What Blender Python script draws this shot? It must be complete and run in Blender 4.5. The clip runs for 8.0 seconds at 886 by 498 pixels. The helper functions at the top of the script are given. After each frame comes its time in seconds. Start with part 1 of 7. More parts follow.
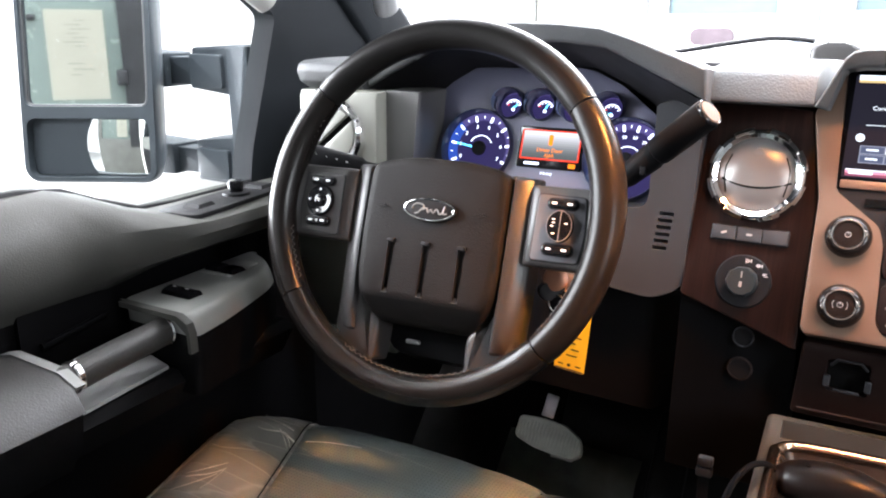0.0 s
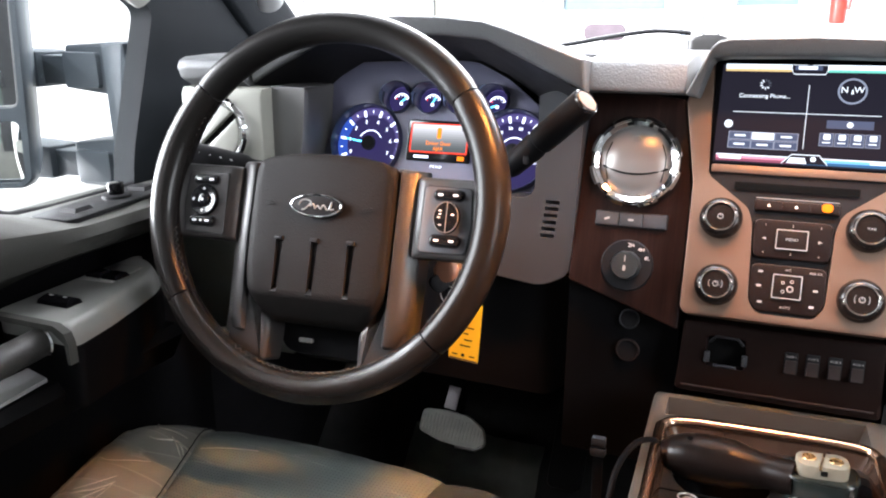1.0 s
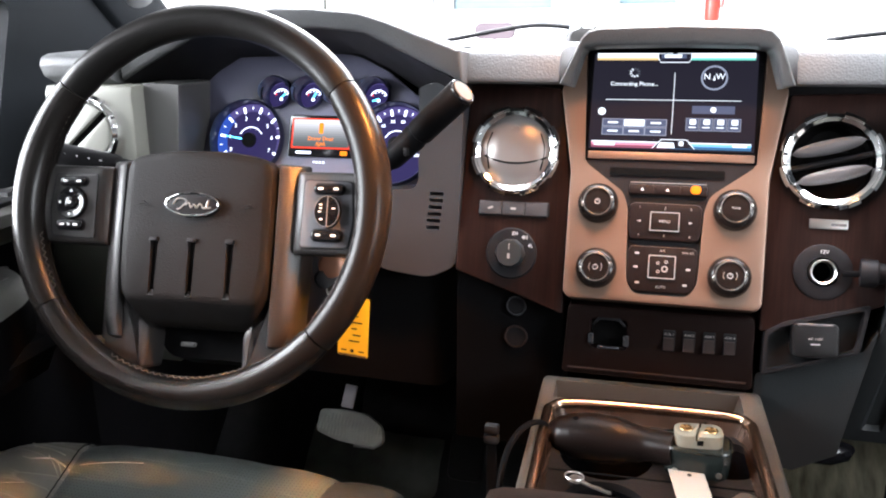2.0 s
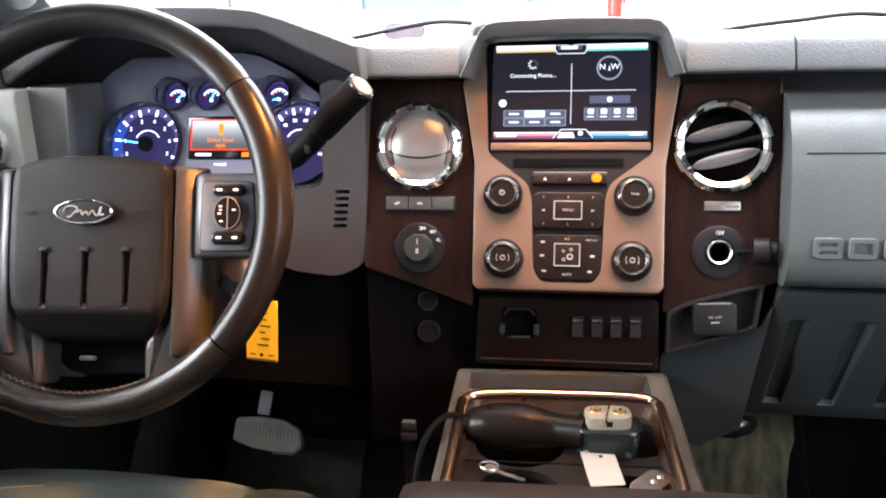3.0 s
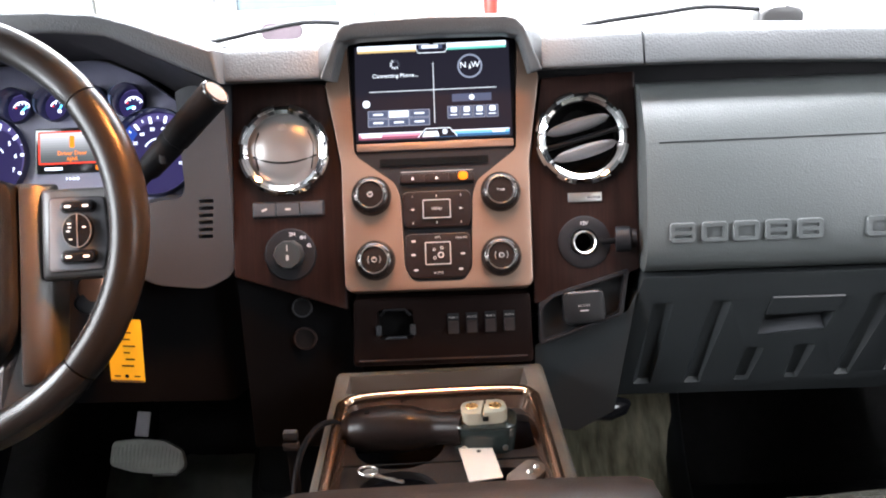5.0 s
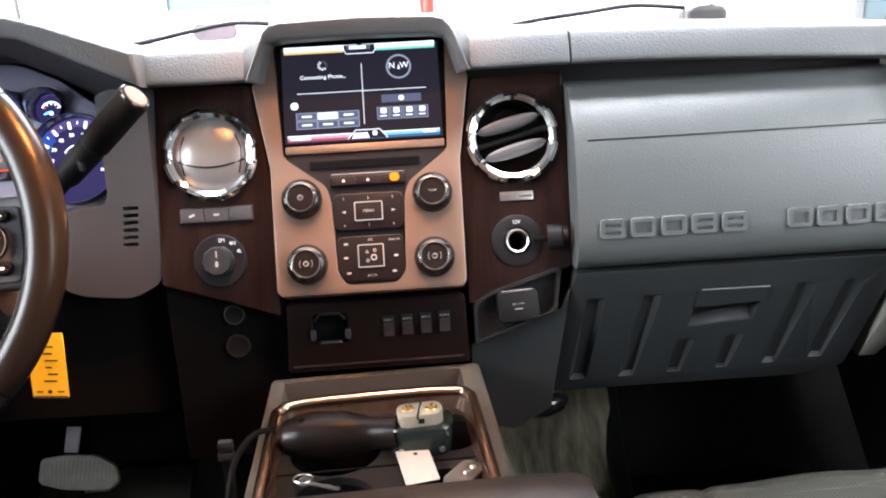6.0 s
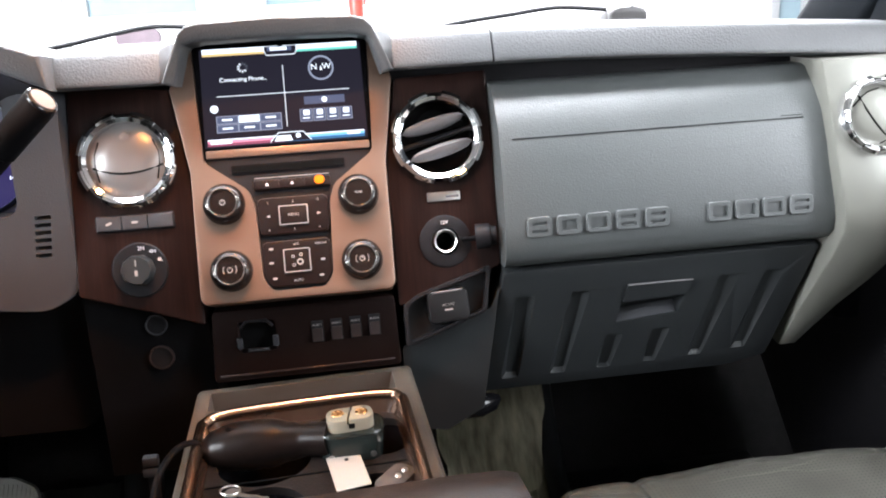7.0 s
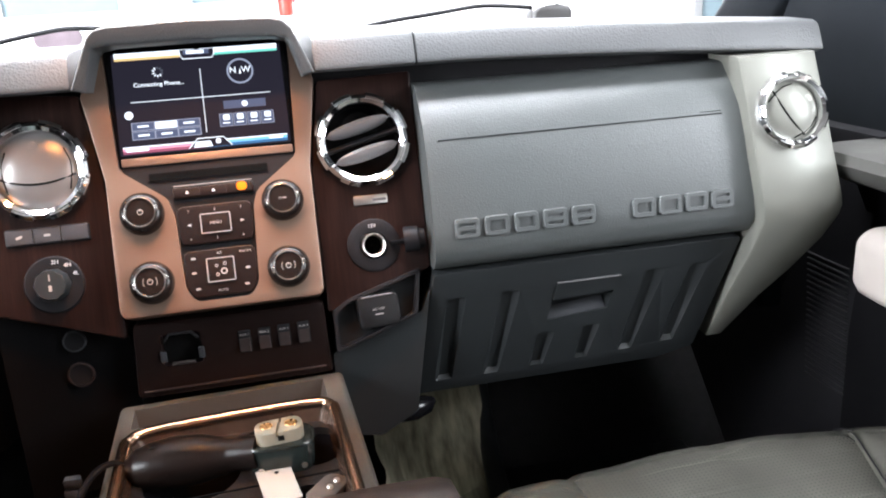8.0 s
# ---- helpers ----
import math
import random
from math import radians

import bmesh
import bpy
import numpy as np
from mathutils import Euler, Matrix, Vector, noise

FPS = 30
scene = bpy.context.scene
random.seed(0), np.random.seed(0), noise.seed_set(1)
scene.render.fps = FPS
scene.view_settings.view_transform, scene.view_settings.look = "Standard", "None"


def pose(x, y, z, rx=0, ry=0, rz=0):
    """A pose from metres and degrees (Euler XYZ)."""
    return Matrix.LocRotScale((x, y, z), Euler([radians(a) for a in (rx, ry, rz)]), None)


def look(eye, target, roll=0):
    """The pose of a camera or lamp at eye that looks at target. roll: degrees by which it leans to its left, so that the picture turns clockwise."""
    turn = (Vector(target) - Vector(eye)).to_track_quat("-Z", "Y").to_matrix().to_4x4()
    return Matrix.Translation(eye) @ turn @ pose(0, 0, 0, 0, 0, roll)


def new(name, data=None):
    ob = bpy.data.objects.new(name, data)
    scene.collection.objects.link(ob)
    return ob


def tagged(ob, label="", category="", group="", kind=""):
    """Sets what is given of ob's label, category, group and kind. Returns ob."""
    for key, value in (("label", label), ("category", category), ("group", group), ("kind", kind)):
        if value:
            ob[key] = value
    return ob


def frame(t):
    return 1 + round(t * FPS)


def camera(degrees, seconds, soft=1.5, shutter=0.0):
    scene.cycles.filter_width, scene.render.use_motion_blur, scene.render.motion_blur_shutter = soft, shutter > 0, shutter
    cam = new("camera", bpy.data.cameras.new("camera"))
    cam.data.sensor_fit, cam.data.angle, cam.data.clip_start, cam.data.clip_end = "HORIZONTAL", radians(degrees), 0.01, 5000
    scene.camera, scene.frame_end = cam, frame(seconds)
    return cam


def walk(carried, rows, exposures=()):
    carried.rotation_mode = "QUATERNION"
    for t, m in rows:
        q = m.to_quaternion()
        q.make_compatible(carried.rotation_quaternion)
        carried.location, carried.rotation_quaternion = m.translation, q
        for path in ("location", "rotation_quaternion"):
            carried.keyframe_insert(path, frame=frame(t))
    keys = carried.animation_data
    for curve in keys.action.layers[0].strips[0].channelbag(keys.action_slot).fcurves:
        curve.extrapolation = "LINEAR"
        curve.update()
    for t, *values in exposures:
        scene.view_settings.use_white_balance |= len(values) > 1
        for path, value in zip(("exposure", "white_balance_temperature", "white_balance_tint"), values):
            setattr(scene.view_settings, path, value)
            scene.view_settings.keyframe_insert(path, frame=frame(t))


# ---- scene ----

# Cab of a pickup truck, seen from between the front seats. x to the passenger side, y towards the bonnet.
cam = camera(58.2, 8.0, soft=2.0)
ROWS = [
    (0.0, -0.0370, -0.0276, 1.0193, 73.61, 0.29, 29.94),
    (0.5, -0.0210, -0.0226, 1.0189, 73.54, 0.58, 26.97),
    (1.0, -0.0180, -0.0179, 1.0145, 73.41, 0.59, 23.12),
    (1.5, -0.0100, -0.0142, 1.0102, 73.37, 0.61, 19.35),
    (3.0, 0.0130, -0.0051, 0.9985, 73.29, 1.73, 9.61),
    (3.5, 0.0160, -0.0051, 0.9995, 73.20, 2.04, 7.28),
    (4.0, 0.0230, -0.0010, 1.0002, 73.04, 2.28, 5.39),
    (4.5, 0.0310, 0.0010, 1.0000, 72.93, 2.52, 3.43),
    (6.0, 0.0490, 0.0071, 1.0005, 72.56, 2.90, -2.89),
    (6.5, 0.0550, 0.0091, 1.0004, 72.45, 3.01, -5.25),
    (7.0, 0.0590, 0.0106, 0.9942, 72.70, 3.02, -7.65),
    (7.5, 0.0650, 0.0136, 0.9940, 72.53, 3.22, -10.09),
    (8.0, 0.0720, 0.0179, 0.9977, 72.20, 3.33, -12.33),
]
walk(cam, [(t, pose(*p)) for t, *p in ROWS])

# ---------------------------------------------------------------- world and lamps
world = bpy.data.worlds.new("world")
scene.world = world
world.use_nodes = True
world.node_tree.nodes["Background"].inputs[0].default_value = (0.9, 0.95, 1.0, 1)
world.node_tree.nodes["Background"].inputs[1].default_value = 0.05
scene.view_settings.exposure = 0.34


def area_lamp(name, eye, target, sx, sy, watts, colour, label, spread=180):
    data = bpy.data.lights.new(name, "AREA")
    data.spread = radians(spread)
    data.shape, data.size, data.size_y, data.energy, data.color = "RECTANGLE", sx, sy, watts, colour
    ob = new(name, data)
    ob.matrix_world = look(eye, target)
    return tagged(ob, label, "lamp", kind="structure")


COOL = (0.905, 0.918, 1.0)
# Narrow strip added to light the glove box and miss the console.
area_lamp("unseen_panel", (0.4, 0.64, 2.95), (0.4, 0.64, 0), 3.6, 0.36, 290, COOL, "unseen white panel standing in for the workshop's light")
area_lamp("unseen_panel", (0, 3.8, 2.95), (0, 3.0, 0), 4.8, 2.4, 1500, COOL, "unseen white panel standing in for the workshop's light")
# Large panel added for the bright left side, below the ceiling.
area_lamp("unseen_panel", (-4.2, -0.2, 2.65), (-1.2, 0.4, 0.8), 3.4, 8.0, 3900, COOL, "unseen white panel standing in for the workshop's light")
# Low tilted panel added to brighten the glove box and driver's door.
area_lamp("unseen_panel", (2.3, -0.7, 2.02), (0.1, 0.70, 0.85), 0.9, 2.8, 170, COOL, "unseen white panel standing in for the workshop's light")
area_lamp("unseen_panel", (0, -3.8, 2.95), (0, -3.0, 0), 4.8, 2.0, 650, COOL, "unseen white panel standing in for the workshop's light")
AMBER_LIGHT = (1.0, 0.36, 0.09)
area_lamp("map_lamp", (0.10, 0.62, 1.405), (-0.26, 0.69, 0.87), 0.09, 0.05, 1.25, AMBER_LIGHT, "warm glowing map lamp on the cab roof", 32)
area_lamp("map_lamp", (0.02, 0.62, 1.405), (-0.03, 0.72, 0.78), 0.09, 0.05, 1.1, AMBER_LIGHT, "warm glowing map lamp on the cab roof", 58)

# ---------------------------------------------------------------- materials


def mat(name, col, rough=0.5, metal=0.0, vary=0.12, vscale=9.0, grain=0.0, gscale=900.0, smudge=0.08, coat=0.0, spec=0.5, stretch=None, emit=0.0, ior=None):
    """A procedural surface: large stains, fine grain as relief, and uneven gloss."""
    m = bpy.data.materials.new(name)
    m.use_nodes = True
    n, l = m.node_tree.nodes, m.node_tree.links
    b = n["Principled BSDF"]
    b.inputs["Metallic"].default_value = metal
    b.inputs["Specular IOR Level"].default_value = spec
    b.inputs["Coat Weight"].default_value = coat
    b.inputs["Coat Roughness"].default_value = 0.08
    tc = n.new("ShaderNodeTexCoord")
    mp = n.new("ShaderNodeMapping")
    l.new(tc.outputs["Object"], mp.inputs[0])
    if stretch:
        mp.inputs["Scale"].default_value = stretch
    big = n.new("ShaderNodeTexNoise")
    big.inputs["Scale"].default_value, big.inputs["Detail"].default_value = vscale, 5
    l.new(mp.outputs[0], big.inputs["Vector"])
    ramp = n.new("ShaderNodeValToRGB")
    lo = [c * (1 - vary) for c in col]
    hi = [min(1, c * (1 + vary)) for c in col]
    ramp.color_ramp.elements[0].position, ramp.color_ramp.elements[1].position = 0.3, 0.7
    ramp.color_ramp.elements[0].color, ramp.color_ramp.elements[1].color = (*lo, 1), (*hi, 1)
    l.new(big.outputs[0], ramp.inputs[0])
    l.new(ramp.outputs[0], b.inputs["Base Color"])
    mr = n.new("ShaderNodeMapRange")
    mr.inputs[3].default_value, mr.inputs[4].default_value = max(0.02, rough - smudge), min(1, rough + smudge)
    sm = n.new("ShaderNodeTexNoise")
    sm.inputs["Scale"].default_value, sm.inputs["Detail"].default_value = vscale * 4.3, 6
    l.new(mp.outputs[0], sm.inputs["Vector"])
    l.new(sm.outputs[0], mr.inputs[0])
    l.new(mr.outputs[0], b.inputs["Roughness"])
    if grain:
        g = n.new("ShaderNodeTexVoronoi")
        g.inputs["Scale"].default_value = gscale
        l.new(mp.outputs[0], g.inputs["Vector"])
        bp = n.new("ShaderNodeBump")
        bp.inputs["Strength"].default_value, bp.inputs["Distance"].default_value = grain, 0.0006
        l.new(g.outputs[0], bp.inputs["Height"])
        l.new(bp.outputs[0], b.inputs["Normal"])
    if emit:
        b.inputs["Emission Color"].default_value = (*col, 1)
        b.inputs["Emission Strength"].default_value = emit
    return m


def glow(name, col, strength):
    """A lit sign or display segment."""
    m = bpy.data.materials.new(name)
    m.use_nodes = True
    b = m.node_tree.nodes["Principled BSDF"]
    b.inputs["Base Color"].default_value = (*[c * 0.04 for c in col], 1)
    b.inputs["Roughness"].default_value = 0.4
    b.inputs["Specular IOR Level"].default_value = 0.08
    b.inputs["Emission Color"].default_value = (*col, 1)
    b.inputs["Emission Strength"].default_value = strength
    return m


def glass(name, tint, gloss=0.06):
    m = bpy.data.materials.new(name)
    m.use_nodes = True
    n, l = m.node_tree.nodes, m.node_tree.links
    out = n["Material Output"]
    n.remove(n["Principled BSDF"])
    tr, gl, mx, lw = n.new("ShaderNodeBsdfTransparent"), n.new("ShaderNodeBsdfGlossy"), n.new("ShaderNodeMixShader"), n.new("ShaderNodeFresnel")
    tr.inputs[0].default_value = (*tint, 1)
    gl.inputs["Roughness"].default_value = 0.02
    lw.inputs[0].default_value = 1.10
    l.new(lw.outputs[0], mx.inputs[0])
    l.new(tr.outputs[0], mx.inputs[1])
    l.new(gl.outputs[0], mx.inputs[2])
    l.new(mx.outputs[0], out.inputs[0])
    return m


def wood(name):
    """Dark walnut: long upright grain in two tones under a thin lacquer."""
    m = mat(name, (0.0145, 0.0070, 0.0056), 0.36, 0, 0.35, 20, 0.0, smudge=0.05, coat=0.03, spec=0.17, stretch=(5.0, 0.45, 1.0))
    n, l = m.node_tree.nodes, m.node_tree.links
    b = n["Principled BSDF"]
    tc, mp, w, r, mx = n.new("ShaderNodeTexCoord"), n.new("ShaderNodeMapping"), n.new("ShaderNodeTexNoise"), n.new("ShaderNodeValToRGB"), n.new("ShaderNodeMix")
    mp.inputs["Scale"].default_value = (420, 16, 40)
    mp.inputs["Rotation"].default_value = (0, 0, 0.05)
    l.new(tc.outputs["Object"], mp.inputs[0])
    l.new(mp.outputs[0], w.inputs["Vector"])
    w.inputs["Scale"].default_value, w.inputs["Detail"].default_value, w.inputs["Distortion"].default_value = 1.0, 6, 0.6
    r.color_ramp.elements[0].position, r.color_ramp.elements[1].position = 0.36, 0.66
    r.color_ramp.elements[0].color, r.color_ramp.elements[1].color = (0.62, 0.60, 0.60, 1), (1.15, 1.12, 1.12, 1)
    l.new(w.outputs[0], r.inputs[0])
    mx.data_type, mx.blend_type = "RGBA", "MULTIPLY"
    mx.inputs[0].default_value = 1.0
    l.new(b.inputs["Base Color"].links[0].from_socket, mx.inputs[6])
    l.new(r.outputs[0], mx.inputs[7])
    l.new(mx.outputs[2], b.inputs["Base Color"])
    return m


def worn_leather(name, col, scuff, g0=0.48, g1=0.62, fold_depth=0.0006, rough=0.32):
    """Leather with pale creases worn along the folds."""
    m = mat(name, col, rough, 0, 0.18, 12, 0.0, 420, smudge=0.025)
    n, l = m.node_tree.nodes, m.node_tree.links
    b = n["Principled BSDF"]
    tc = n.new("ShaderNodeTexCoord")
    warp = n.new("ShaderNodeTexNoise")
    warp.inputs["Scale"].default_value = 7
    v = n.new("ShaderNodeTexVoronoi")
    v.feature = "DISTANCE_TO_EDGE"
    v.inputs["Scale"].default_value = 11
    mixv = n.new("ShaderNodeMix")
    mixv.data_type = "VECTOR"
    mixv.inputs["Factor"].default_value = 0.07
    mp = n.new("ShaderNodeMapping")
    mp.inputs["Rotation"].default_value = (0, 0, 0.5)
    mp.inputs["Scale"].default_value = (0.45, 3.0, 1.0)
    l.new(tc.outputs["Object"], mp.inputs[0])
    l.new(mp.outputs[0], warp.inputs["Vector"])
    l.new(mp.outputs[0], mixv.inputs[4])
    l.new(warp.outputs["Color"], mixv.inputs[5])
    l.new(mixv.outputs[1], v.inputs["Vector"])
    line = n.new("ShaderNodeValToRGB")
    line.color_ramp.elements[0].color, line.color_ramp.elements[1].color = (1, 1, 1, 1), (0, 0, 0, 1)
    line.color_ramp.elements[0].position, line.color_ramp.elements[1].position = 0.0, 0.030
    l.new(v.outputs["Distance"], line.inputs[0])
    where = n.new("ShaderNodeTexNoise")
    where.inputs["Scale"].default_value = 9
    l.new(tc.outputs["Object"], where.inputs["Vector"])
    gate = n.new("ShaderNodeValToRGB")
    gate.color_ramp.elements[0].position, gate.color_ramp.elements[1].position = g0, g1
    l.new(where.outputs[0], gate.inputs[0])
    mul = n.new("ShaderNodeMath")
    mul.operation = "MULTIPLY"
    l.new(line.outputs[0], mul.inputs[0])
    l.new(gate.outputs[0], mul.inputs[1])
    amt = n.new("ShaderNodeMath")
    amt.operation = "MULTIPLY"
    amt.inputs[1].default_value = scuff
    l.new(mul.outputs[0], amt.inputs[0])
    mixc = n.new("ShaderNodeMix")
    mixc.data_type = "RGBA"
    l.new(amt.outputs[0], mixc.inputs[0])
    old = b.inputs["Base Color"].links[0].from_socket
    l.new(old, mixc.inputs[6])
    mixc.inputs[7].default_value = (0.30, 0.29, 0.25, 1)
    l.new(mixc.outputs[2], b.inputs["Base Color"])
    # pebble grain and raised folds
    pebble = n.new("ShaderNodeTexVoronoi")
    pebble.inputs["Scale"].default_value = 420
    l.new(tc.outputs["Object"], pebble.inputs["Vector"])
    bump1, bump2 = n.new("ShaderNodeBump"), n.new("ShaderNodeBump")
    bump1.inputs["Strength"].default_value, bump1.inputs["Distance"].default_value = 0.22, 0.0006
    bump2.inputs["Strength"].default_value, bump2.inputs["Distance"].default_value = 0.5, fold_depth
    l.new(pebble.outputs[0], bump1.inputs["Height"])
    fold = n.new("ShaderNodeValToRGB")
    fold.color_ramp.elements[0].position, fold.color_ramp.elements[1].position = 0.0, 0.16
    fold.color_ramp.interpolation = "EASE"
    l.new(v.outputs["Distance"], fold.inputs[0])
    fm = n.new("ShaderNodeMath")
    fm.operation = "MULTIPLY"
    l.new(fold.outputs[0], fm.inputs[0])
    fm.inputs[1].default_value = 0.4
    l.new(fm.outputs[0], bump2.inputs["Height"])
    l.new(bump1.outputs[0], bump2.inputs["Normal"])
    l.new(bump2.outputs[0], b.inputs["Normal"])
    return m




def perforate(m, pitch):
    """Adds a grid of small dark holes."""
    n, l = m.node_tree.nodes, m.node_tree.links
    b = n["Principled BSDF"]
    tc, v, r, mx = n.new("ShaderNodeTexCoord"), n.new("ShaderNodeTexVoronoi"), n.new("ShaderNodeValToRGB"), n.new("ShaderNodeMix")
    v.voronoi_dimensions = "2D"
    v.inputs["Scale"].default_value, v.inputs["Randomness"].default_value = 1 / pitch, 0.0
    l.new(tc.outputs["Object"], v.inputs["Vector"])
    r.color_ramp.elements[0].position, r.color_ramp.elements[1].position = 0.14, 0.24
    l.new(v.outputs["Distance"], r.inputs[0])
    mx.data_type = "RGBA"
    l.new(r.outputs[0], mx.inputs[0])
    mx.inputs[6].default_value = (0.046, 0.048, 0.042, 1)
    l.new(b.inputs["Base Color"].links[0].from_socket, mx.inputs[7])
    l.new(mx.outputs[2], b.inputs["Base Color"])


DASH = mat("dash_grey_vinyl", (0.110, 0.107, 0.109), 0.46, 0, 0.08, 7, 0.35, 620, spec=0.4)
CAPM = mat("grained_dash_cap", (0.068, 0.071, 0.072), 0.42, 0, 0.08, 7, 0.6, 420, spec=0.30)
DASH_DARK = mat("charcoal_plastic", (0.027, 0.0288, 0.0318), 0.5, 0, 0.1, 8, 0.25, 700, spec=0.25)
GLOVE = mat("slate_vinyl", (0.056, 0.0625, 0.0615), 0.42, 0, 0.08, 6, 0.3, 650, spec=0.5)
# On the lower glove box this dark base also holds its downward shade.
LOWER = mat("dark_slate_with_shade", (0.017, 0.0195, 0.0205), 0.44, 0, 0.1, 7, 0.25, 700, spec=0.25)
BLACK = mat("matt_black_plastic", (0.009, 0.009, 0.010), 0.5, 0, 0.2, 9, 0.15, 800, spec=0.13)
GLOSS = mat("gloss_black_plastic", (0.006, 0.006, 0.007), 0.13, 0, 0.1, 9, smudge=0.04, spec=0.25)
# Near-black for gaps and wells; their unlit depth is in the colour.
VOID = mat("unlit_opening_black", (0.004, 0.004, 0.004), 0.9, 0, 0.2, 9, spec=0.03)
SILVER = mat("champagne_satin_plastic", (0.150, 0.153, 0.132), 0.40, 0.22, 0.05, 8, 0.1, 900)
# Champagne plastic; the lamps' warm light is put into its bronze.
WARM_SATIN = mat("warm_lit_satin_plastic", (0.130, 0.085, 0.061), 0.40, 0.30, 0.06, 8, 0.1, 900)
CHROME = mat("chrome", (0.86, 0.86, 0.87), 0.07, 1.0, 0.02, 8, smudge=0.03)
STEEL = mat("brushed_steel", (0.62, 0.61, 0.58), 0.3, 1.0, 0.06, 20)
PANEL = mat("brown_black_panel", (0.0085, 0.0050, 0.0044), 0.34, 0, 0.3, 9, smudge=0.08, spec=0.09)
ROCKER = mat("dark_brown_rocker", (0.0180, 0.0120, 0.0108), 0.42, 0, 0.1, 20, spec=0.25)
# Bronze tint is the lamp's orange reflection, put into the chrome.
WARMCHROME = mat("chrome_tinted_by_lamp", (0.40, 0.27, 0.19), 0.24, 1.0, 0.03, 60, smudge=0.02)
SATIN = mat("satin_silver_plastic", (0.21, 0.21, 0.20), 0.4, 0.3, 0.05, 12)
WOOD = wood("dark_walnut_veneer")
LEATHER = mat("black_wheel_leather", (0.009, 0.0085, 0.008), 0.30, 0, 0.10, 14, 0.12, 520, smudge=0.03, spec=0.15)
SEAT = worn_leather("worn_grey_leather", (0.175, 0.169, 0.147), 0.8, 0.36, 0.46, 0.0030)
SEAT_FRESH = worn_leather("sound_grey_leather", (0.074, 0.073, 0.062), 0.15, rough=0.26)
SEAT_PERF = worn_leather("perforated_grey_leather", (0.074, 0.073, 0.062), 0.15, rough=0.26)
SEAT_PERF_DARK = worn_leather("perforated_dark_leather", (0.096, 0.112, 0.106), 0.38, 0.42, 0.60)
perforate(SEAT_PERF, 0.0045)
perforate(SEAT_PERF_DARK, 0.0045)
# Near-black base holds under-dash and door shade as well as black plastic.
NIGHT = mat("black_plastic_with_shade", (0.0036, 0.0036, 0.0040), 0.6, 0, 0.2, 9, 0.2, 700, spec=0.05)
PLUGM = mat("black_plug_rubber", (0.0060, 0.0042, 0.0036), 0.30, 0, 0.2, 30, smudge=0.05, spec=0.16)
SEAT_MID = mat("dark_seat_leather", (0.040, 0.044, 0.043), 0.45, 0, 0.25, 10, 0.25, 420, smudge=0.12, spec=0.35)
ARMLID = mat("brown_black_leather", (0.017, 0.0115, 0.0090), 0.42, 0, 0.2, 8, 0.25, 420, spec=0.35)
CARPET = mat("black_carpet", (0.010, 0.010, 0.010), 0.95, 0, 0.4, 40, 0.6, 500)
FILM = mat("dusty_floor_film", (0.13, 0.14, 0.12), 0.35, 0, 0.45, 14, smudge=0.15)
RUBBER = mat("worn_pedal_rubber", (0.64, 0.66, 0.60), 0.5, 0, 0.2, 30)
YELLOW = mat("yellow_card", (0.80, 0.50, 0.02), 0.5, 0, 0.06, 20)
CARD = mat("grey_white_card", (0.26, 0.255, 0.235), 0.55, 0, 0.05, 20)
CREAM = mat("cream_plug_resin", (0.155, 0.147, 0.112), 0.4, 0, 0.08, 40)
MARK = mat("pale_marking", (0.55, 0.55, 0.55), 0.5, 0, 0.05, 9)
HEADLINER = mat("grey_headliner_cloth", (0.38, 0.37, 0.35), 0.9, 0, 0.06, 9, 0.3, 800)
# Dark trim; the pillars' unlit side is put into this near-black.
PILLAR = mat("dark_trim_with_shade", (0.007, 0.0085, 0.010), 0.55, 0, 0.1, 8, 0.2, 700, spec=0.07)
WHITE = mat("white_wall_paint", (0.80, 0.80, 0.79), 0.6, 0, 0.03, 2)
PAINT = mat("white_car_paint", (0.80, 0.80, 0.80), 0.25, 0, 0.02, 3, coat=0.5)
DIMMED_WALL = mat("dimmed_wall_paint", (0.28, 0.28, 0.28), 0.6, 0, 0.05, 2)
CONCRETE = mat("pale_workshop_floor", (0.24, 0.235, 0.23), 0.45, 0, 0.12, 3)
GLASS = glass("clear_glass", (0.96, 0.98, 0.97))
MIRROR = mat("mirror_glass", (0.85, 0.88, 0.88), 0.02, 1.0, 0.01, 5, smudge=0.01)

# ---------------------------------------------------------------- mesh helpers


def join(*bms):
    out = bmesh.new()
    for b in bms:
        me = bpy.data.meshes.new("tmp")
        b.to_mesh(me)
        out.from_mesh(me)
        bpy.data.meshes.remove(me)
        b.free()
    return out


def moved(bm, m):
    bmesh.ops.transform(bm, matrix=m, verts=bm.verts)
    return bm


def box(sx, sy, sz, bev=0.0, seg=2, at=(0, 0, 0)):
    bm = bmesh.new()
    bmesh.ops.create_cube(bm, size=1, matrix=Matrix.Diagonal((sx, sy, sz, 1)))
    if bev:
        bmesh.ops.bevel(bm, geom=bm.edges[:], offset=bev, segments=seg, affect="EDGES", profile=0.5)
    return moved(bm, Matrix.Translation(at))


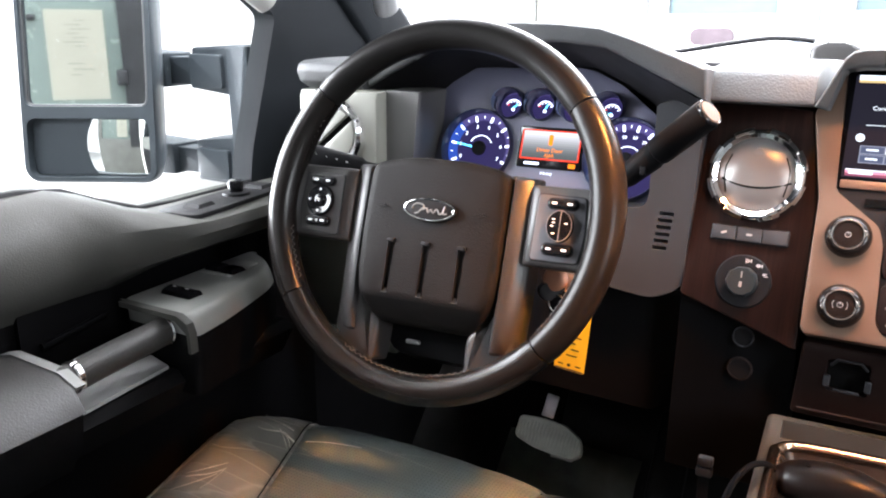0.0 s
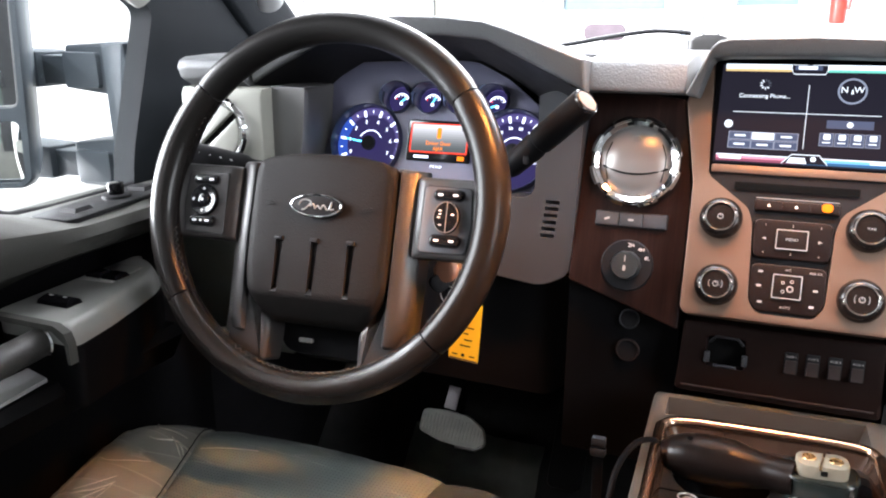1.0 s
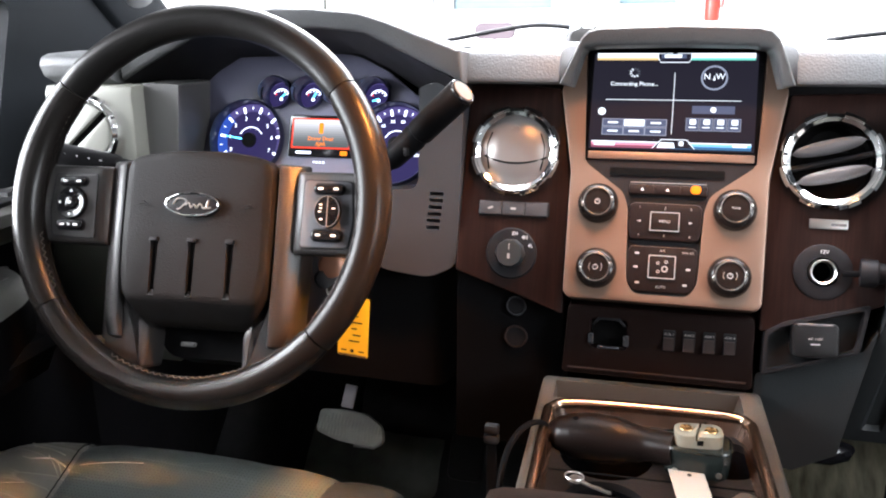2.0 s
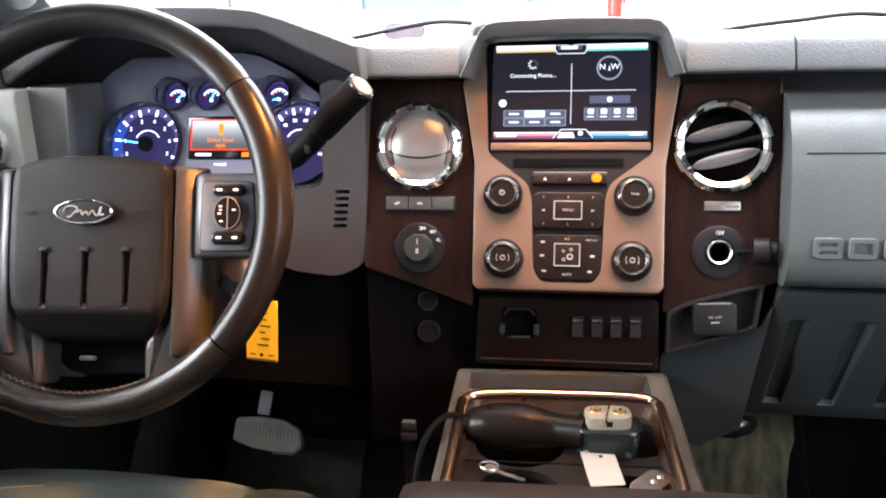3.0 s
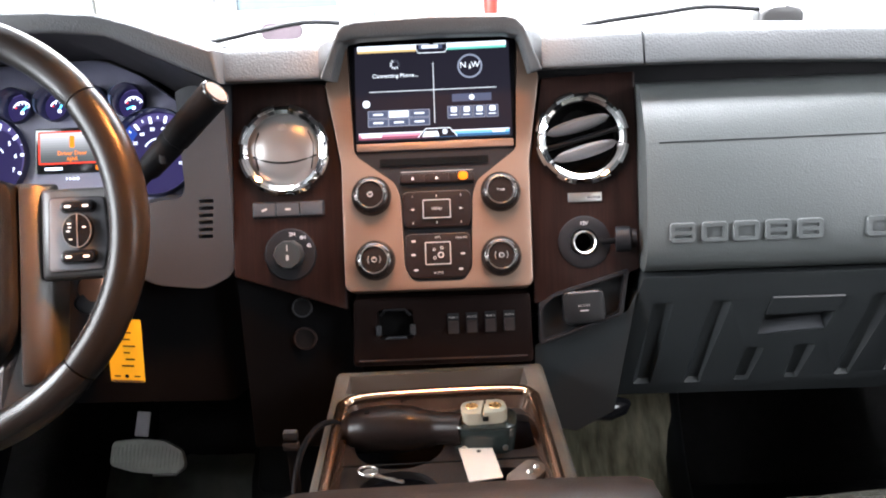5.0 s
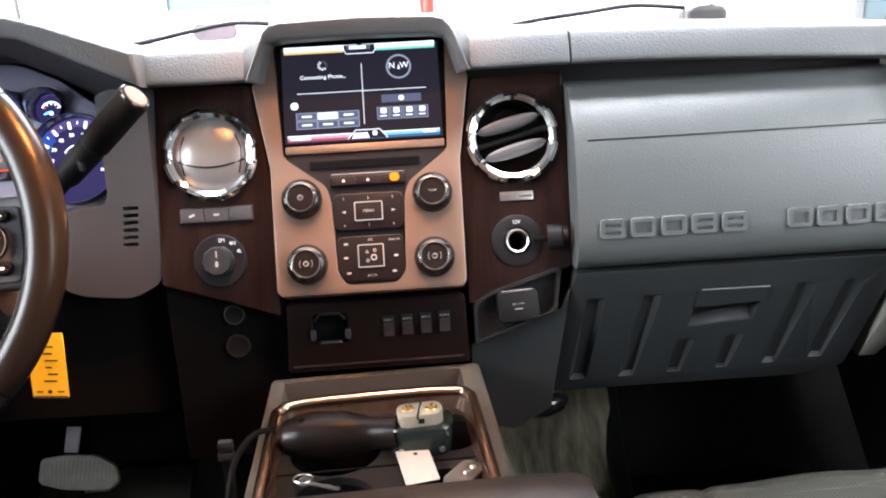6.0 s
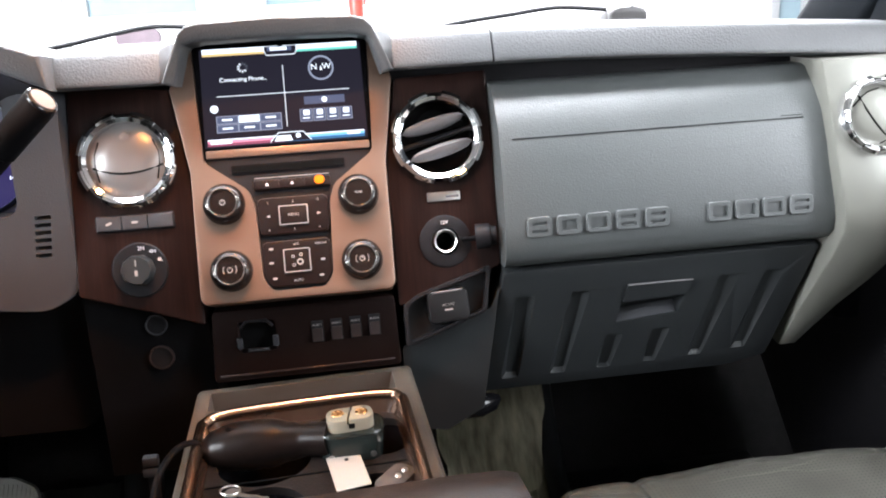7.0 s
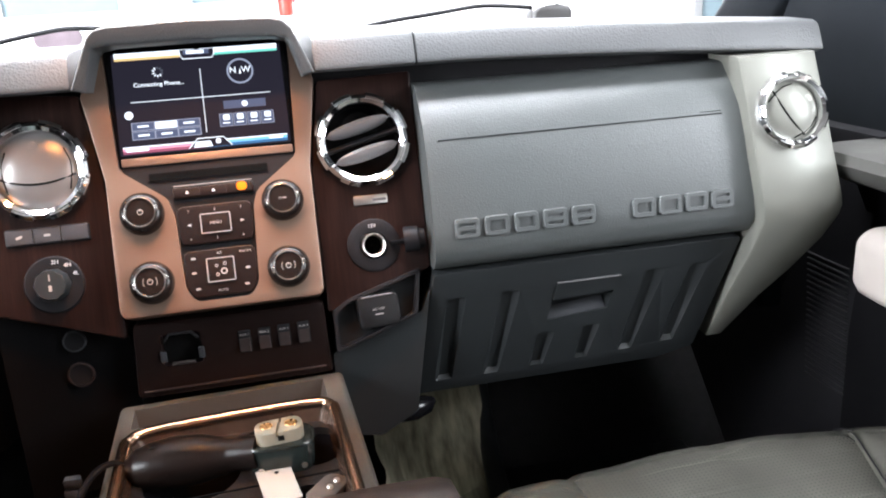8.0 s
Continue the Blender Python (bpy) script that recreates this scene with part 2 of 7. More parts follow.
def prism(pts, z0, z1, bev=0.0, seg=2):
    """A solid from an outline in x and y (anticlockwise), from z0 to z1; bev rounds the z1 rim."""
    bm = bmesh.new()
    lo = [bm.verts.new((x, y, z0)) for x, y in pts]
    hi = [bm.verts.new((x, y, z1)) for x, y in pts]
    bm.faces.new(lo[::-1])
    top = bm.faces.new(hi)
    n = len(pts)
    for i in range(n):
        bm.faces.new((lo[i], lo[(i + 1) % n], hi[(i + 1) % n], hi[i]))
    bmesh.ops.recalc_face_normals(bm, faces=bm.faces)
    if bev:
        bmesh.ops.bevel(bm, geom=list(top.edges), offset=bev, segments=seg, affect="EDGES", profile=0.5)
    return bm


def rounded(w, h, r, n=5, cx=0.0, cy=0.0):
    """The outline of a rectangle with round corners."""
    r = min(r, w / 2 - 1e-5, h / 2 - 1e-5)
    out = []
    for k, (sx, sy) in enumerate(((1, 1), (-1, 1), (-1, -1), (1, -1))):
        for i in range(n + 1):
            a = math.pi / 2 * (k + i / n)
            out.append((cx + sx * (w / 2 - r) + r * math.cos(a), cy + sy * (h / 2 - r) + r * math.sin(a)))
    return out


def soften(pts, r, n=4):
    """An outline with its corners rounded by r."""
    out = []
    m = len(pts)
    for i in range(m):
        p, a, b = Vector(pts[i]), Vector(pts[i - 1]), Vector(pts[(i + 1) % m])
        d0, d1 = min(r, (a - p).length * 0.45), min(r, (b - p).length * 0.45)
        s, e = p + (a - p).normalized() * d0, p + (b - p).normalized() * d1
        for k in range(n + 1):
            t = k / n
            q = s * (1 - t) ** 2 + p * 2 * t * (1 - t) + e * t * t
            out.append((q.x, q.y))
    return out


def loft(rings, caps=True, closed=True):
    """A skin over rings of equally many points."""
    bm = bmesh.new()
    vs = [[bm.verts.new(p) for p in ring] for ring in rings]
    n = len(rings[0])
    for a, b in zip(vs, vs[1:]):
        for i in range(n if closed else n - 1):
            j = (i + 1) % n
            bm.faces.new((a[i], a[j], b[j], b[i]))
    if caps and closed:
        bm.faces.new(vs[0][::-1])
        bm.faces.new(vs[-1])
    bmesh.ops.recalc_face_normals(bm, faces=bm.faces)
    return bm


def lathe(profile, n=40, caps=True):
    """A turned solid about z from radius and height pairs."""
    return loft([[(r * math.cos(2 * math.pi * i / n), r * math.sin(2 * math.pi * i / n), z) for i in range(n)] for r, z in profile], caps)


def tube(path, r, n=12, closed=False, flat=1.0):
    """A round bar along a path; r may be one radius for each point."""
    pts = [Vector(p) for p in path]
    rs = r if isinstance(r, (list, tuple)) else [r] * len(pts)
    rings, side = [], None
    m = len(pts)
    for i, p in enumerate(pts):
        a = pts[i - 1] if (i or closed) else p
        b = pts[(i + 1) % m] if (i < m - 1 or closed) else p
        d = (b - a).normalized()
        if side is None:
            side = d.orthogonal().normalized()
        side = (side - d * side.dot(d)).normalized()
        up = d.cross(side)
        rings.append([p + rs[i] * (math.cos(2 * math.pi * k / n) * side + flat * math.sin(2 * math.pi * k / n) * up) for k in range(n)])
    if closed:
        rings.append(rings[0])
    return loft(rings, not closed)


def smooth_path(pts, n=8, closed=False):
    """A curve through the points."""
    p = [Vector(q) for q in pts]
    m = len(p)
    out = []
    for i in range(m if closed else m - 1):
        p0 = p[i - 1] if (i or closed) else p[0]
        p1, p2 = p[i], p[(i + 1) % m]
        p3 = p[(i + 2) % m] if (i + 2 < m or closed) else p2
        for k in range(n):
            t = k / n
            out.append(0.5 * (2 * p1 + (p2 - p0) * t + (2 * p0 - 5 * p1 + 4 * p2 - p3) * t * t + (3 * p1 - p0 - 3 * p2 + p3) * t ** 3))
    if not closed:
        out.append(p[-1])
    return out


def bar_x(profile, xs, bev=0.0, drop=None):
    """A solid of a y, z section along x; drop(x) gives the shift in y and z there."""
    rings = []
    for x in xs:
        dy, dz = drop(x) if drop else (0, 0)
        rings.append([(x, y + dy, z + dz) for y, z in profile])
    bm = loft(rings)
    if bev:
        ends = [e for e in bm.edges if len(e.link_faces) == 2 and e.calc_face_angle(0) > 0.5]
        bmesh.ops.bevel(bm, geom=ends, offset=bev, segments=2, affect="EDGES", profile=0.5)
    return bm


def to_mesh(name, bm, material):
    bmesh.ops.remove_doubles(bm, verts=bm.verts, dist=1e-6)
    me = bpy.data.meshes.new(name)
    bm.to_mesh(me)
    bm.free()
    me.materials.append(material)
    me.shade_smooth()
    me.set_sharp_from_angle(angle=radians(38))
    return me


def thing(name, m, label, category, group="", kind=""):
    ob = new(name)
    ob.empty_display_size = 0.05
    ob.matrix_world = m
    return tagged(ob, label, category, group, kind)


def part(name, bm, material, parent, label="", at=None):
    ob = new(name, to_mesh(name, bm, material))
    ob.parent = parent
    if at is not None:
        ob.matrix_basis = at
    return tagged(ob, label)


def solid(name, bm, material, label, category="", group="", kind=""):
    return tagged(new(name, to_mesh(name, bm, material)), label, category, group, kind)


def carve(ob, *cutters):
    """Takes the cutters' solids (in ob's own space) out of ob's mesh."""
    cutter = new("cutter", bpy.data.meshes.new("cutter"))
    bm = join(*cutters)
    bmesh.ops.recalc_face_normals(bm, faces=bm.faces)
    bm.to_mesh(cutter.data)
    bm.free()
    twin = new("twin", ob.data)
    mod = twin.modifiers.new("cut", "BOOLEAN")
    mod.operation, mod.object, mod.solver = "DIFFERENCE", cutter, "EXACT"
    dg = bpy.context.evaluated_depsgraph_get()
    me = bpy.data.meshes.new_from_object(twin.evaluated_get(dg))
    old = ob.data
    me.name = old.name
    ob.data = me
    bpy.data.objects.remove(twin)
    bpy.data.objects.remove(cutter)
    me.shade_smooth()
    me.set_sharp_from_angle(angle=radians(38))
    return ob


def lettering(name, body, size, material, parent, at, depth=0.0003, label="", wide=1.0):
    """Raised writing in the built-in font, centred, in the local x, y plane."""
    cu = bpy.data.curves.new("writing", "FONT")
    cu.body, cu.size, cu.extrude, cu.align_x, cu.align_y, cu.resolution_u = body, size, depth, "CENTER", "CENTER", 2
    tmp = new("writing", cu)
    me = bpy.data.meshes.new_from_object(tmp.evaluated_get(bpy.context.evaluated_depsgraph_get()))
    bpy.data.objects.remove(tmp)
    me.name = name
    me.materials.clear()
    me.materials.append(material)
    ob = new(name, me)
    ob.parent = parent
    ob.matrix_basis = at @ Matrix.Diagonal((wide, 1, 1, 1))
    return tagged(ob, label)


def face(x, y, z, slope=0.0, turn=0.0):
    """A frame on an upright panel: local x to the right, y up the panel, z out of it to the cab. slope: dy/dz of the panel."""
    return pose(x, y, z, 90 - math.degrees(math.atan(slope)), 0, turn)


def off(x, y, z=0.0, rz=0.0):
    return pose(x, y, z, 0, 0, rz)

# ---------------------------------------------------------------- workshop round the truck
ZG = -0.62


def slab(name, x0, x1, y0, y1, z0, z1, material, label, bev=0.0):
    return solid(name, box(x1 - x0, y1 - y0, z1 - z0, bev, 1, ((x0 + x1) / 2, (y0 + y1) / 2, (z0 + z1) / 2)), material, label, kind="structure")


slab("ground", -9, 9, -8, 10, ZG - 0.1, ZG, CONCRETE, "pale sealed concrete workshop floor")
# Unseen wall, darkened so less light bounces onto the driver's door.
slab("wall_east", 6.5, 6.7, -8, 10, ZG, 3.2, DIMMED_WALL, "unseen workshop wall, darkened to cut bounced light")
slab("wall_west", -6.7, -6.5, -8, 10, ZG, 3.2, WHITE, "bright white painted workshop wall")
slab("wall_south", -6.5, 6.5, -8, -7.8, ZG, 3.2, WHITE, "bright white painted workshop wall")
slab("ceiling", -9, 9, -8, 10, 3.2, 3.3, WHITE, "white workshop ceiling")
slab("wall_north", -6.5, 6.5, 7.0, 7.2, ZG, 3.2, WHITE, "white painted workshop wall with office windows")

# ---------------------------------------------------------------- shell of the cab
slab("floor", -0.86, 0.86, -1.2, 1.45, 0.16, 0.2, CARPET, "black carpeted cab floor")
# Closed to the roof where a rear window belongs, to block its light.
slab("cab_rear_wall", -0.86, 0.86, -1.26, -1.2, 0.2, 1.46, HEADLINER, "unseen rear wall of the cab, closed to block light")
solid("cab_roof", bar_x([(-1.26, 1.47), (0.62, 1.46), (0.72, 1.42), (0.74, 1.45), (0.62, 1.50), (-1.26, 1.51)], [-0.74, -0.4, 0, 0.4, 0.74]), HEADLINER, "grey cloth headliner of the cab roof", kind="structure")
slab("firewall", -0.86, 0.86, 1.40, 1.45, 0.2, 0.93, CARPET, "black firewall behind the dashboard")
# slanting toe boards under the dashboard
solid("toe_board", loft([[(x, 1.14, 0.2), (x, 1.40, 0.2), (x, 1.40, 0.46)] for x in (-0.86, 0.86)]), CARPET, "black carpeted toe board", kind="structure")


def pillar(name, pts, rx, material, label):
    rings = []
    for x, y, z, w, d in pts:
        rings.append([(x + w * a, y + d * b, z) for a, b in ((-1, -1), (1, -1), (1, 1), (-1, 1))])
    bm = loft(rings)
    bmesh.ops.bevel(bm, geom=[e for e in bm.edges if abs((e.verts[0].co - e.verts[1].co).normalized().z) > 0.3], offset=rx, segments=3, affect="EDGES", profile=0.5)
    return solid(name, bm, material, label, kind="structure")


for s, side in ((-1, "west"), (1, "east")):
    pillar("front_pillar_" + side, [(s * 0.850, 1.27, 0.88, 0.032, 0.10), (s * 0.825, 1.06, 1.04, 0.034, 0.085), (s * 0.745, 0.76, 1.40, 0.036, 0.07), (s * 0.725, 0.70, 1.47, 0.036, 0.06)], 0.015, PILLAR, "dark trimmed windscreen pillar, unlit shade in its colour")
    pillar("rear_pillar_" + side, [(s * 0.83, -0.35, 0.2, 0.03, 0.10), (s * 0.82, -0.35, 0.82, 0.03, 0.10), (s * 0.74, -0.35, 1.48, 0.03, 0.09)], 0.015, HEADLINER, "plain grey door pillar")
    # Raised over the rear side windows' place to block light from behind.
    slab("cab_side_" + side, *sorted((s * 0.83, s * 0.86)), -1.2, -0.44, 0.2, 1.44, HEADLINER, "plain grey rear side of the cab")

    slab("kick_panel_" + side, *sorted((s * 0.79, s * 0.86)), 0.85, 1.45, 0.2, 0.80, BLACK, "black kick panel ahead of the door")

# windscreen
wind = solid("window_1", loft([[(-0.77, 1.40, 0.935), (-0.4, 1.44, 0.935), (0, 1.455, 0.935), (0.4, 1.44, 0.935), (0.77, 1.40, 0.935)], [(-0.70, 0.76, 1.46), (-0.4, 0.79, 1.46), (0, 0.80, 1.46), (0.4, 0.79, 1.46), (0.70, 0.76, 1.46)]], False, False), GLASS, "clear raked windscreen glass", kind="structure")
wind.visible_shadow = False
solid("bonnet", loft([[(x, y, z - 0.03 * (x / 0.9) ** 2 - d) for x in (-0.95, -0.6, -0.45, -0.2, 0, 0.2, 0.45, 0.6, 0.95)] for y, z, d in ((1.56, 0.925, 0.1), (1.56, 0.925, 0), (2.1, 0.915, 0), (2.5, 0.88, 0), (2.62, 0.78, 0), (2.62, 0.2, 0))], False, False), PAINT, "white painted bonnet", kind="structure")
solid("cowl", loft([[(x, y, z) for x in (-0.85, -0.4, 0, 0.4, 0.85)] for y, z in ((1.40, 0.90), (1.47, 0.905), (1.57, 0.90), (1.57, 0.86))], False, False), BLACK, "black plastic cowl panel below the windscreen", kind="structure")

# ---------------------------------------------------------------- dashboard body
dash = thing("dashboard", pose(0, 0, 0), "grey vinyl dashboard with overhanging padded top", "dashboard")


def crown(x):
    return (0.0, -0.020 * max(0.0, (abs(x) - 0.25) / 0.45) ** 1.5)


CAP = [(0.850, 0.931), (0.8510, 0.936), (0.8605, 0.9565), (0.8640, 0.9610), (0.8720, 0.9640), (0.92, 0.9660), (1.10, 0.963), (1.41, 0.945), (1.41, 0.90), (0.95, 0.921), (0.90, 0.9245), (0.862, 0.928)]
CAPL = [(0.876, 0.926), (0.858, 0.936), (0.852, 0.950), (0.857, 0.9595), (0.868, 0.9630), (0.92, 0.9640), (1.10, 0.961), (1.41, 0.945), (1.41, 0.90), (0.90, 0.915)]
for name, x0, x1 in (("top_pad", 0.1165, 0.2215), ("top_pad", 0.2230, 0.700), ("top_pad", -0.2230, -0.1165), ):
    n = max(2, int((x1 - x0) / 0.05))
    part(name, bar_x(CAP, [x0 + (x1 - x0) * i / n for i in range(n + 1)], 0.0018, crown), CAPM, dash)
part("top_pad", bar_x(CAPL, [-0.742, -0.72, -0.69, -0.648], 0.0025, lambda x: (-0.045, 0.0)), CAPM, dash)
# plain top between the visor and the windscreen
part("top_panel", bar_x([(1.0, 0.962), (1.41, 0.944), (1.41, 0.92), (1.0, 0.92)], [-0.66, -0.2]), DASH, dash)


def arch(outer, inner, y0, y1, bev, shift=0.0):
    """A hood: a strip between two outlines in x and z, from y0 back to y1, where it sinks by shift."""
    rings = []
    ring = outer + inner[::-1]
    n = len(ring)
    bm = bmesh.new()
    fr = [bm.verts.new((x, y0 + (0 if i < len(outer) else 0.006), z)) for i, (x, z) in enumerate(ring)]
    bk = [bm.verts.new((x, y1, z - shift)) for x, z in ring]
    k = len(outer)
    front = []
    for i in range(k - 1):
        a, b = i, i + 1
        c, d = n - 2 - i, n - 1 - i
        front.append(bm.faces.new((fr[a], fr[b], fr[c], fr[d])))
        bm.faces.new((bk[b], bk[a], bk[d], bk[c]))
    for i in range(n):
        j = (i + 1) % n
        bm.faces.new((fr[j], fr[i], bk[i], bk[j]))
    bmesh.ops.recalc_face_normals(bm, faces=bm.faces)
    if bev:
        rim = [e for e in bm.edges if sum(f in front for f in e.link_faces) == 1]
        bmesh.ops.bevel(bm, geom=rim, offset=bev, segments=3, affect="EDGES", profile=0.5)
    return bm


# hood over the screen
HO = [(-0.1165, 0.930), (-0.094, 0.9775), (-0.087, 0.984), (-0.076, 0.9865), (0.0, 0.9885), (0.078, 0.986), (0.090, 0.983), (0.098, 0.975), (0.1165, 0.930)]
HI = [(-0.104, 0.926), (-0.0945, 0.962), (-0.0915, 0.966), (-0.078, 0.9685), (0.0, 0.9695), (0.078, 0.968), (0.0915, 0.965), (0.0945, 0.961), (0.104, 0.926)]
part("screen_hood", arch(HO, HI, 0.846, 1.05, 0.004, 0.02), CAPM, dash)

# visor over the gauges
XC = -0.430
VO = [(0.2115, 0.966), (0.128, 0.997), (0.097, 1.006), (0.05, 1.0105), (0.0, 1.012)]
VI = [(0.2130, 0.932), (0.177, 0.949), (0.101, 0.985), (0.05, 0.990), (0.0, 0.991)]
VOUT = [(XC - x, z) for x, z in VO] + [(XC + x, z) for x, z in VO[-2::-1]]
VIN = [(XC - x, z) for x, z in VI] + [(XC + x, z) for x, z in VI[-2::-1]]
part("gauge_visor", arch(VOUT, VIN, 0.822, 1.12, 0.005, 0.035), CAPM, dash)
# dark tunnel from the visor to the gauges
TUN = [(XC - 0.2135, 0.930)] + VIN[1:-1] + [(XC + 0.2135, 0.930)]
TUN2 = [(-0.600, 0.905), (-0.585, 0.918), (-0.535, 0.952), (-0.50, 0.9545), (-0.43, 0.956), (-0.37, 0.9565), (-0.335, 0.94), (-0.29, 0.912), (-0.276, 0.90)]
part("visor_lining", loft([[(x, 0.832, z - 0.001) for x, z in TUN], [(x, 0.925, z) for x, z in TUN2]], False, False), BLACK, dash)

# carrier behind everything
part("carrier", bar_x([(0.905, 0.925), (1.35, 0.92), (1.35, 0.56), (0.93, 0.56), (0.90, 0.64), (0.895, 0.70)], [-0.268, 0.72]), BLACK, dash)
part("carrier", bar_x([(0.96, 0.925), (1.35, 0.92), (1.35, 0.56), (0.93, 0.56), (0.93, 0.79), (0.95, 0.80)], [-0.74, -0.268]), BLACK, dash)
for s in (-1, 1):
    part("end_panel", box(0.03, 0.46, 0.34, 0.006, 2, (s * 0.700, 1.14, 0.735)), PILLAR, dash)

# column surround, with the slotted grille by the gauges
surround = part("column_surround", loft([[(x, y, z) for x, z in soften([(-0.300, 0.905), (-0.300, 0.806), (-0.352, 0.800), (-0.358, 0.735), (-0.320, 0.712), (-0.262, 0.706), (-0.2285, 0.722), (-0.2235, 0.928), (-0.268, 0.928)], 0.012)] for y in (0.905, 0.848)]), DASH_DARK, dash)
for v in surround.data.vertices:
    if v.co.y < 0.87:
        v.co.y = 0.848 + (v.co.z - 0.80) * 0.12
carve(surround, *[box(0.016, 0.05, 0.0042, 0, 1, (-0.2535 - 0.0009 * i, 0.85, 0.8040 - 0.0078 * i)) for i in range(6)],
      loft([[(x, y, z) for x, z in soften([(-0.36, 0.90), (-0.36, 0.807), (-0.285, 0.807), (-0.276, 0.815), (-0.276, 0.94), (-0.36, 0.94)], 0.008)] for y in (0.80, 0.95)]))
# Shade below the dash is put into this panel's colour.
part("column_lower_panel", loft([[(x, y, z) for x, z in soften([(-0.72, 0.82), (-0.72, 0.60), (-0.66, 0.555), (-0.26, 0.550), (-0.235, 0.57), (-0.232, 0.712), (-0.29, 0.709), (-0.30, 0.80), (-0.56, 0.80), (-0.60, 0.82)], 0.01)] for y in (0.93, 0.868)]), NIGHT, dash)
# Grey instead of silver: shade from the strip's angle is in it.
SATIN_STRIP = mat("dimmed_silver_strip", (0.085, 0.085, 0.082), 0.42, 0.1, 0.06, 9, 0.1, 900)
part("silver_strip", loft([[(x, y, z) for x, z in soften([(-0.616, 0.928), (-0.630, 0.80), (-0.580, 0.80), (-0.566, 0.926)], 0.003)] for y in (0.90, 0.829)]), SATIN_STRIP, dash, "silver strip beside the gauges, shade of its angle in the grey")

# corner pods beside the doors
def pod(rows, y0):
    """Rows of height, inner and outer edge and set-back, from the top down."""
    rings = []
    for z, a, b, d in rows:
        y = y0 + d
        k = 0.007 if b > a else -0.007
        rings.append([(a + 1.6 * k, y + 0.11, z), (a + 0.5 * k, y + 0.030, z), (a, y + 0.0045, z), (a + 0.12 * k, y + 0.0015, z), (a + 0.5 * k, y, z), (b - k, y, z), (b - 0.3 * k, y + 0.004, z), (b, y + 0.014, z), (b, y + 0.11, z)])
    return loft(rings)


part("corner_pod", pod([(0.9119, 0.5769, 0.6767, 0.028), (0.9055, 0.5770, 0.6757, 0.024), (0.8584, 0.5812, 0.6805, 0.009), (0.8025, 0.5837, 0.6843, -0.010), (0.7566, 0.5887, 0.6905, -0.021), (0.7426, 0.5901, 0.6934, -0.0205), (0.7303, 0.5926, 0.6925, -0.017), (0.700, 0.5903, 0.6823, -0.004), (0.660, 0.5851, 0.6607, 0.016), (0.620, 0.5805, 0.6327, 0.036), (0.585, 0.5774, 0.6149, 0.054), (0.562, 0.5763, 0.6035, 0.066)], 0.800), SILVER, dash, "champagne corner pod")
part("corner_pod", pod([(0.926, -0.611, -0.7370, 0.004), (0.918, -0.611, -0.7375, 0.0), (0.80, -0.614, -0.7390, 0.0), (0.74, -0.617, -0.7450, 0.0), (0.722, -0.618, -0.768, 0.004), (0.68, -0.622, -0.774, 0.012), (0.60, -0.630, -0.776, 0.04), (0.54, -0.640, -0.776, 0.075)], 0.800), SILVER, dash, "champagne corner pod")

# ---------------------------------------------------------------- centre of the dashboard
K = 0.44                      # slope of the centre panel
KM = face(0, 0.8063, 0.7210, K)   # origin low on the centre panel
L = math.sqrt(1 + K * K)


def up(z):
    """Height along the centre panel of a place at height z."""
    return (z - 0.7210) * L


WK = 0.30
WM = face(0, 0.8323, 0.7210, WK)
LW = math.sqrt(1 + WK * WK)


def wup(z):
    return (z - 0.7210) * LW


def veneer(pts, label, holes):
    ob = thing("trim_panel", WM, label, "trim panel", "veneer panels")
    v = part("veneer", prism(soften([(x, wup(z)) for x, z in pts], 0.004), -0.045, 0.0, 0.002), WOOD, ob)
    carve(v, *[moved(lathe([(r, -0.04), (r, 0.02)], 48), off(x, wup(z))) for x, z, r in holes])
    return ob


veneer([(-0.2225, 0.929), (-0.2285, 0.720), (-0.155, 0.6975), (-0.103, 0.6805), (-0.103, 0.83), (-0.1195, 0.921)], "dark walnut veneer panel round the round vent", [(-0.166, 0.852, 0.041)])
veneer([(0.103, 0.680), (0.203, 0.708), (0.219, 0.7145), (0.2205, 0.920), (0.1195, 0.917), (0.103, 0.83)], "dark walnut veneer panel round the vent and socket", [(0.1605, 0.852, 0.041), (0.1595, 0.7435, 0.0150)])

# centre bezel
stack = thing("centre_control_panel", KM, "champagne centre panel, lamp's bronze in its colour, with touchscreen, four chrome knobs and black buttons", "control panel")
bez = [(-0.1185, up(0.918)), (-0.1022, up(0.8365)), (-0.1005, up(0.714)), (-0.0955, up(0.7085)), (0.0955, up(0.7085)), (0.1005, up(0.714)), (0.1020, up(0.8335)), (0.1165, up(0.918)), (0.098, up(0.966)), (-0.098, up(0.966))]
bezel = part("bezel", prism(soften(bez, 0.003), -0.035, 0.004, 0.003), WARM_SATIN, stack)
inner = soften([(-0.0945, up(0.969)), (-0.0875, up(0.845)), (-0.044, up(0.815)), (-0.0385, up(0.80)), (-0.0350, up(0.728)), (-0.026, up(0.7165)), (0.0275, up(0.7165)), (0.0365, up(0.728)), (0.0395, up(0.80)), (0.045, up(0.815)), (0.0885, up(0.845)), (0.0945, up(0.969))], 0.006)
carve(bezel, prism(inner, -0.006, 0.03))
part("black_insert", prism([(x * 0.992, y) for x, y in inner], -0.02, -0.001), BLACK, stack, "matt black insert round the screen and buttons")
# touchscreen
SCREENM = mat("screen_glass_black", (0.004, 0.004, 0.005), 0.2, 0, 0.1, 9, smudge=0.05, spec=0.1)
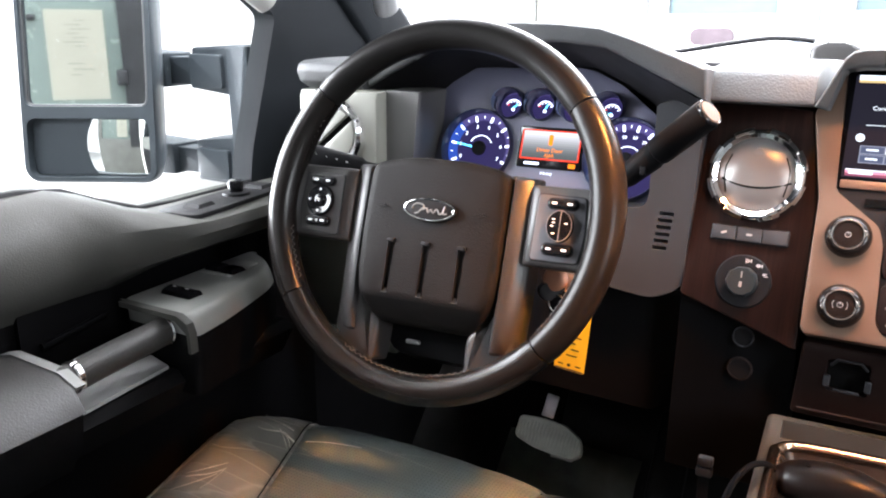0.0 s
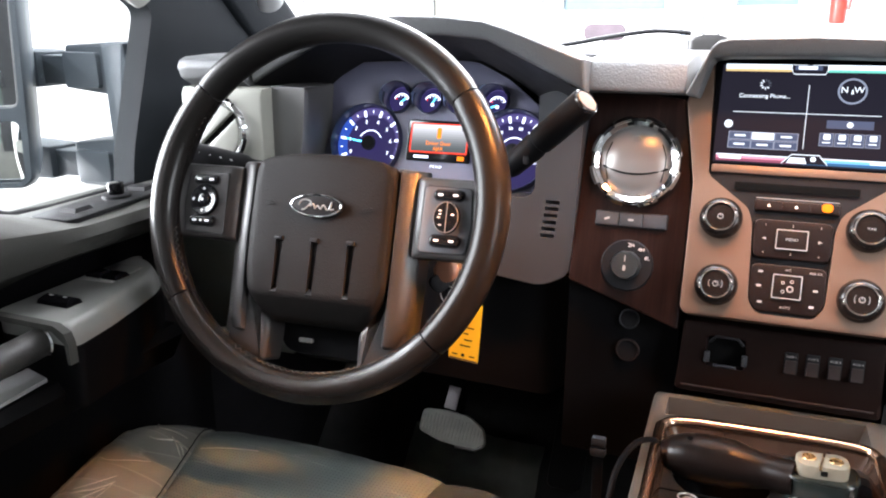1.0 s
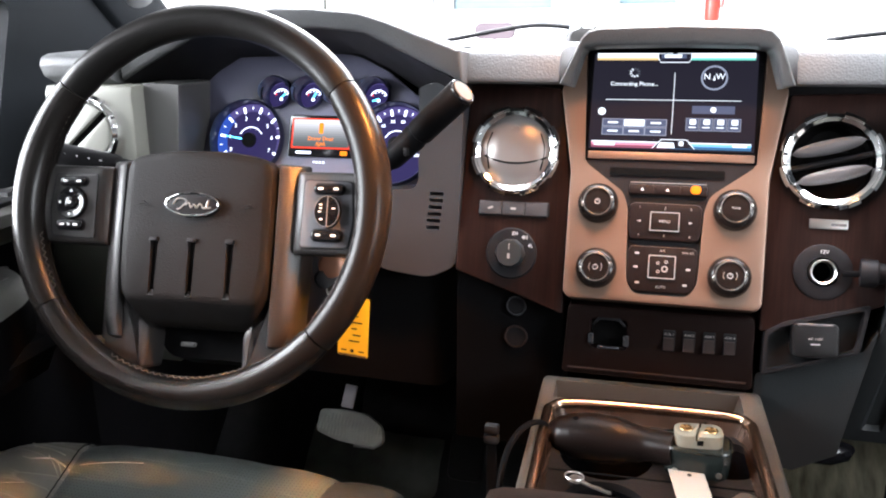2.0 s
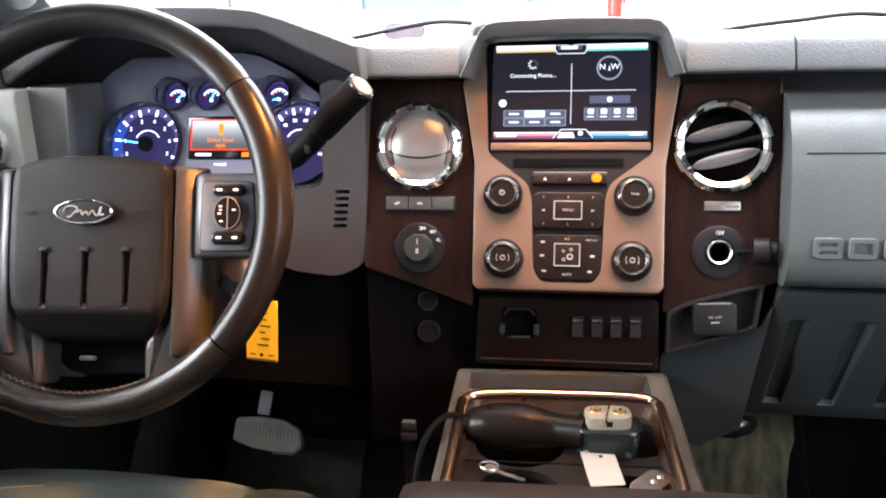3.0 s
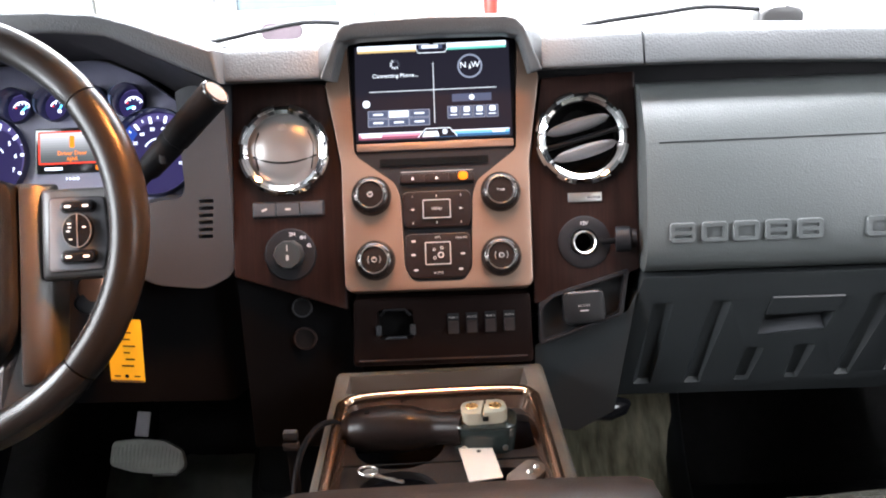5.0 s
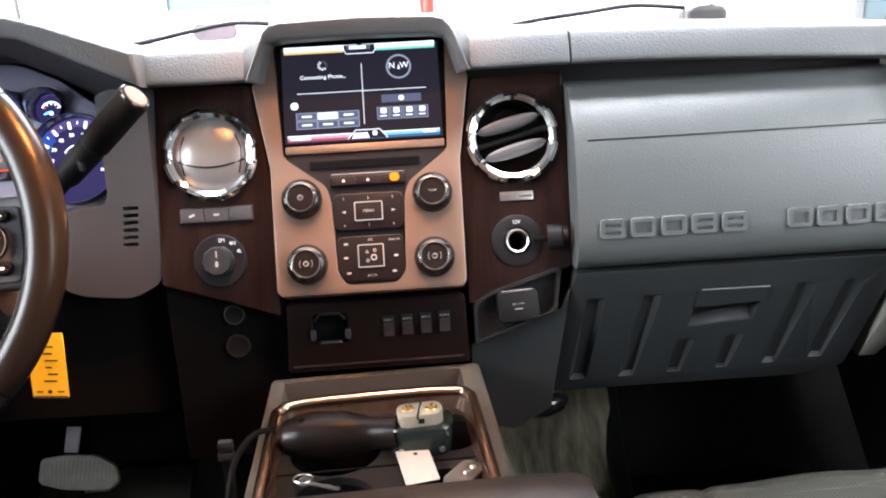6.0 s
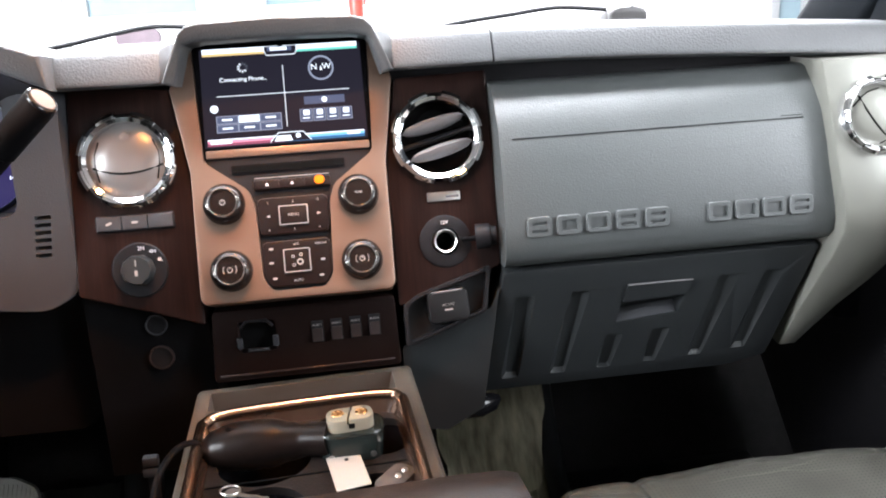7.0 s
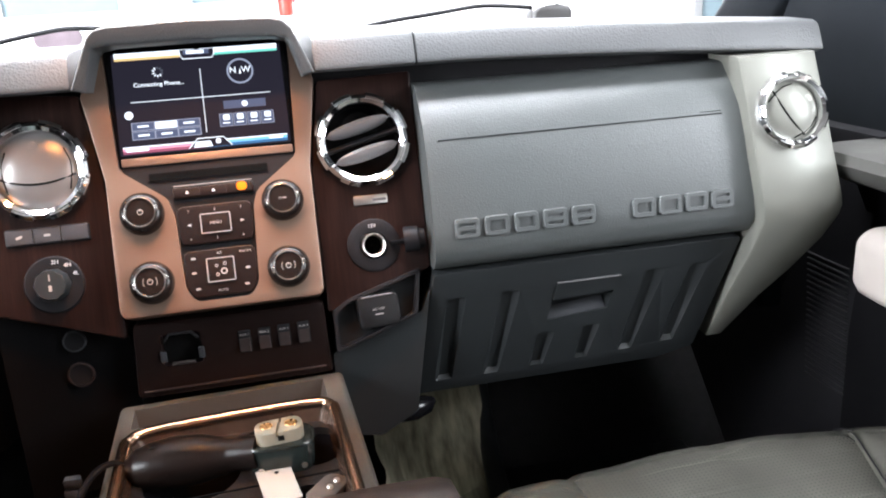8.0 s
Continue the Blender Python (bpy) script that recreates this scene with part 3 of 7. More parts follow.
scr = part("touchscreen", prism(rounded(0.182, up(0.9640) - up(0.848), 0.004, 3, 0.0002, (up(0.964) + up(0.848)) / 2), -0.01, 0.0005, 0.001), SCREENM, stack, "lit dark touchscreen")
CY = (up(0.957) + up(0.859)) / 2
SH = up(0.957) - up(0.859)
part("lower_trim_strip", prism(rounded(0.171, 0.0085, 0.001, 2, 0.0005, up(0.8525)), 0.0, 0.0018, 0.0008), WARM_SATIN, stack, "champagne strip below the screen, lamp's bronze in its colour")

# knobs
KNOBM = mat("brown_black_knob", (0.010, 0.007, 0.006), 0.22, 0, 0.1, 9, smudge=0.03, spec=0.3)
RINGM = mat("bright_ring", (0.74, 0.72, 0.69), 0.16, 1.0, 0.02, 8, smudge=0.03)
BUTTONM = mat("satin_black_buttons", (0.0095, 0.0060, 0.0054), 0.42, 0, 0.1, 9, spec=0.10)
DIMMARK = mat("grey_marking", (0.26, 0.25, 0.24), 0.5, 0, 0.05, 9)
def knob(x, z):
    k = part("knob", lathe([(0.0240, 0.0), (0.0240, 0.004), (0.0230, 0.0085), (0.0208, 0.0120), (0.0180, 0.0138), (0.0168, 0.0140)], 48), KNOBM, stack, at=off(x, up(z), 0.003) @ Matrix.Diagonal((0.90, 0.90, 1, 1)))
    part("ring", lathe([(0.0172, 0.0), (0.0172, 0.0104), (0.0166, 0.0116), (0.0156, 0.0118), (0.0147, 0.0106), (0.0145, 0.0)], 48, False), RINGM, k, "slim chrome ring", off(0, 0, 0.004))
    part("face", lathe([(0.0146, 0.0), (0.0146, 0.0092), (0.0138, 0.0098), (0.002, 0.0094)], 40), BLACK, k, at=off(0, 0, 0.004))
    for s in (-1, 1):
        part("ring_lug", box(0.0034, 0.0075, 0.004, 0.001, 1), RINGM, k, at=pose(0, 0, 0, 0, 0, 12) @ off(0.0178 * s, 0, 0.0135))
    return k


for x, z, word in ((-0.0695, 0.8028, "POWER"), (0.0695, 0.8022, "TUNE"), (-0.0668, 0.7387, ""), (0.0675, 0.7387, "")):
    k = knob(x, z)
    if word == "TUNE":
        lettering("writing", "TUNE", 0.0036, DIMMARK, k, off(0, 0, 0.0140))
    else:
        part("mark", lathe([(0.0032, 0), (0.0032, 0.0003), (0.0024, 0.0003), (0.0024, 0)], 20, False), DIMMARK, k, at=off(0, 0, 0.0138))
        part("mark", box(0.0007, 0.003, 0.0004), DIMMARK, k, at=off(0, 0.0018, 0.0139))
        if not word:
            for s in (-1, 1):
                part("mark", tube([(s * 0.0075 * math.cos(a), 0.0075 * math.sin(a), 0.0139) for a in (-0.6, -0.3, 0, 0.3, 0.6)], 0.0004, 5), DIMMARK, k)

# black button blocks
def button_block(z0, z1, w0, w1):
    h = up(z1) - up(z0)
    return part("button_block", prism(soften([(-w0, 0), (w0, 0), (w1, h * 0.25), (w1, h - 0.004), (w1 - 0.004, h), (-w1 + 0.004, h), (-w1, h - 0.004), (-w1, h * 0.25)], 0.004), 0, 0.004, 0.0015), BUTTONM, stack, "satin black button block", off(0.0005, up(z0), 0.0))


row = part("button_panel", prism(rounded(0.080, 0.0112, 0.002), 0, 0.003, 0.001), BUTTONM, stack, "small black panel below the disc slot", off(0.0015, up(0.8190), 0.0))
AMBER = glow("amber_indicator", (1.0, 0.24, 0.012), 1.9)
for i in range(3):
    b = part("button", prism(rounded(0.0255, 0.0095, 0.0012), 0, 0.0006, 0.0003), BUTTONM, row, at=off(-0.0265 + 0.0265 * i, 0, 0.003))
part("indicator_lamp", prism(rounded(0.0100, 0.0086, 0.0036, 4), 0, 0.0012, 0.0005), AMBER, row, "glowing amber indicator", off(0.0285, 0.0012, 0.0042))
part("mark", prism([(-0.0018, -0.0015), (0.0018, -0.0015), (0, 0.0018)], 0, 0.0002), MARK, row, at=off(-0.026, 0, 0.0043))
part("mark", prism([(-0.0018, -0.0015), (0.0018, -0.0015), (0, 0.0018)], 0, 0.0002), MARK, row, at=off(0.0, 0, 0.0043))
part("disc_slot", prism(rounded(0.118, 0.008, 0.001), 0, 0.0010), VOID, stack, "narrow black disc slot", off(-0.001, up(0.8365), 0.0))
part("slot_line", box(0.078, 0.0006, 0.0006, 0, 1), DIMMARK, stack, at=off(0.0015, up(0.8262), 0.0010))
b1 = button_block(0.7695, 0.8058, 0.034, 0.0372)
b2 = button_block(0.7195, 0.7635, 0.0285, 0.0355)
for blk, hh, word, marks in ((b1, up(0.8058) - up(0.7695), "MENU", 6), (b2, up(0.7635) - up(0.7195), "", 8)):
    cy = hh * 0.5 if word else hh * 0.55
    w, h = (0.029, 0.0195) if word else (0.0265, 0.0235)
    centre = part("centre_button", prism(rounded(w, h, 0.002), 0, 0.002, 0.0006), BUTTONM, blk, at=off(0, cy, 0.004))
    part("button_frame", join(*[prism(rounded(*a, 0.0004, 2, *c), 0, 0.0007) for a, c in (((w, 0.0009), (0, h / 2)), ((w, 0.0009), (0, -h / 2)), ((0.0009, h), (w / 2, 0)), ((0.0009, h), (-w / 2, 0)))]), DIMMARK, blk, "pale frame line", off(0, cy, 0.0056))
    if word:
        lettering("writing", word, 0.0042, DIMMARK, blk, off(0, cy, 0.0062))
        for i, t in enumerate("123456"):
            lettering("writing", t, 0.0036, DIMMARK, blk, off((-0.026, 0, 0.026)[i % 3], hh - 0.0055 if i < 3 else 0.0050, 0.0042))
        for sx in (-1, 1):
            part("mark", prism([(-0.002, -0.0014), (0.002, 0), (-0.002, 0.0014)], 0, 0.0003), DIMMARK, blk, at=off(sx * 0.0265, cy, 0.0042, 0 if sx > 0 else 180))
    else:
        lettering("writing", "AUTO", 0.0036, DIMMARK, blk, off(0, 0.0055, 0.0042))
        lettering("writing", "MAX A/C", 0.003, DIMMARK, blk, off(0.0255, hh - 0.0055, 0.0042))
        lettering("writing", "A/C", 0.0034, DIMMARK, blk, off(0, hh - 0.0045, 0.0042))
        for sx, sy in ((-0.026, hh - 0.008), (-0.0265, cy - 0.001), (-0.024, 0.009), (0.0265, cy - 0.001), (0.024, 0.009)):
            part("mark", prism(rounded(0.0046, 0.0022, 0.0009), 0, 0.0003), DIMMARK, blk, at=off(sx, sy, 0.0042))
        for i, (sx, sy, rr) in enumerate(((0.0042, 0.0055, 0.0018), (0.003, -0.002, 0.0034), (-0.0035, -0.005, 0.0018), (-0.004, 0.004, 0.0016))):
            part("mark", lathe([(rr, 0), (rr, 0.0003), (rr * 0.6, 0.0003), (rr * 0.6, 0)], 12, False), DIMMARK, blk, at=off(sx, cy + sy, 0.0062))

# lit picture of the touchscreen: plain panes, lines and readable words
SCRW = glow("screen_white", (0.80, 0.88, 1.0), 1.5)
SCRD = glow("screen_grey", (0.20, 0.23, 0.30), 0.55)
SCRB = glow("screen_button", (0.15, 0.19, 0.33), 0.6)
SCRL = glow("screen_outline", (0.42, 0.48, 0.66), 0.7)
SCRK = glow("screen_back", (0.018, 0.017, 0.028), 1.0)
TONES = [glow("screen_amber", (0.85, 0.62, 0.30), 1.0), glow("screen_teal", (0.20, 0.75, 0.65), 1.0), glow("screen_rose", (0.95, 0.35, 0.50), 1.1), glow("screen_blue", (0.20, 0.55, 1.0), 1.2)]
DIM = [glow("screen_rose_dim", (0.55, 0.16, 0.28), 0.6), glow("screen_blue_dim", (0.08, 0.28, 0.60), 0.6)]
PX, PZ = 0.1705 / 2, SH / 2


def pane(w, h, u, v, m, z=0.0002, r=0.0004, name="screen_tile"):
    return part(name, prism(rounded(w, h, r, 2), 0, 0.0002), m, scr, at=off(u * PX, CY + v * PZ, 0.0005 + z))


pane(0.1705, SH, 0, 0, SCRK, 0.0, name="display")
for u, v, m in ((-0.5, 0.90, TONES[0]), (0.5, 0.90, TONES[1]), (-0.5, -0.88, TONES[2]), (0.5, -0.88, TONES[3])):
    if v > 0:
        pane(0.080, 0.0028, u * 0.99, v - 0.01, m)
        pane(0.080, 0.0052, u * 0.99, v + 0.062, SCRW)
    else:
        pane(0.080, 0.0014, u * 0.99, v + 0.035, SCRW)
        pane(0.080, 0.0030, u * 0.99, v - 0.005, m)
        pane(0.080, 0.0030, u * 0.99, v - 0.060, DIM[0 if u < 0 else 1])
pane(0.034, 0.0105, 0.0, 0.90, SCRK, 0.0006)
part("screen_tile", prism([(-0.021, -0.0048), (0.021, -0.0048), (0.012, 0.0052), (-0.012, 0.0052)], 0, 0.0002), SCRK, scr, at=off(0.004, CY - 0.87 * PZ, 0.0010))
part("screen_tile", prism([(-0.013, -0.004), (0.006, -0.004), (0.004, 0.002), (-0.010, 0.002)], 0, 0.0002), SCRW, scr, at=off(0.0, CY - 0.88 * PZ, 0.0013))
part("screen_tile", prism(rounded(0.005, 0.005, 0.0018), 0, 0.0002), SCRW, scr, at=off(0.012, CY - 0.86 * PZ, 0.0013))
for u, w in ((-0.82, 0.016), (0.83, 0.016)):
    pane(w, 0.0028, u, 0.95, SCRW, 0.0005)
pane(0.022, 0.0030, -0.80, -0.90, SCRW, 0.0005)
pane(0.014, 0.0030, 0.83, -0.88, SCRW, 0.0005)
pane(0.026, 0.0050, -0.01, 0.945, SCRB, 0.0007)
pane(0.018, 0.0036, -0.02, 0.945, SCRW, 0.0008)
part("screen_line", tube([(-0.0195, 0.0050, 0), (-0.0145, -0.0048, 0), (0.0150, -0.0048, 0), (0.0205, 0.0050, 0)], 0.00045, 6), SCRW, scr, at=off(0.0, CY + 0.905 * PZ, 0.0016))
part("screen_line", tube([(-0.0215, -0.0050, 0), (-0.0125, 0.0046, 0), (0.0135, 0.0046, 0), (0.0215, -0.0050, 0)], 0.00045, 6), SCRW, scr, at=off(0.004, CY - 0.87 * PZ, 0.0016))
pane(0.0006, 0.068, 0.015, -0.03, SCRW, 0.0004)
pane(0.140, 0.0006, 0.0, 0.03, SCRW, 0.0004)
lettering("writing", "Connecting Phone...", 0.0062, SCRW, scr, off(-0.48 * PX, CY + 0.36 * PZ, 0.0011), 0.0002)
for i in range(10):
    a = math.radians(36 * i)
    part("screen_tile", prism(rounded(0.0011, 0.0026, 0.0004, 2), 0, 0.0002), SCRW if i > 3 else SCRD, scr, at=off(-0.48 * PX + 0.0044 * math.sin(a), CY + 0.60 * PZ + 0.0044 * math.cos(a), 0.0009, -36 * i))
part("screen_tile", lathe([(0.0137, 0), (0.0137, 0.0003), (0.0118, 0.0003), (0.0118, 0)], 36, False), SCRL, scr, at=off(0.49 * PX, CY + 0.50 * PZ, 0.0008))
lettering("writing", "N  W", 0.0092, SCRW, scr, off(0.49 * PX, CY + 0.52 * PZ, 0.0012), 0.0002)
part("screen_tile", prism([(-0.0013, -0.003), (0.0013, -0.003), (0, 0.003)], 0, 0.0002), SCRW, scr, at=off(0.49 * PX, CY + 0.50 * PZ, 0.0012))
for i in range(6):
    pane(0.0230, 0.0088, -0.71 + 0.265 * (i % 3), -0.45 - 0.175 * (i // 3), SCRL, 0.0002)
    pane(0.0212, 0.0072, -0.71 + 0.265 * (i % 3), -0.45 - 0.175 * (i // 3), SCRW if i == 1 else SCRB, 0.0004)
    pane(0.011, 0.0020, -0.71 + 0.265 * (i % 3), -0.45 - 0.175 * (i // 3), SCRW, 0.0007)
part("screen_tile", lathe([(0.0042, 0), (0.0042, 0.0003), (0.001, 0.0003)], 20), SCRW, scr, at=off(-0.86 * PX, CY - 0.22 * PZ, 0.0008))
pane(0.043, 0.0086, 0.50, -0.16, SCRB, 0.0004)
part("screen_tile", lathe([(0.0030, 0), (0.0030, 0.0003), (0.001, 0.0003)], 18), SCRW, scr, at=off(0.50 * PX, CY - 0.16 * PZ, 0.0010))
for i in range(4):
    pane(0.0132, 0.0138, 0.26 + 0.165 * i, -0.46, SCRL, 0.0002)
    pane(0.0120, 0.0126, 0.26 + 0.165 * i, -0.46, SCRB, 0.0004)
    pane(0.0066, 0.0058, 0.265 + 0.165 * i, -0.41, SCRW, 0.0007, 0.001)
    pane(0.0075, 0.0012, 0.26 + 0.165 * i, -0.52, SCRW, 0.0007, 0.0004)


# ---------------------------------------------------------------- round vents
def vent(m, kind, spin, r, label, ball):
    v = thing("air_vent", m, label, "air vent", "round dashboard vents")
    ring = part("ring", lathe([(r * 0.80, -0.012), (r * 0.79, 0.003), (r * 0.82, 0.0075), (r * 0.90, 0.0098), (r * 0.985, 0.006), (r, 0.0), (r, -0.006)], 64, False), CHROME, v, "notched chrome ring")
    for i in range(8):
        a = 2 * math.pi * (i + 0.5) / 8
        g = part("ring_lug", loft([[(rr * math.cos(a + d), rr * math.sin(a + d), z) for rr, z in ((r * 0.90, 0.0090), (r * 0.955, 0.0103), (r * 1.035, 0.0066), (r * 1.045, -0.004), (r * 0.90, -0.004))] for d in (-0.22, -0.20, -0.1, 0, 0.1, 0.20, 0.22)]), CHROME, v)
    part("well", lathe([(r * 0.80, 0.002), (r * 0.79, -0.02), (r * 0.5, -0.028), (0.001, -0.028)], 40, False), VOID, v)
    if kind == "shut":
        disc = part("shutter", lathe([(r * 0.795, -0.004), (r * 0.79, 0.0), (r * 0.6, 0.0065), (r * 0.35, 0.0098), (r * 0.1, 0.0112), (0.0005, 0.0113)], 48), ball, v, "closed domed shutter", pose(0, 0, 0, 0, 0, spin))
        q = []
        for i in range(13):
            t = -1 + i / 6
            x = t * r * 0.72
            y = -r * 0.12 - r * 0.17 * (1 - t * t)
            q.append((x, y, 0.0113 * (1 - (x * x + y * y) / (r * 0.80) ** 2) + 0.0004))
        part("blade_gap", tube(q, 0.0011, 8), VOID, v, at=pose(0, 0, 0, 0, 0, spin))
        for s in (-1, 1):
            part("blade_gap", tube([(s * r * 0.60, -r * 0.43, 0.0038), (s * r * 0.66, -r * 0.1, 0.0042), (s * r * 0.66, r * 0.15, 0.0040), (s * r * 0.56, r * 0.42, 0.0045)], 0.0007, 6), VOID, v, at=pose(0, 0, 0, 0, 0, spin))
        part("finger_dimple", lathe([(r * 0.11, 0.0), (r * 0.10, 0.0018), (r * 0.05, 0.0022), (0.0003, 0.0022)], 20), ball, v, at=pose(0, 0, 0, 0, 0, spin) @ off(0, r * 0.48, 0.0065))
    elif kind == "split":
        part("duct_floor", lathe([(r * 0.79, 0.0), (r * 0.79, 0.0025), (0.0005, 0.0025)], 40), VOID, v, "dark duct behind the shutters")
        for s in (-1, 1):
            q = []
            for i in range(17):
                a = math.asin(0.13) + (math.pi - 2 * math.asin(0.13)) * i / 16
                q.append((r * 0.775 * math.cos(a), s * r * 0.775 * math.sin(a)))
            part("shutter", prism(q if s > 0 else q[::-1], 0.001, 0.0085, 0.002), ball, v, "half-open flat shutter", pose(0, 0, 0, 0, 0, spin))
    else:
        for s in (-1, 1):
            y = s * r * 0.30
            half = math.sqrt((r * 0.78) ** 2 - y * y)
            ring0 = []
            for i in range(15):
                x = -half + 2 * half * i / 14
                th = 0.0085 * (1 - (x / half) ** 2) ** 0.5 + 0.0006
                ring0.append([(x, y + th * math.cos(a) * 0.8, 0.002 + th * 0.8 * math.sin(a) + 0.003 * math.cos(a)) for a in [2 * math.pi * k / 12 for k in range(12)]])
            part("louvre", loft(ring0), DASH if ball is GREY_BALL else ball, v, at=pose(0, 0, 0, 0, 0, spin))
        part("spindle", tube([(0, -r * 0.79, -0.006), (0, r * 0.79, -0.006)], 0.003), BLACK, v, at=pose(0, 0, 0, 0, 0, spin + 90))
    return v


GREY_BALL = mat("satin_grey_shutter", (0.17, 0.165, 0.158), 0.33, 0.35, 0.05, 9)
vent(face(-0.166, 0.8716, 0.852, WK), "shut", 0, 0.0490, "closed round grey vent with chrome ring", GREY_BALL)
vent(face(0.1605, 0.8716, 0.852, WK), "open", 14, 0.0490, "open round vent with two louvres and chrome ring", GREY_BALL)
vent(face(0.6300, 0.8035, 0.8520, 0.30, 0), "shut", -57, 0.0415, "closed champagne vent with chrome ring beside the door", SILVER)
vent(face(-0.674, 0.798, 0.872, 0.10, 0), "split", 40, 0.0440, "half-open round silver vent with chrome ring beside the driver's door", SILVER)

# ---------------------------------------------------------------- switches on the veneer
sw = thing("switch_strip", WM @ off(-0.1643, wup(0.790), 0), "strip of three dark rocker switches on the veneer", "switch strip")
part("plate", prism(rounded(0.080, 0.0175, 0.002), -0.002, 0.0016, 0.0008), BLACK, sw)
for i in range(3):
    b = part("rocker", prism(rounded(0.0252, 0.0150, 0.0012), 0, 0.0028, 0.001), DASH_DARK, sw, at=off(-0.0262 + 0.0262 * i, 0, 0.0014))
    if i < 2:
        part("mark", prism(rounded(0.0062, 0.0024, 0.0008), 0, 0.0003), DIMMARK, b, at=off(0, 0, 0.0028, 20 - 20 * i))

fk = thing("drive_selector", WM @ off(-0.164, wup(0.7418), 0), "black rotary drive selector knob", "knob")
part("escutcheon", lathe([(0.029, -0.004), (0.029, 0.001), (0.0275, 0.0025), (0.002, 0.0022)], 48), BLACK, fk)
kb = part("knob", lathe([(0.0165, 0.0), (0.0160, 0.013), (0.0145, 0.0155), (0.001, 0.0155)], 10), LOWER, fk, at=off(0, 0, 0.002))
part("pointer", prism(rounded(0.0011, 0.007, 0.0004, 2), 0, 0.0004), DIMMARK, kb, at=off(0, 0.0075, 0.0155))
part("mark", prism(rounded(0.003, 0.006, 0.0008, 2), 0, 0.0003), DIMMARK, kb, at=off(0, -0.003, 0.0155))
for t, x, y in (("2H", 0.003, 0.0225), ("4H", 0.0145, 0.0185), ("4L", 0.0215, 0.0095)):
    lettering("writing", t, 0.0058, MARK, fk, off(x, y, 0.0026))

badge = thing("badge", WM @ off(0.1618, wup(0.7905), 0), "small brushed metal badge on the veneer", "badge")
part("plate", prism(rounded(0.0365, 0.0098, 0.0008), -0.001, 0.0016, 0.0006), STEEL, badge)
part("stripe", prism(rounded(0.0145, 0.0030, 0.0004), 0, 0.0003), DASH, badge, at=off(0.0095, -0.0005, 0.0016))

sock = thing("power_socket", WM @ off(0.1595, wup(0.7435), 0), "black twelve volt socket with its cap hanging open", "power socket")
part("escutcheon", lathe([(0.0285, -0.004), (0.0285, 0.001), (0.027, 0.002), (0.0150, 0.0012), (0.0148, -0.012)], 48, False), BLACK, sock)
part("collar", lathe([(0.0130, -0.02), (0.0130, 0.004), (0.0122, 0.005), (0.0106, 0.004), (0.0104, -0.02)], 40, False), STEEL, sock, "steel socket collar")
part("well", lathe([(0.0105, 0.0), (0.0105, -0.022), (0.001, -0.022)], 24, False), VOID, sock)
lettering("writing", "12V", 0.0055, MARK, sock, off(0, 0.0205, 0.0022))
part("cap", lathe([(0.0135, 0.0), (0.0140, 0.003), (0.0135, 0.015), (0.0105, 0.017), (0.010, 0.022), (0.001, 0.022)], 24), BLACK, sock, at=pose(0.036, 0.002, 0.012, 0, 82, 0) @ off(0, 0, -0.004))
part("strap", tube([(0.018, 0, 0.003), (0.026, 0, 0.008), (0.034, 0.001, 0.012)], 0.004, 8, flat=0.4), BLACK, sock)

# ---------------------------------------------------------------- lower switch panel
low = thing("lower_switch_panel", face(0, 0.820, 0.6600, 0.1), "black lower panel with four auxiliary switches and an empty controller slot", "switch panel")
lp = part("panel", prism(soften([(-0.0965, 0.0325), (-0.1015, -0.047), (0.1015, -0.047), (0.0985, 0.0325)], 0.006), -0.025, 0.0, 0.003), PANEL, low, "black-brown panel")
carve(lp, prism(rounded(0.040, 0.034, 0.004, 3, -0.051, 0.002), -0.012, 0.02))
part("slot_back", prism(rounded(0.038, 0.032, 0.003, 3, -0.051, 0.002), -0.014, -0.011), VOID, low)
for sx in (-1, 1):
    part("slot_clip", box(0.006, 0.012, 0.004, 0.001, 1), DASH_DARK, low, at=off(-0.051 + sx * 0.019, -0.004, 0.002))
part("slot_bracket", tube([(-0.068, 0.012, 0.0), (-0.062, 0.019, 0.001), (-0.040, 0.019, 0.001), (-0.034, 0.012, 0.0)], 0.0016, 8), BLACK, low)
part("slot_lip", box(0.024, 0.003, 0.004, 0.001, 1), DASH_DARK, low, at=off(-0.051, -0.013, 0.001))
part("panel_ledge", tube([(-0.094, -0.0395, 0.0015), (0.094, -0.0385, 0.0015)], 0.0012, 8), ROCKER, low)
for i in range(4):
    s = part("aux_switch", prism(rounded(0.0145, 0.0285, 0.0012), -0.001, 0.0012, 0.0005), BLACK, low, at=off(0.0130 + 0.0206 * i, 0.0005 + 0.0005 * i, 0.0) @ Matrix.Diagonal((0.88, 0.84, 1, 1)))
    part("rocker", loft([[(x, -0.0128, 0.001), (x, -0.0110, 0.0065), (x, 0.0042, 0.0022), (x, 0.0045, 0.001)] for x in (-0.0060, 0.0060)]), ROCKER, s, "dark brown rocker")
    lettering("writing", "AUX %d" % (i + 1), 0.0040, DIMMARK, s, off(0, 0.0090, 0.0013))

# socket cover recess below the veneer
COVER = mat("near_black_cover", (0.007, 0.0075, 0.008), 0.4, 0, 0.1, 9, 0.2, 700, spec=0.2)
pw = thing("outlet_cover", face(0.1560, 0.8190, 0.6740, 0.25), "dark grey hinged outlet cover in a slanted recess", "outlet cover")
rim = part("surround", prism(soften([(-0.0485, -0.0400), (0.0435, -0.0085), (0.0510, 0.0425), (-0.030, 0.019), (-0.0485, 0.008)], 0.005), -0.02, 0.001, 0.002), BLACK, pw)
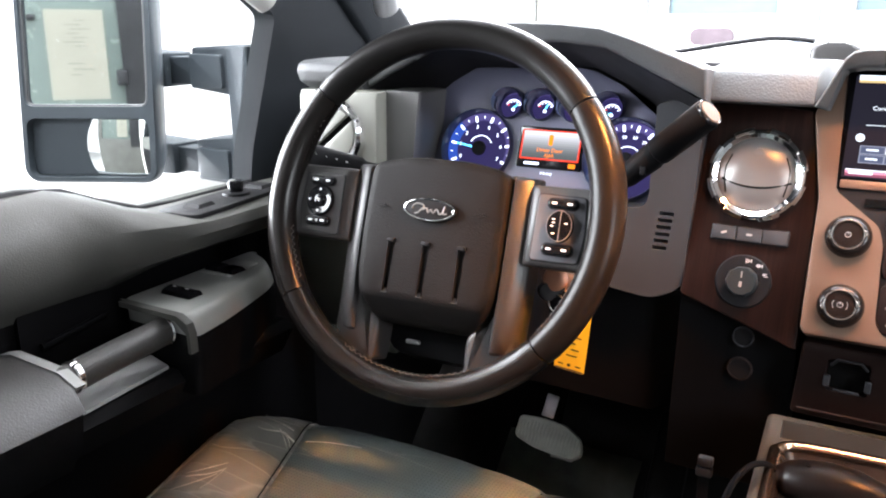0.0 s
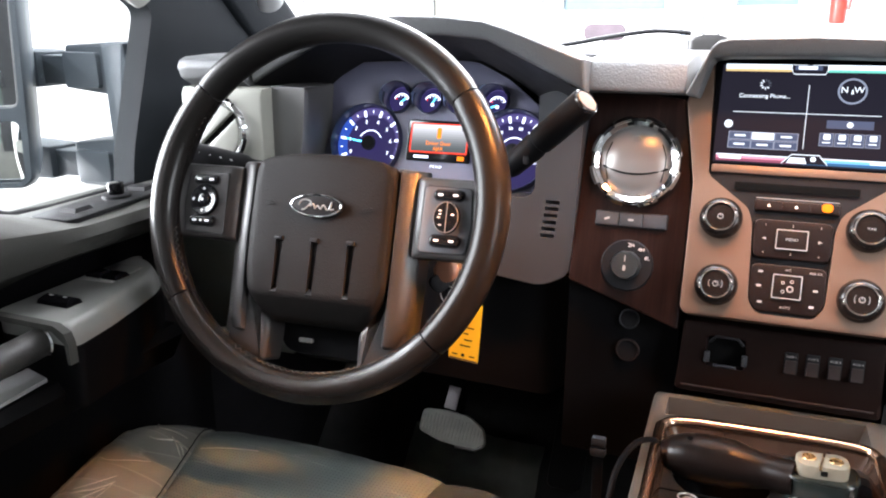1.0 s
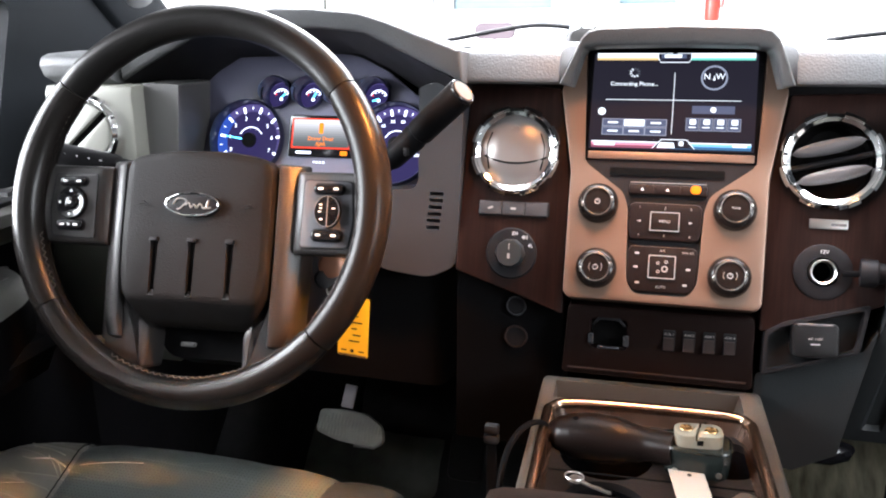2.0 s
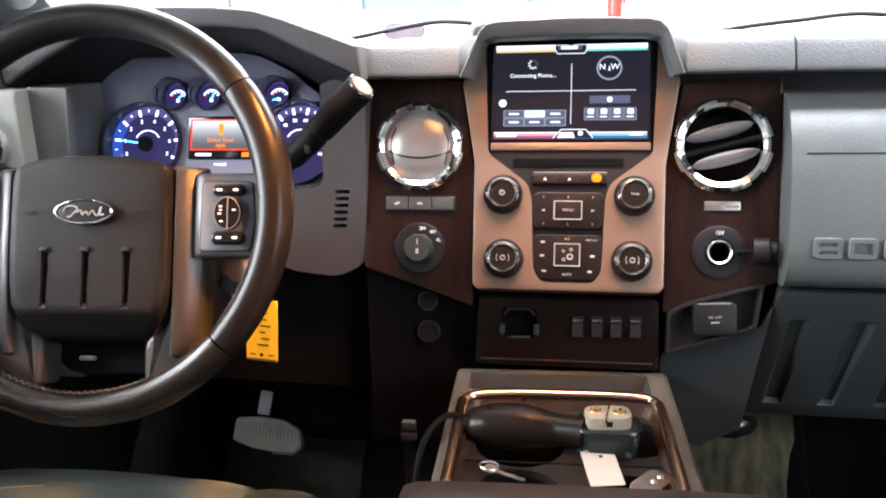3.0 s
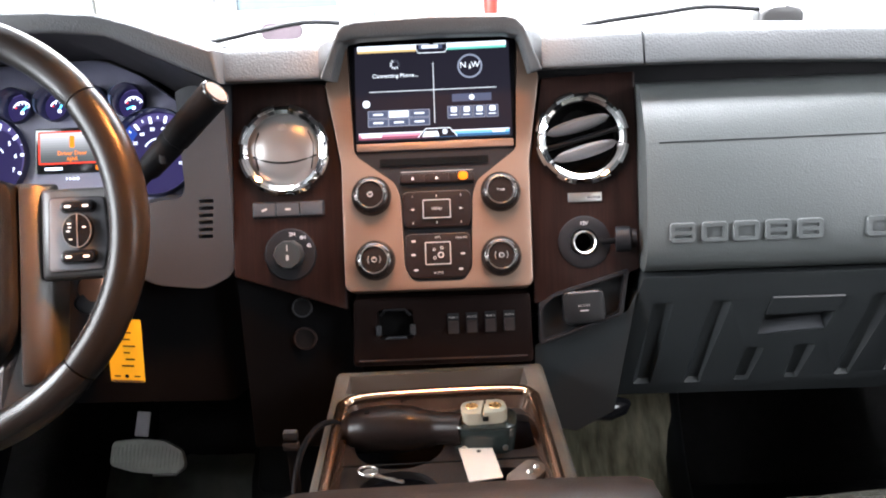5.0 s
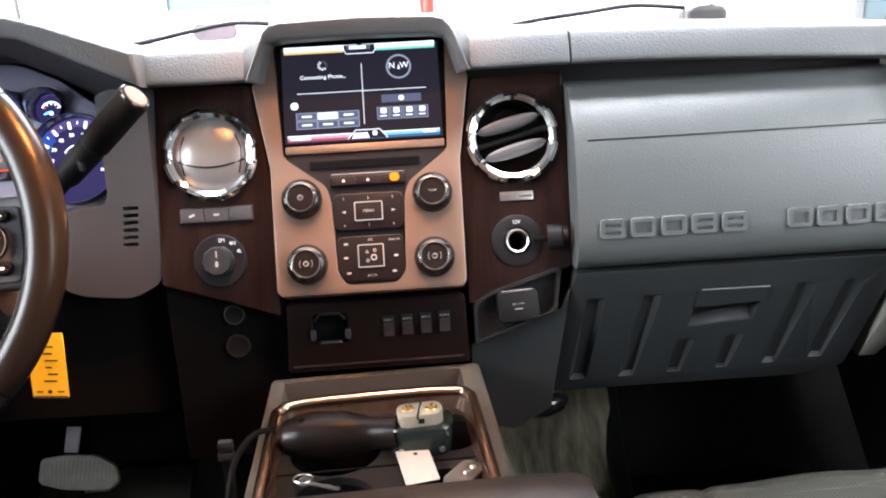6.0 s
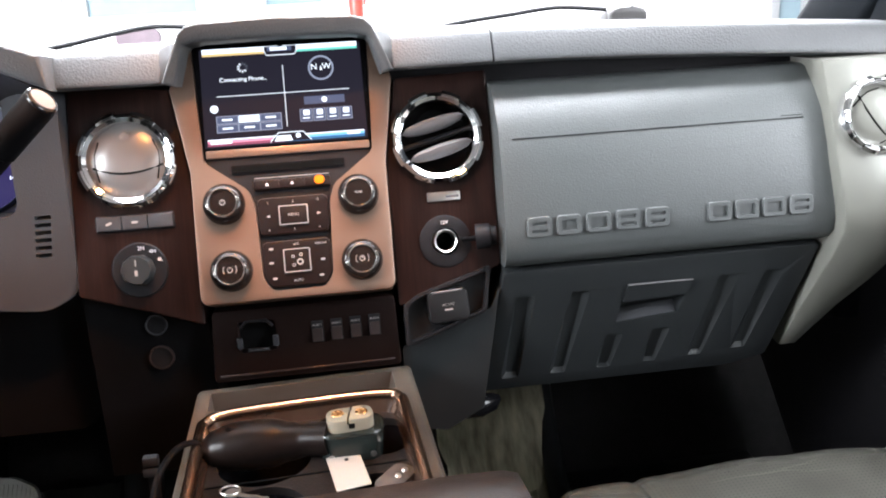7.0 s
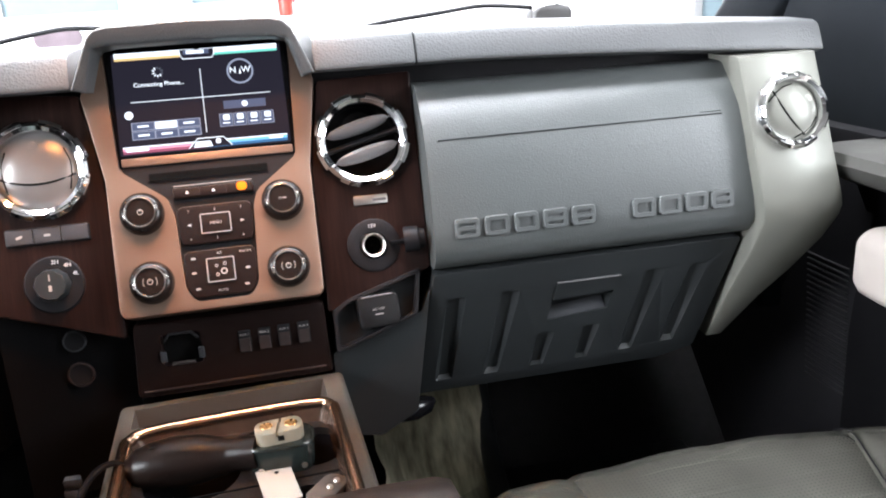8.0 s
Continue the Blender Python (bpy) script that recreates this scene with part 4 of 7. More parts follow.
carve(rim, prism(soften([(-0.0445, -0.0345), (0.0395, -0.0060), (0.0455, 0.0365), (-0.030, 0.014), (-0.0445, 0.004)], 0.005), -0.012, 0.02))
part("recess_back", prism(soften([(-0.0445, -0.0345), (0.0395, -0.0060), (0.0455, 0.0365), (-0.030, 0.014), (-0.0445, 0.004)], 0.005), -0.014, -0.011), COVER, pw)
cv = part("cover", prism(rounded(0.045, 0.036, 0.006), -0.011, 0.004, 0.003), COVER, pw, at=pose(0.0005, 0.0015, 0, 0, 0, 3))
lettering("writing", "AC 110V", 0.0036, DIMMARK, cv, off(0, 0.002, 0.0041))
part("writing_bar", prism(rounded(0.009, 0.0014, 0.0004, 2), 0, 0.0003), DIMMARK, cv, at=off(0, -0.0035, 0.004))
part("cover_lip", box(0.034, 0.0022, 0.003, 0.001, 2), DASH, cv, at=off(0, 0.0165, 0.003))

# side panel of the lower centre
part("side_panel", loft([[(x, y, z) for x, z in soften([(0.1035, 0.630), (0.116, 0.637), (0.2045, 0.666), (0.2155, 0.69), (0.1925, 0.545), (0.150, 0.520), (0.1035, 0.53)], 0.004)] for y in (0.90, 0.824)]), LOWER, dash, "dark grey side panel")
# Knee panel's colour includes the shade it sits in.
part("knee_panel", loft([[(x, y, z) for x, z in soften([(-0.1035, 0.678), (-0.155, 0.696), (-0.2285, 0.715), (-0.232, 0.50), (-0.1035, 0.50)], 0.004)] for y in (0.90, 0.842)]), NIGHT, dash, "knee panel with under-dash shade in its black")
for z, r, m, lab in ((0.678, 0.0115, DASH_DARK, "dark round adjuster knob with a grey rim"), (0.640, 0.0135, ROCKER, "dark round socket with a brown rim")):
    kk = thing("round_control", face(-0.158, 0.842, z, 0.05), lab, "knob")
    part("rim", lathe([(r, 0), (r, 0.004), (r * 0.88, 0.0045), (r * 0.84, 0.002)], 32, False), m, kk)
    part("cap", lathe([(r * 0.85, 0), (r * 0.85, 0.0025), (r * 0.3, 0.002), (0.0005, 0.002)], 32), BLACK, kk)

# ---------------------------------------------------------------- glove boxes
UPPER = [(0.905, 0.9060), (0.876, 0.9055), (0.868, 0.9030), (0.8625, 0.8965), (0.8500, 0.8830), (0.8325, 0.8600), (0.8185, 0.825), (0.8100, 0.790), (0.8035, 0.760), (0.8015, 0.742), (0.8040, 0.728), (0.8110, 0.718), (0.8200, 0.7135), (0.90, 0.7135)]
gu = thing("upper_glove_box", pose(0, 0, 0), "slate grey upper glove box lid with raised blocks and a groove", "glove box")


bm = bmesh.new()
NX = 24
grid = []
for y, z in UPPER:
    x0, x1 = 0.2215 - (0.91 - z) * 0.01, (0.586 + (0.912 - z) * 0.035)
    grid.append([bm.verts.new((x0 + (x1 - x0) * i / NX, y, z)) for i in range(NX + 1)])
for a, b in zip(grid, grid[1:]):
    for i in range(NX):
        bm.faces.new((a[i], a[i + 1], b[i + 1], b[i]))
for i in (0, NX):
    c = [g[i] for g in grid]
    bm.faces.new(c if i == 0 else c[::-1])
bm.faces.new([grid[0][i] for i in range(NX + 1)][::-1] + [grid[-1][i] for i in range(NX + 1)])
bmesh.ops.recalc_face_normals(bm, faces=bm.faces)
lid = part("lid", bm, GLOVE, gu)


def upper_y(z):
    p = [(b, a) for a, b in UPPER]
    for (z0, y0), (z1, y1) in zip(p, p[1:]):
        if z1 <= z <= z0:
            return y0 + (y1 - y0) * (z - z0) / (z1 - z0)
    return 0.81


part("groove", tube([(0.2350, upper_y(0.8515), 0.8515), (0.5610, upper_y(0.8522), 0.8522)], 0.0010, 8), LOWER, gu)
part("groove", tube([(0.536, upper_y(0.8550), 0.8550), (0.561, upper_y(0.8552), 0.8552)], 0.0006, 8), LOWER, gu)
# nine low moulded outlines stand in for the moulded name
SL = (upper_y(0.775) - upper_y(0.750)) / 0.025
cells = [(0.2560 + 0.0325 * i) for i in range(5)] + [(0.4565 + 0.0314 * i) for i in range(4)]
for i, x in enumerate(cells):
    w, h, b = 0.0270, 0.0212, 0.0050
    g = prism(soften([(-w / 2, -h / 2), (w / 2, -h / 2), (w / 2, h / 2), (-w / 2, h / 2)], 0.0045), -0.002, 0.0032, 0.0007, 1)
    blk = part("raised_block", g, GLOVE, gu, at=face(x, upper_y(0.7605), 0.7605, SL))
    hole = [prism(rounded(w - 2 * b, h - 2 * b, 0.0012), -0.0030, 0.01)]
    if i in (0, 3, 4, 8):
        hole = [prism(rounded(w - 2 * b, 0.0036, 0.0010, 4, 0, 0.0040), -0.0030, 0.01), prism(rounded(w - 2 * b, 0.0036, 0.0010, 4, 0, -0.0040), -0.0030, 0.01)]
    carve(blk, *hole)

# lower lid, with pressed ribs
GL = 0.25
gm = face(0.222, 0.8205, 0.7065, -GL)
LG = math.sqrt(1 + GL * GL)
gl = thing("lower_glove_box", gm, "slate grey lower glove box lid with pressed ribs and a latch", "glove box")


def gq(x, z):
    return (x - 0.222, (z - 0.7065) * LG)


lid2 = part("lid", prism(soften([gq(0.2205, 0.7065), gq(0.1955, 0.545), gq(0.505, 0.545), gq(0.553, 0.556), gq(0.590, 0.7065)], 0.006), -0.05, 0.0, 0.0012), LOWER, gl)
RIBS = [((0.2345, 0.2575, 0.674), (0.2185, 0.2405, 0.5605)), ((0.2990, 0.3215, 0.6745), (0.2765, 0.2970, 0.5605)), ((0.4740, 0.4985, 0.6775), (0.4480, 0.4675, 0.5660)), ((0.5290, 0.5530, 0.678), (0.5030, 0.5230, 0.5700)), ((0.3440, 0.3665, 0.609), (0.3350, 0.3535, 0.5625)), ((0.4005, 0.4240, 0.611), (0.3930, 0.4100, 0.5640))]
cuts = []
for (a, b, z1), (c, d, z0) in RIBS:
    outer = soften([gq(a, z1), gq(c, z0), gq(d, z0), gq(b, z1)], 0.003)
    cx, cy = sum(p[0] for p in outer) / len(outer), sum(p[1] for p in outer) / len(outer)
    cuts.append(loft([[(cx + (x - cx) * 0.62, cy + (y - cy) * 0.92, -0.006) for x, y in outer], [(x, y, 0.001) for x, y in outer], [(x, y, 0.02) for x, y in outer]]))
lat = [gq(0.3630, 0.677), gq(0.3545, 0.6255), gq(0.4290, 0.6320), gq(0.4410, 0.6765)]
cuts.append(prism(lat, -0.018, 0.02))
carve(lid2, *cuts)
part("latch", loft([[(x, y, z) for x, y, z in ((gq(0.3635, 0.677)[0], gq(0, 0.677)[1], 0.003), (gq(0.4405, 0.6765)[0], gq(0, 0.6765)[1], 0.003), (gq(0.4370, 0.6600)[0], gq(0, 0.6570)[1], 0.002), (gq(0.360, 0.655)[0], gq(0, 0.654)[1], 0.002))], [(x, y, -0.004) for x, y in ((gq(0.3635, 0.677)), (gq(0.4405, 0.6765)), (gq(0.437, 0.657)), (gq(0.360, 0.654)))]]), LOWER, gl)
part("latch_edge", tube([(*gq(0.3635, 0.6775), 0.003), (*gq(0.4405, 0.677), 0.003)], 0.0011, 8), DASH, gl)
part("latch_sill", loft([[(*gq(0.3550, 0.626), -0.002), (*gq(0.357, 0.634), -0.016), (*gq(0.356, 0.626), -0.018)], [(*gq(0.4280, 0.6325), -0.002), (*gq(0.428, 0.640), -0.016), (*gq(0.428, 0.632), -0.018)]]), DASH_DARK, gl)

# ---------------------------------------------------------------- gauges
CK = 0.35
CM = face(-0.4185, 0.9000, 0.8800, CK)
LC = math.sqrt(1 + CK * CK)


def cz(z):
    return (z - 0.88) * LC


clu = thing("instrument_cluster", CM, "lit instrument cluster with violet gauges round a display", "instrument cluster")
plate = part("plate", prism(soften([(-0.180, cz(0.907)), (-0.160, cz(0.84)), (-0.160, cz(0.80)), (0.1430, cz(0.80)), (0.1430, cz(0.896)), (0.088, cz(0.9355)), (0.050, cz(0.953)), (0.028, cz(0.957)), (-0.126, cz(0.9525))], 0.006), -0.03, 0.0, 0.002), mat("grey_gauge_plate", (0.105, 0.108, 0.155), 0.38, 0, 0.1, 8, 0.1, 700), clu)
for x, z, r in ((-0.0970, 0.8535, 0.0485), (0.1000, 0.8535, 0.0485), (-0.0585, 0.909, 0.0180), (-0.0145, 0.908, 0.0180), (0.0285, 0.908, 0.0180), (0.0725, 0.9085, 0.0180)):
    carve(plate, moved(lathe([(r, -0.020), (r, 0.02)], 40), off(x, cz(z))))
GW = glow("gauge_white", (0.72, 0.78, 1.0), 3.0)
GV = glow("gauge_violet", (0.24, 0.20, 0.62), 0.40)
GBD = glow("gauge_blue_dim", (0.06, 0.16, 0.85), 0.55)
GC = glow("gauge_cyan", (0.10, 0.65, 1.0), 4.5)
GR = glow("gauge_red", (1.0, 0.06, 0.05), 2.5)
DIAL = glow("gauge_dial_violet", (0.10, 0.08, 0.32), 0.30)
# Blue of facets and shrouds stands in for light spilled by the gauges.
FACET = mat("facet_plastic_blue_spill", (0.10, 0.14, 0.26), 0.35, 0, 0.1, 30)
HAZE = mat("shroud_plastic_blue_spill", (0.022, 0.026, 0.060), 0.35, 0, 0.15, 9)


def gauge(name, x, z, r, label, words, needle, small=False):
    g = part(name, lathe([(r * 1.02, -0.012), (r, -0.010), (0.001, -0.010)], 48), DIAL, clu, label, off(x, cz(z), 0.0))
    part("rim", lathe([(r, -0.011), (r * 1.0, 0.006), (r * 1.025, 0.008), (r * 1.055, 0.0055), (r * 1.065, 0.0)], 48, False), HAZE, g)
    if small:
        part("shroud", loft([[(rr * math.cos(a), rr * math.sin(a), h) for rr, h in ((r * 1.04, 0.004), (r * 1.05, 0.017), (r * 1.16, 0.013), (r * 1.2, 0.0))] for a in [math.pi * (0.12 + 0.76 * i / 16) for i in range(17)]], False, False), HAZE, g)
        part("facet", loft([[(r * 1.10 * math.cos(a), r * 1.10 * math.sin(a), 0.0100), (r * (1.10 + 0.62 * math.sin((a - 1.75) / 2.0 * math.pi)) * math.cos(a), r * (1.10 + 0.55 * math.sin((a - 1.75) / 2.0 * math.pi)) * math.sin(a), 0.0012)] for a in [1.78 + 1.94 * i / 14 for i in range(15)]], False, False), FACET, g, "slanting facet with gauge spill light in its blue")
        # Thin glowing arc stands for the highlight along the dial's top.
        part("highlight_arc", tube([(r * 0.90 * math.cos(math.radians(a)), r * 0.90 * math.sin(math.radians(a)), -0.0070) for a in range(128, 51, -11)], 0.00040, 6), GV, g, "glowing arc for the highlight on the dial")
        arc = [(r * 0.62 * math.cos(math.radians(a)), r * 0.62 * math.sin(math.radians(a)) - r * 0.15, -0.0085) for a in range(155, 24, -10)]
        part("scale_arc", tube(arc, 0.0007, 6), GW, g)
        for a in (150, 120, 90, 60, 30):
            c, s = math.cos(math.radians(a)), math.sin(math.radians(a))
            part("tick", prism(rounded(r * 0.16, 0.0011, 0.0003, 2), 0, 0.0004), GR if a == 150 else GW, g, at=off(r * 0.52 * c, r * 0.52 * s - r * 0.15, -0.0088, a))
        part("needle", prism(rounded(r * 0.50, 0.0014, 0.0005, 2), 0, 0.0004), GC, g, at=off(r * 0.22 * math.cos(math.radians(needle)), r * 0.22 * math.sin(math.radians(needle)) - r * 0.15, -0.0080, needle))
        part("symbol", prism(rounded(r * 0.22, r * 0.2, 0.001), 0, 0.0004), GW, g, at=off(0, -r * 0.25, -0.0088))
    else:
        part("glow_ring", loft([[(rr * math.cos(math.radians(a)), rr * math.sin(math.radians(a)), h) for rr, h in ((r * 0.97, -0.0098), (r * 0.97, -0.0092), (r * 0.78, -0.0092), (r * 0.78, -0.0098))] for a in range(210, -31, -6)]), GV, g, "dim violet back light")
        n = len(words)
        for i, w in enumerate(words):
            a = 205 - i * (230.0 / (n - 1))
            c, s = math.cos(math.radians(a)), math.sin(math.radians(a))
            part("tick", prism(rounded(r * 0.17, 0.0030, 0.0009, 2), 0, 0.0006), GW, g, at=off(r * 0.83 * c, r * 0.83 * s, -0.0090, a))
            if i < n - 1:
                a2 = a - 115.0 / (n - 1)
                c2, s2 = math.cos(math.radians(a2)), math.sin(math.radians(a2))
                part("tick", prism(rounded(r * 0.07, 0.0010, 0.0004, 2), 0, 0.0005), GW, g, at=off(r * 0.87 * c2, r * 0.87 * s2, -0.0090, a2))
            lettering("numeral", w, 0.0070 if len(w) < 2 else 0.0056, GW, g, off(r * 0.62 * c, r * 0.60 * s, -0.0085), 0.0002)
        part("needle", prism([(0, -0.0010), (r * 0.78, -0.0005), (r * 0.78, 0.0005), (0, 0.0010)], 0, 0.0008), GC, g, "lit blue needle", off(0, 0, -0.0060, needle))
        crescent = [(rr * math.cos(math.radians(a)), rr * math.sin(math.radians(a)), -0.0094) for rr, aa in ((r * 0.985, range(135, 246, 10)), (r * 0.70, range(245, 134, -10))) for a in aa]
        part("back_light", loft([crescent, [(x_, y_, -0.0088) for x_, y_, z_ in crescent]]), GBD, g, "blue back light at the dial's edge")
        part("hub", lathe([(r * 0.2, -0.006), (r * 0.19, -0.002), (r * 0.05, -0.001), (0.0002, -0.001)], 24), BLACK, g)
        part("scale_arc", tube([(r * 0.36 * math.cos(math.radians(a)), r * 0.36 * math.sin(math.radians(a)), -0.0088) for a in range(150, 29, -12)], 0.0006, 6), GW, g)
    return g


gauge("tachometer", -0.0970, 0.8535, 0.0480, "lit rev counter", list("01234567"), 172)
gauge("speedometer", 0.1000, 0.8535, 0.0480, "lit speedometer", ["10", "20", "30", "40", "50", "60", "70", "80", "90", "100"], 205)
for x, n in ((-0.0585, 40), (-0.0145, 60), (0.0285, 120), (0.0725, 200)):
    gauge("small_gauge", x, 0.9085, 0.0176, "small lit gauge", "", n, True)
lcd = part("display", prism(rounded(0.086, 0.048, 0.002, 3), 0, 0.003, 0.0008), GLOSS, clu, "lit message display", off(0.0055, cz(0.8590), 0.0) @ Matrix.Diagonal((1, 1.08, 1, 1)))
LR = glow("lcd_red", (1.0, 0.06, 0.03), 1.5)
LA = glow("lcd_amber", (1.0, 0.24, 0.01), 1.5)
LG0 = [glow("lcd_grey", (0.10 + 0.80 * (i / 11) ** 1.8, 0.115 + 0.80 * (i / 11) ** 1.8, 0.125 + 0.88 * (i / 11) ** 1.8), 1.0) for i in range(12)]
for i in range(12):
    part("screen_band", box(0.0745, 0.00262, 0.0004, 0, 1), LG0[i], lcd, at=off(0, -0.0109 + 0.0026 * i, 0.0031))
for w, h, x, y in ((0.0775, 0.0014, 0, 0.0195), (0.0775, 0.0014, 0, -0.0135), (0.0014, 0.033, -0.0382, 0.003), (0.0014, 0.033, 0.0382, 0.003)):
    part("screen_line", box(w, h, 0.0006, 0, 1), LR, lcd, at=off(x, y, 0.0035))
lettering("writing", "Driver Door", 0.0066, LA, lcd, off(0, -0.0030, 0.0036), 0.0002)
lettering("writing", "AJAR", 0.0060, LA, lcd, off(0, -0.0092, 0.0036), 0.0002)
part("symbol", prism(rounded(0.0055, 0.0125, 0.0016), 0, 0.0005), LA, lcd, "amber car outline", off(0, 0.0090, 0.0034))
part("symbol", prism(rounded(0.0090, 0.0050, 0.0010), 0, 0.0005), LA, lcd, at=off(0.0315, -0.0190, 0.0031))
part("writing_bar", prism(rounded(0.020, 0.0026, 0.0006), 0, 0.0004), GW, lcd, at=off(-0.022, -0.0190, 0.0031))
lettering("writing", "P R N D", 0.0045, GW, clu, off(0.0045, cz(0.8285), 0.0012), 0.0002)

# ---------------------------------------------------------------- steering wheel
NV = Vector((0.0627, -0.9315, 0.3584)).normalized()
UV = Vector((0.9977, 0.0671, 0.0)).normalized()
VV = NV.cross(UV).normalized()
UV = VV.cross(NV).normalized()
SWM = Matrix(((UV.x, VV.x, NV.x, -0.4511), (UV.y, VV.y, NV.y, 0.6662), (UV.z, VV.z, NV.z, 0.8276), (0, 0, 0, 1))) @ Matrix.Scale(1.035, 4)
wheel = thing("steering_wheel", SWM, "black leather steering wheel with worn shiny rim and thumb controls", "steering wheel")


def rim_piece(a0, a1, R=0.1795, rt=0.0156, n=None):
    n = n or max(3, int((a1 - a0) / 3))
    rings = []
    for i in range(n + 1):
        a = math.radians(a0 + (a1 - a0) * i / n)
        rr = rt * (0.95 if i in (0, n) else 1.0) * (1 + 0.08 * math.exp(-((math.degrees(math.asin(math.sin(a))) - 12) / 22) ** 2))
        rings.append([((R + rr * math.cos(k)) * math.cos(a) - 0.0004, 1.008 * (R + rr * math.cos(k)) * math.sin(a) - 0.0022, rr * 1.08 * math.sin(k)) for k in [2 * math.pi * j / 24 for j in range(24)]])
    return loft(rings)


GRIP = mat("polished_grip_leather", (0.0085, 0.0074, 0.0066), 0.29, 0, 0.15, 40, 0.08, 520, smudge=0.03, spec=0.11)
SHINY = mat("hand_polished_leather", (0.0090, 0.0077, 0.0069), 0.25, 0, 0.12, 14, 0.05, 520, smudge=0.02, spec=0.24)
for a0, a1, m in ((38, 142, LEATHER), (142.5, 216, SHINY), (216.5, 318, SHINY), (318.5, 397.5, GRIP)):
    part("rim", rim_piece(a0, a1), m, wheel)
# stitching on the inner side of the rim
THREADM = mat("grey_wheel_thread", (0.05, 0.045, 0.04), 0.6)
for a0, a1 in ((150, 168), (192, 214), (244, 296), (322, 346), (12, 36)):
    pts = []
    for i in range(int((a1 - a0) / 1.2)):
        a = math.radians(a0 + 1.2 * i)
        rr = 0.1795 - 0.0152 + (0.0010 if i % 2 else -0.0008)
        pts.append((rr * math.cos(a) - 0.0004, 1.008 * rr * math.sin(a) - 0.0022, 0.0065 if i % 2 else 0.0035))
    part("stitching", tube(pts, 0.00055, 5), THREADM, wheel)
# spokes: two broad upright legs and two thumb pods
SPOKE = mat("satin_grey_spoke", (0.026, 0.0245, 0.024), 0.40, 0.0, 0.08, 9, 0.08, 900, smudge=0.04, spec=0.45)
INSERT = mat("slate_control_insert", (0.050, 0.051, 0.056), 0.42, 0, 0.1, 9, 0.15, 700, spec=0.3)
PODM = mat("dark_pod_plastic", (0.020, 0.019, 0.0185), 0.40, 0, 0.1, 9, 0.15, 800, spec=0.3)
for s in (-1, 1):
    def side(pts):
        q = [(x * s, y) for x, y in pts]
        return q if s < 0 else q[::-1]
    leg = side([(0.070, 0.043), (0.092, 0.041), (0.1015, 0.032), (0.1045, -0.040), (0.1020, -0.118), (0.1030, -0.1425), (0.080, -0.160), (0.0515, -0.166), (0.0497, -0.124), (0.0705, -0.101)])
    part("spoke", prism(soften(leg, 0.007), -0.052, -0.018, 0.0060, 4), SPOKE, wheel, "satin grey spoke")
    rings = []
    for v, k in ((0.0405, 0.55), (0.0385, 0.85), (0.0340, 1.0), (-0.040, 1.0), (-0.118, 0.92), (-0.134, 0.75), (-0.140, 0.35)):
        sec = [(0.0795, -0.034), (0.0795, -0.0115), (0.0815, -0.0080), (0.0850, -0.0075), (0.0935, -0.0125), (0.1015, -0.0185), (0.1040, -0.0230), (0.1040, -0.034)]
        rings.append([(s * (u - 0.003 * max(0, -v - 0.1) / 0.04), v, -0.030 + (w + 0.030) * k) for u, w in sec])
    part("spoke_ridge", loft(rings), SPOKE, wheel)
    rings = []
    for v, k in ((0.0330, 0.72), (0.0318, 0.90), (0.0290, 1.0), (-0.0410, 1.0), (-0.0440, 0.9), (-0.0455, 0.72)):
        sec = [(0.099, -0.040), (0.099, -0.0120), (0.1035, -0.0070), (0.1100, -0.0050), (0.1570, -0.0050), (0.1610, -0.0035), (0.1660, 0.0030), (0.1720, 0.0035), (0.1770, -0.010), (0.1770, -0.030)]
        rings.append([(s * u, v, -0.022 + (w + 0.022) * k) for u, w in sec])
    part("thumb_pod", loft(rings), PODM, wheel, "dark thumb pod")
    face_o = side([(0.1095, 0.0245), (0.1560, 0.0235), (0.1590, -0.012), (0.1550, -0.0385), (0.1085, -0.0395)])
    ins = part("control_insert", prism(soften(face_o, 0.004), -0.012, -0.0032, 0.0010), INSERT if s > 0 else PODM, wheel, "dark insert with thumb buttons")
    part("insert_line", tube([(x, y, -0.0042) for x, y in soften(face_o, 0.004)], 0.0009, 6, True), BLACK, ins)
    cx = 0.1345 * s
    for y, w, h in ((0.0160, 0.0285, 0.0085), (-0.0275, 0.0290, 0.0095)):
        part("button_well", prism(rounded(w + 0.003, h + 0.003, 0.0055), 0, 0.0008, 0.0003), BLACK, ins, at=off(cx, y, -0.0033))
        b = part("button", prism(rounded(w, h, 0.0042), 0, 0.0042, 0.0016, 3), GLOSS, ins, at=off(cx, y, -0.0032))
        for d in (-0.0075, 0.0075):
            part("mark", prism(rounded(0.0052, 0.0022, 0.0008, 2), 0, 0.0003), MARK, b, at=off(d, 0, 0.0042))
        if y < 0 and s < 0:
            part("mark", prism(rounded(0.0030, 0.0022, 0.0008, 2), 0, 0.0003), MARK, b, at=off(0, 0, 0.0042))
    if s < 0:
        pad4 = part("control_pad", lathe([(0.0165, 0), (0.0165, 0.003), (0.0150, 0.0050), (0.0080, 0.0036), (0.0072, 0.0030), (0.0066, 0.0046), (0.0055, 0.0054), (0.001, 0.0056)], 36), GLOSS, ins, "round four-way button", off(cx, -0.0055, -0.0032))
        for a in range(4):
            part("mark", prism([(-0.0017, -0.0012), (0.0017, -0.0012), (0, 0.0017)], 0, 0.0003), MARK, pad4, at=pose(0, 0, 0, 0, 0, 90 * a) @ off(0, 0.0118, 0.0043))
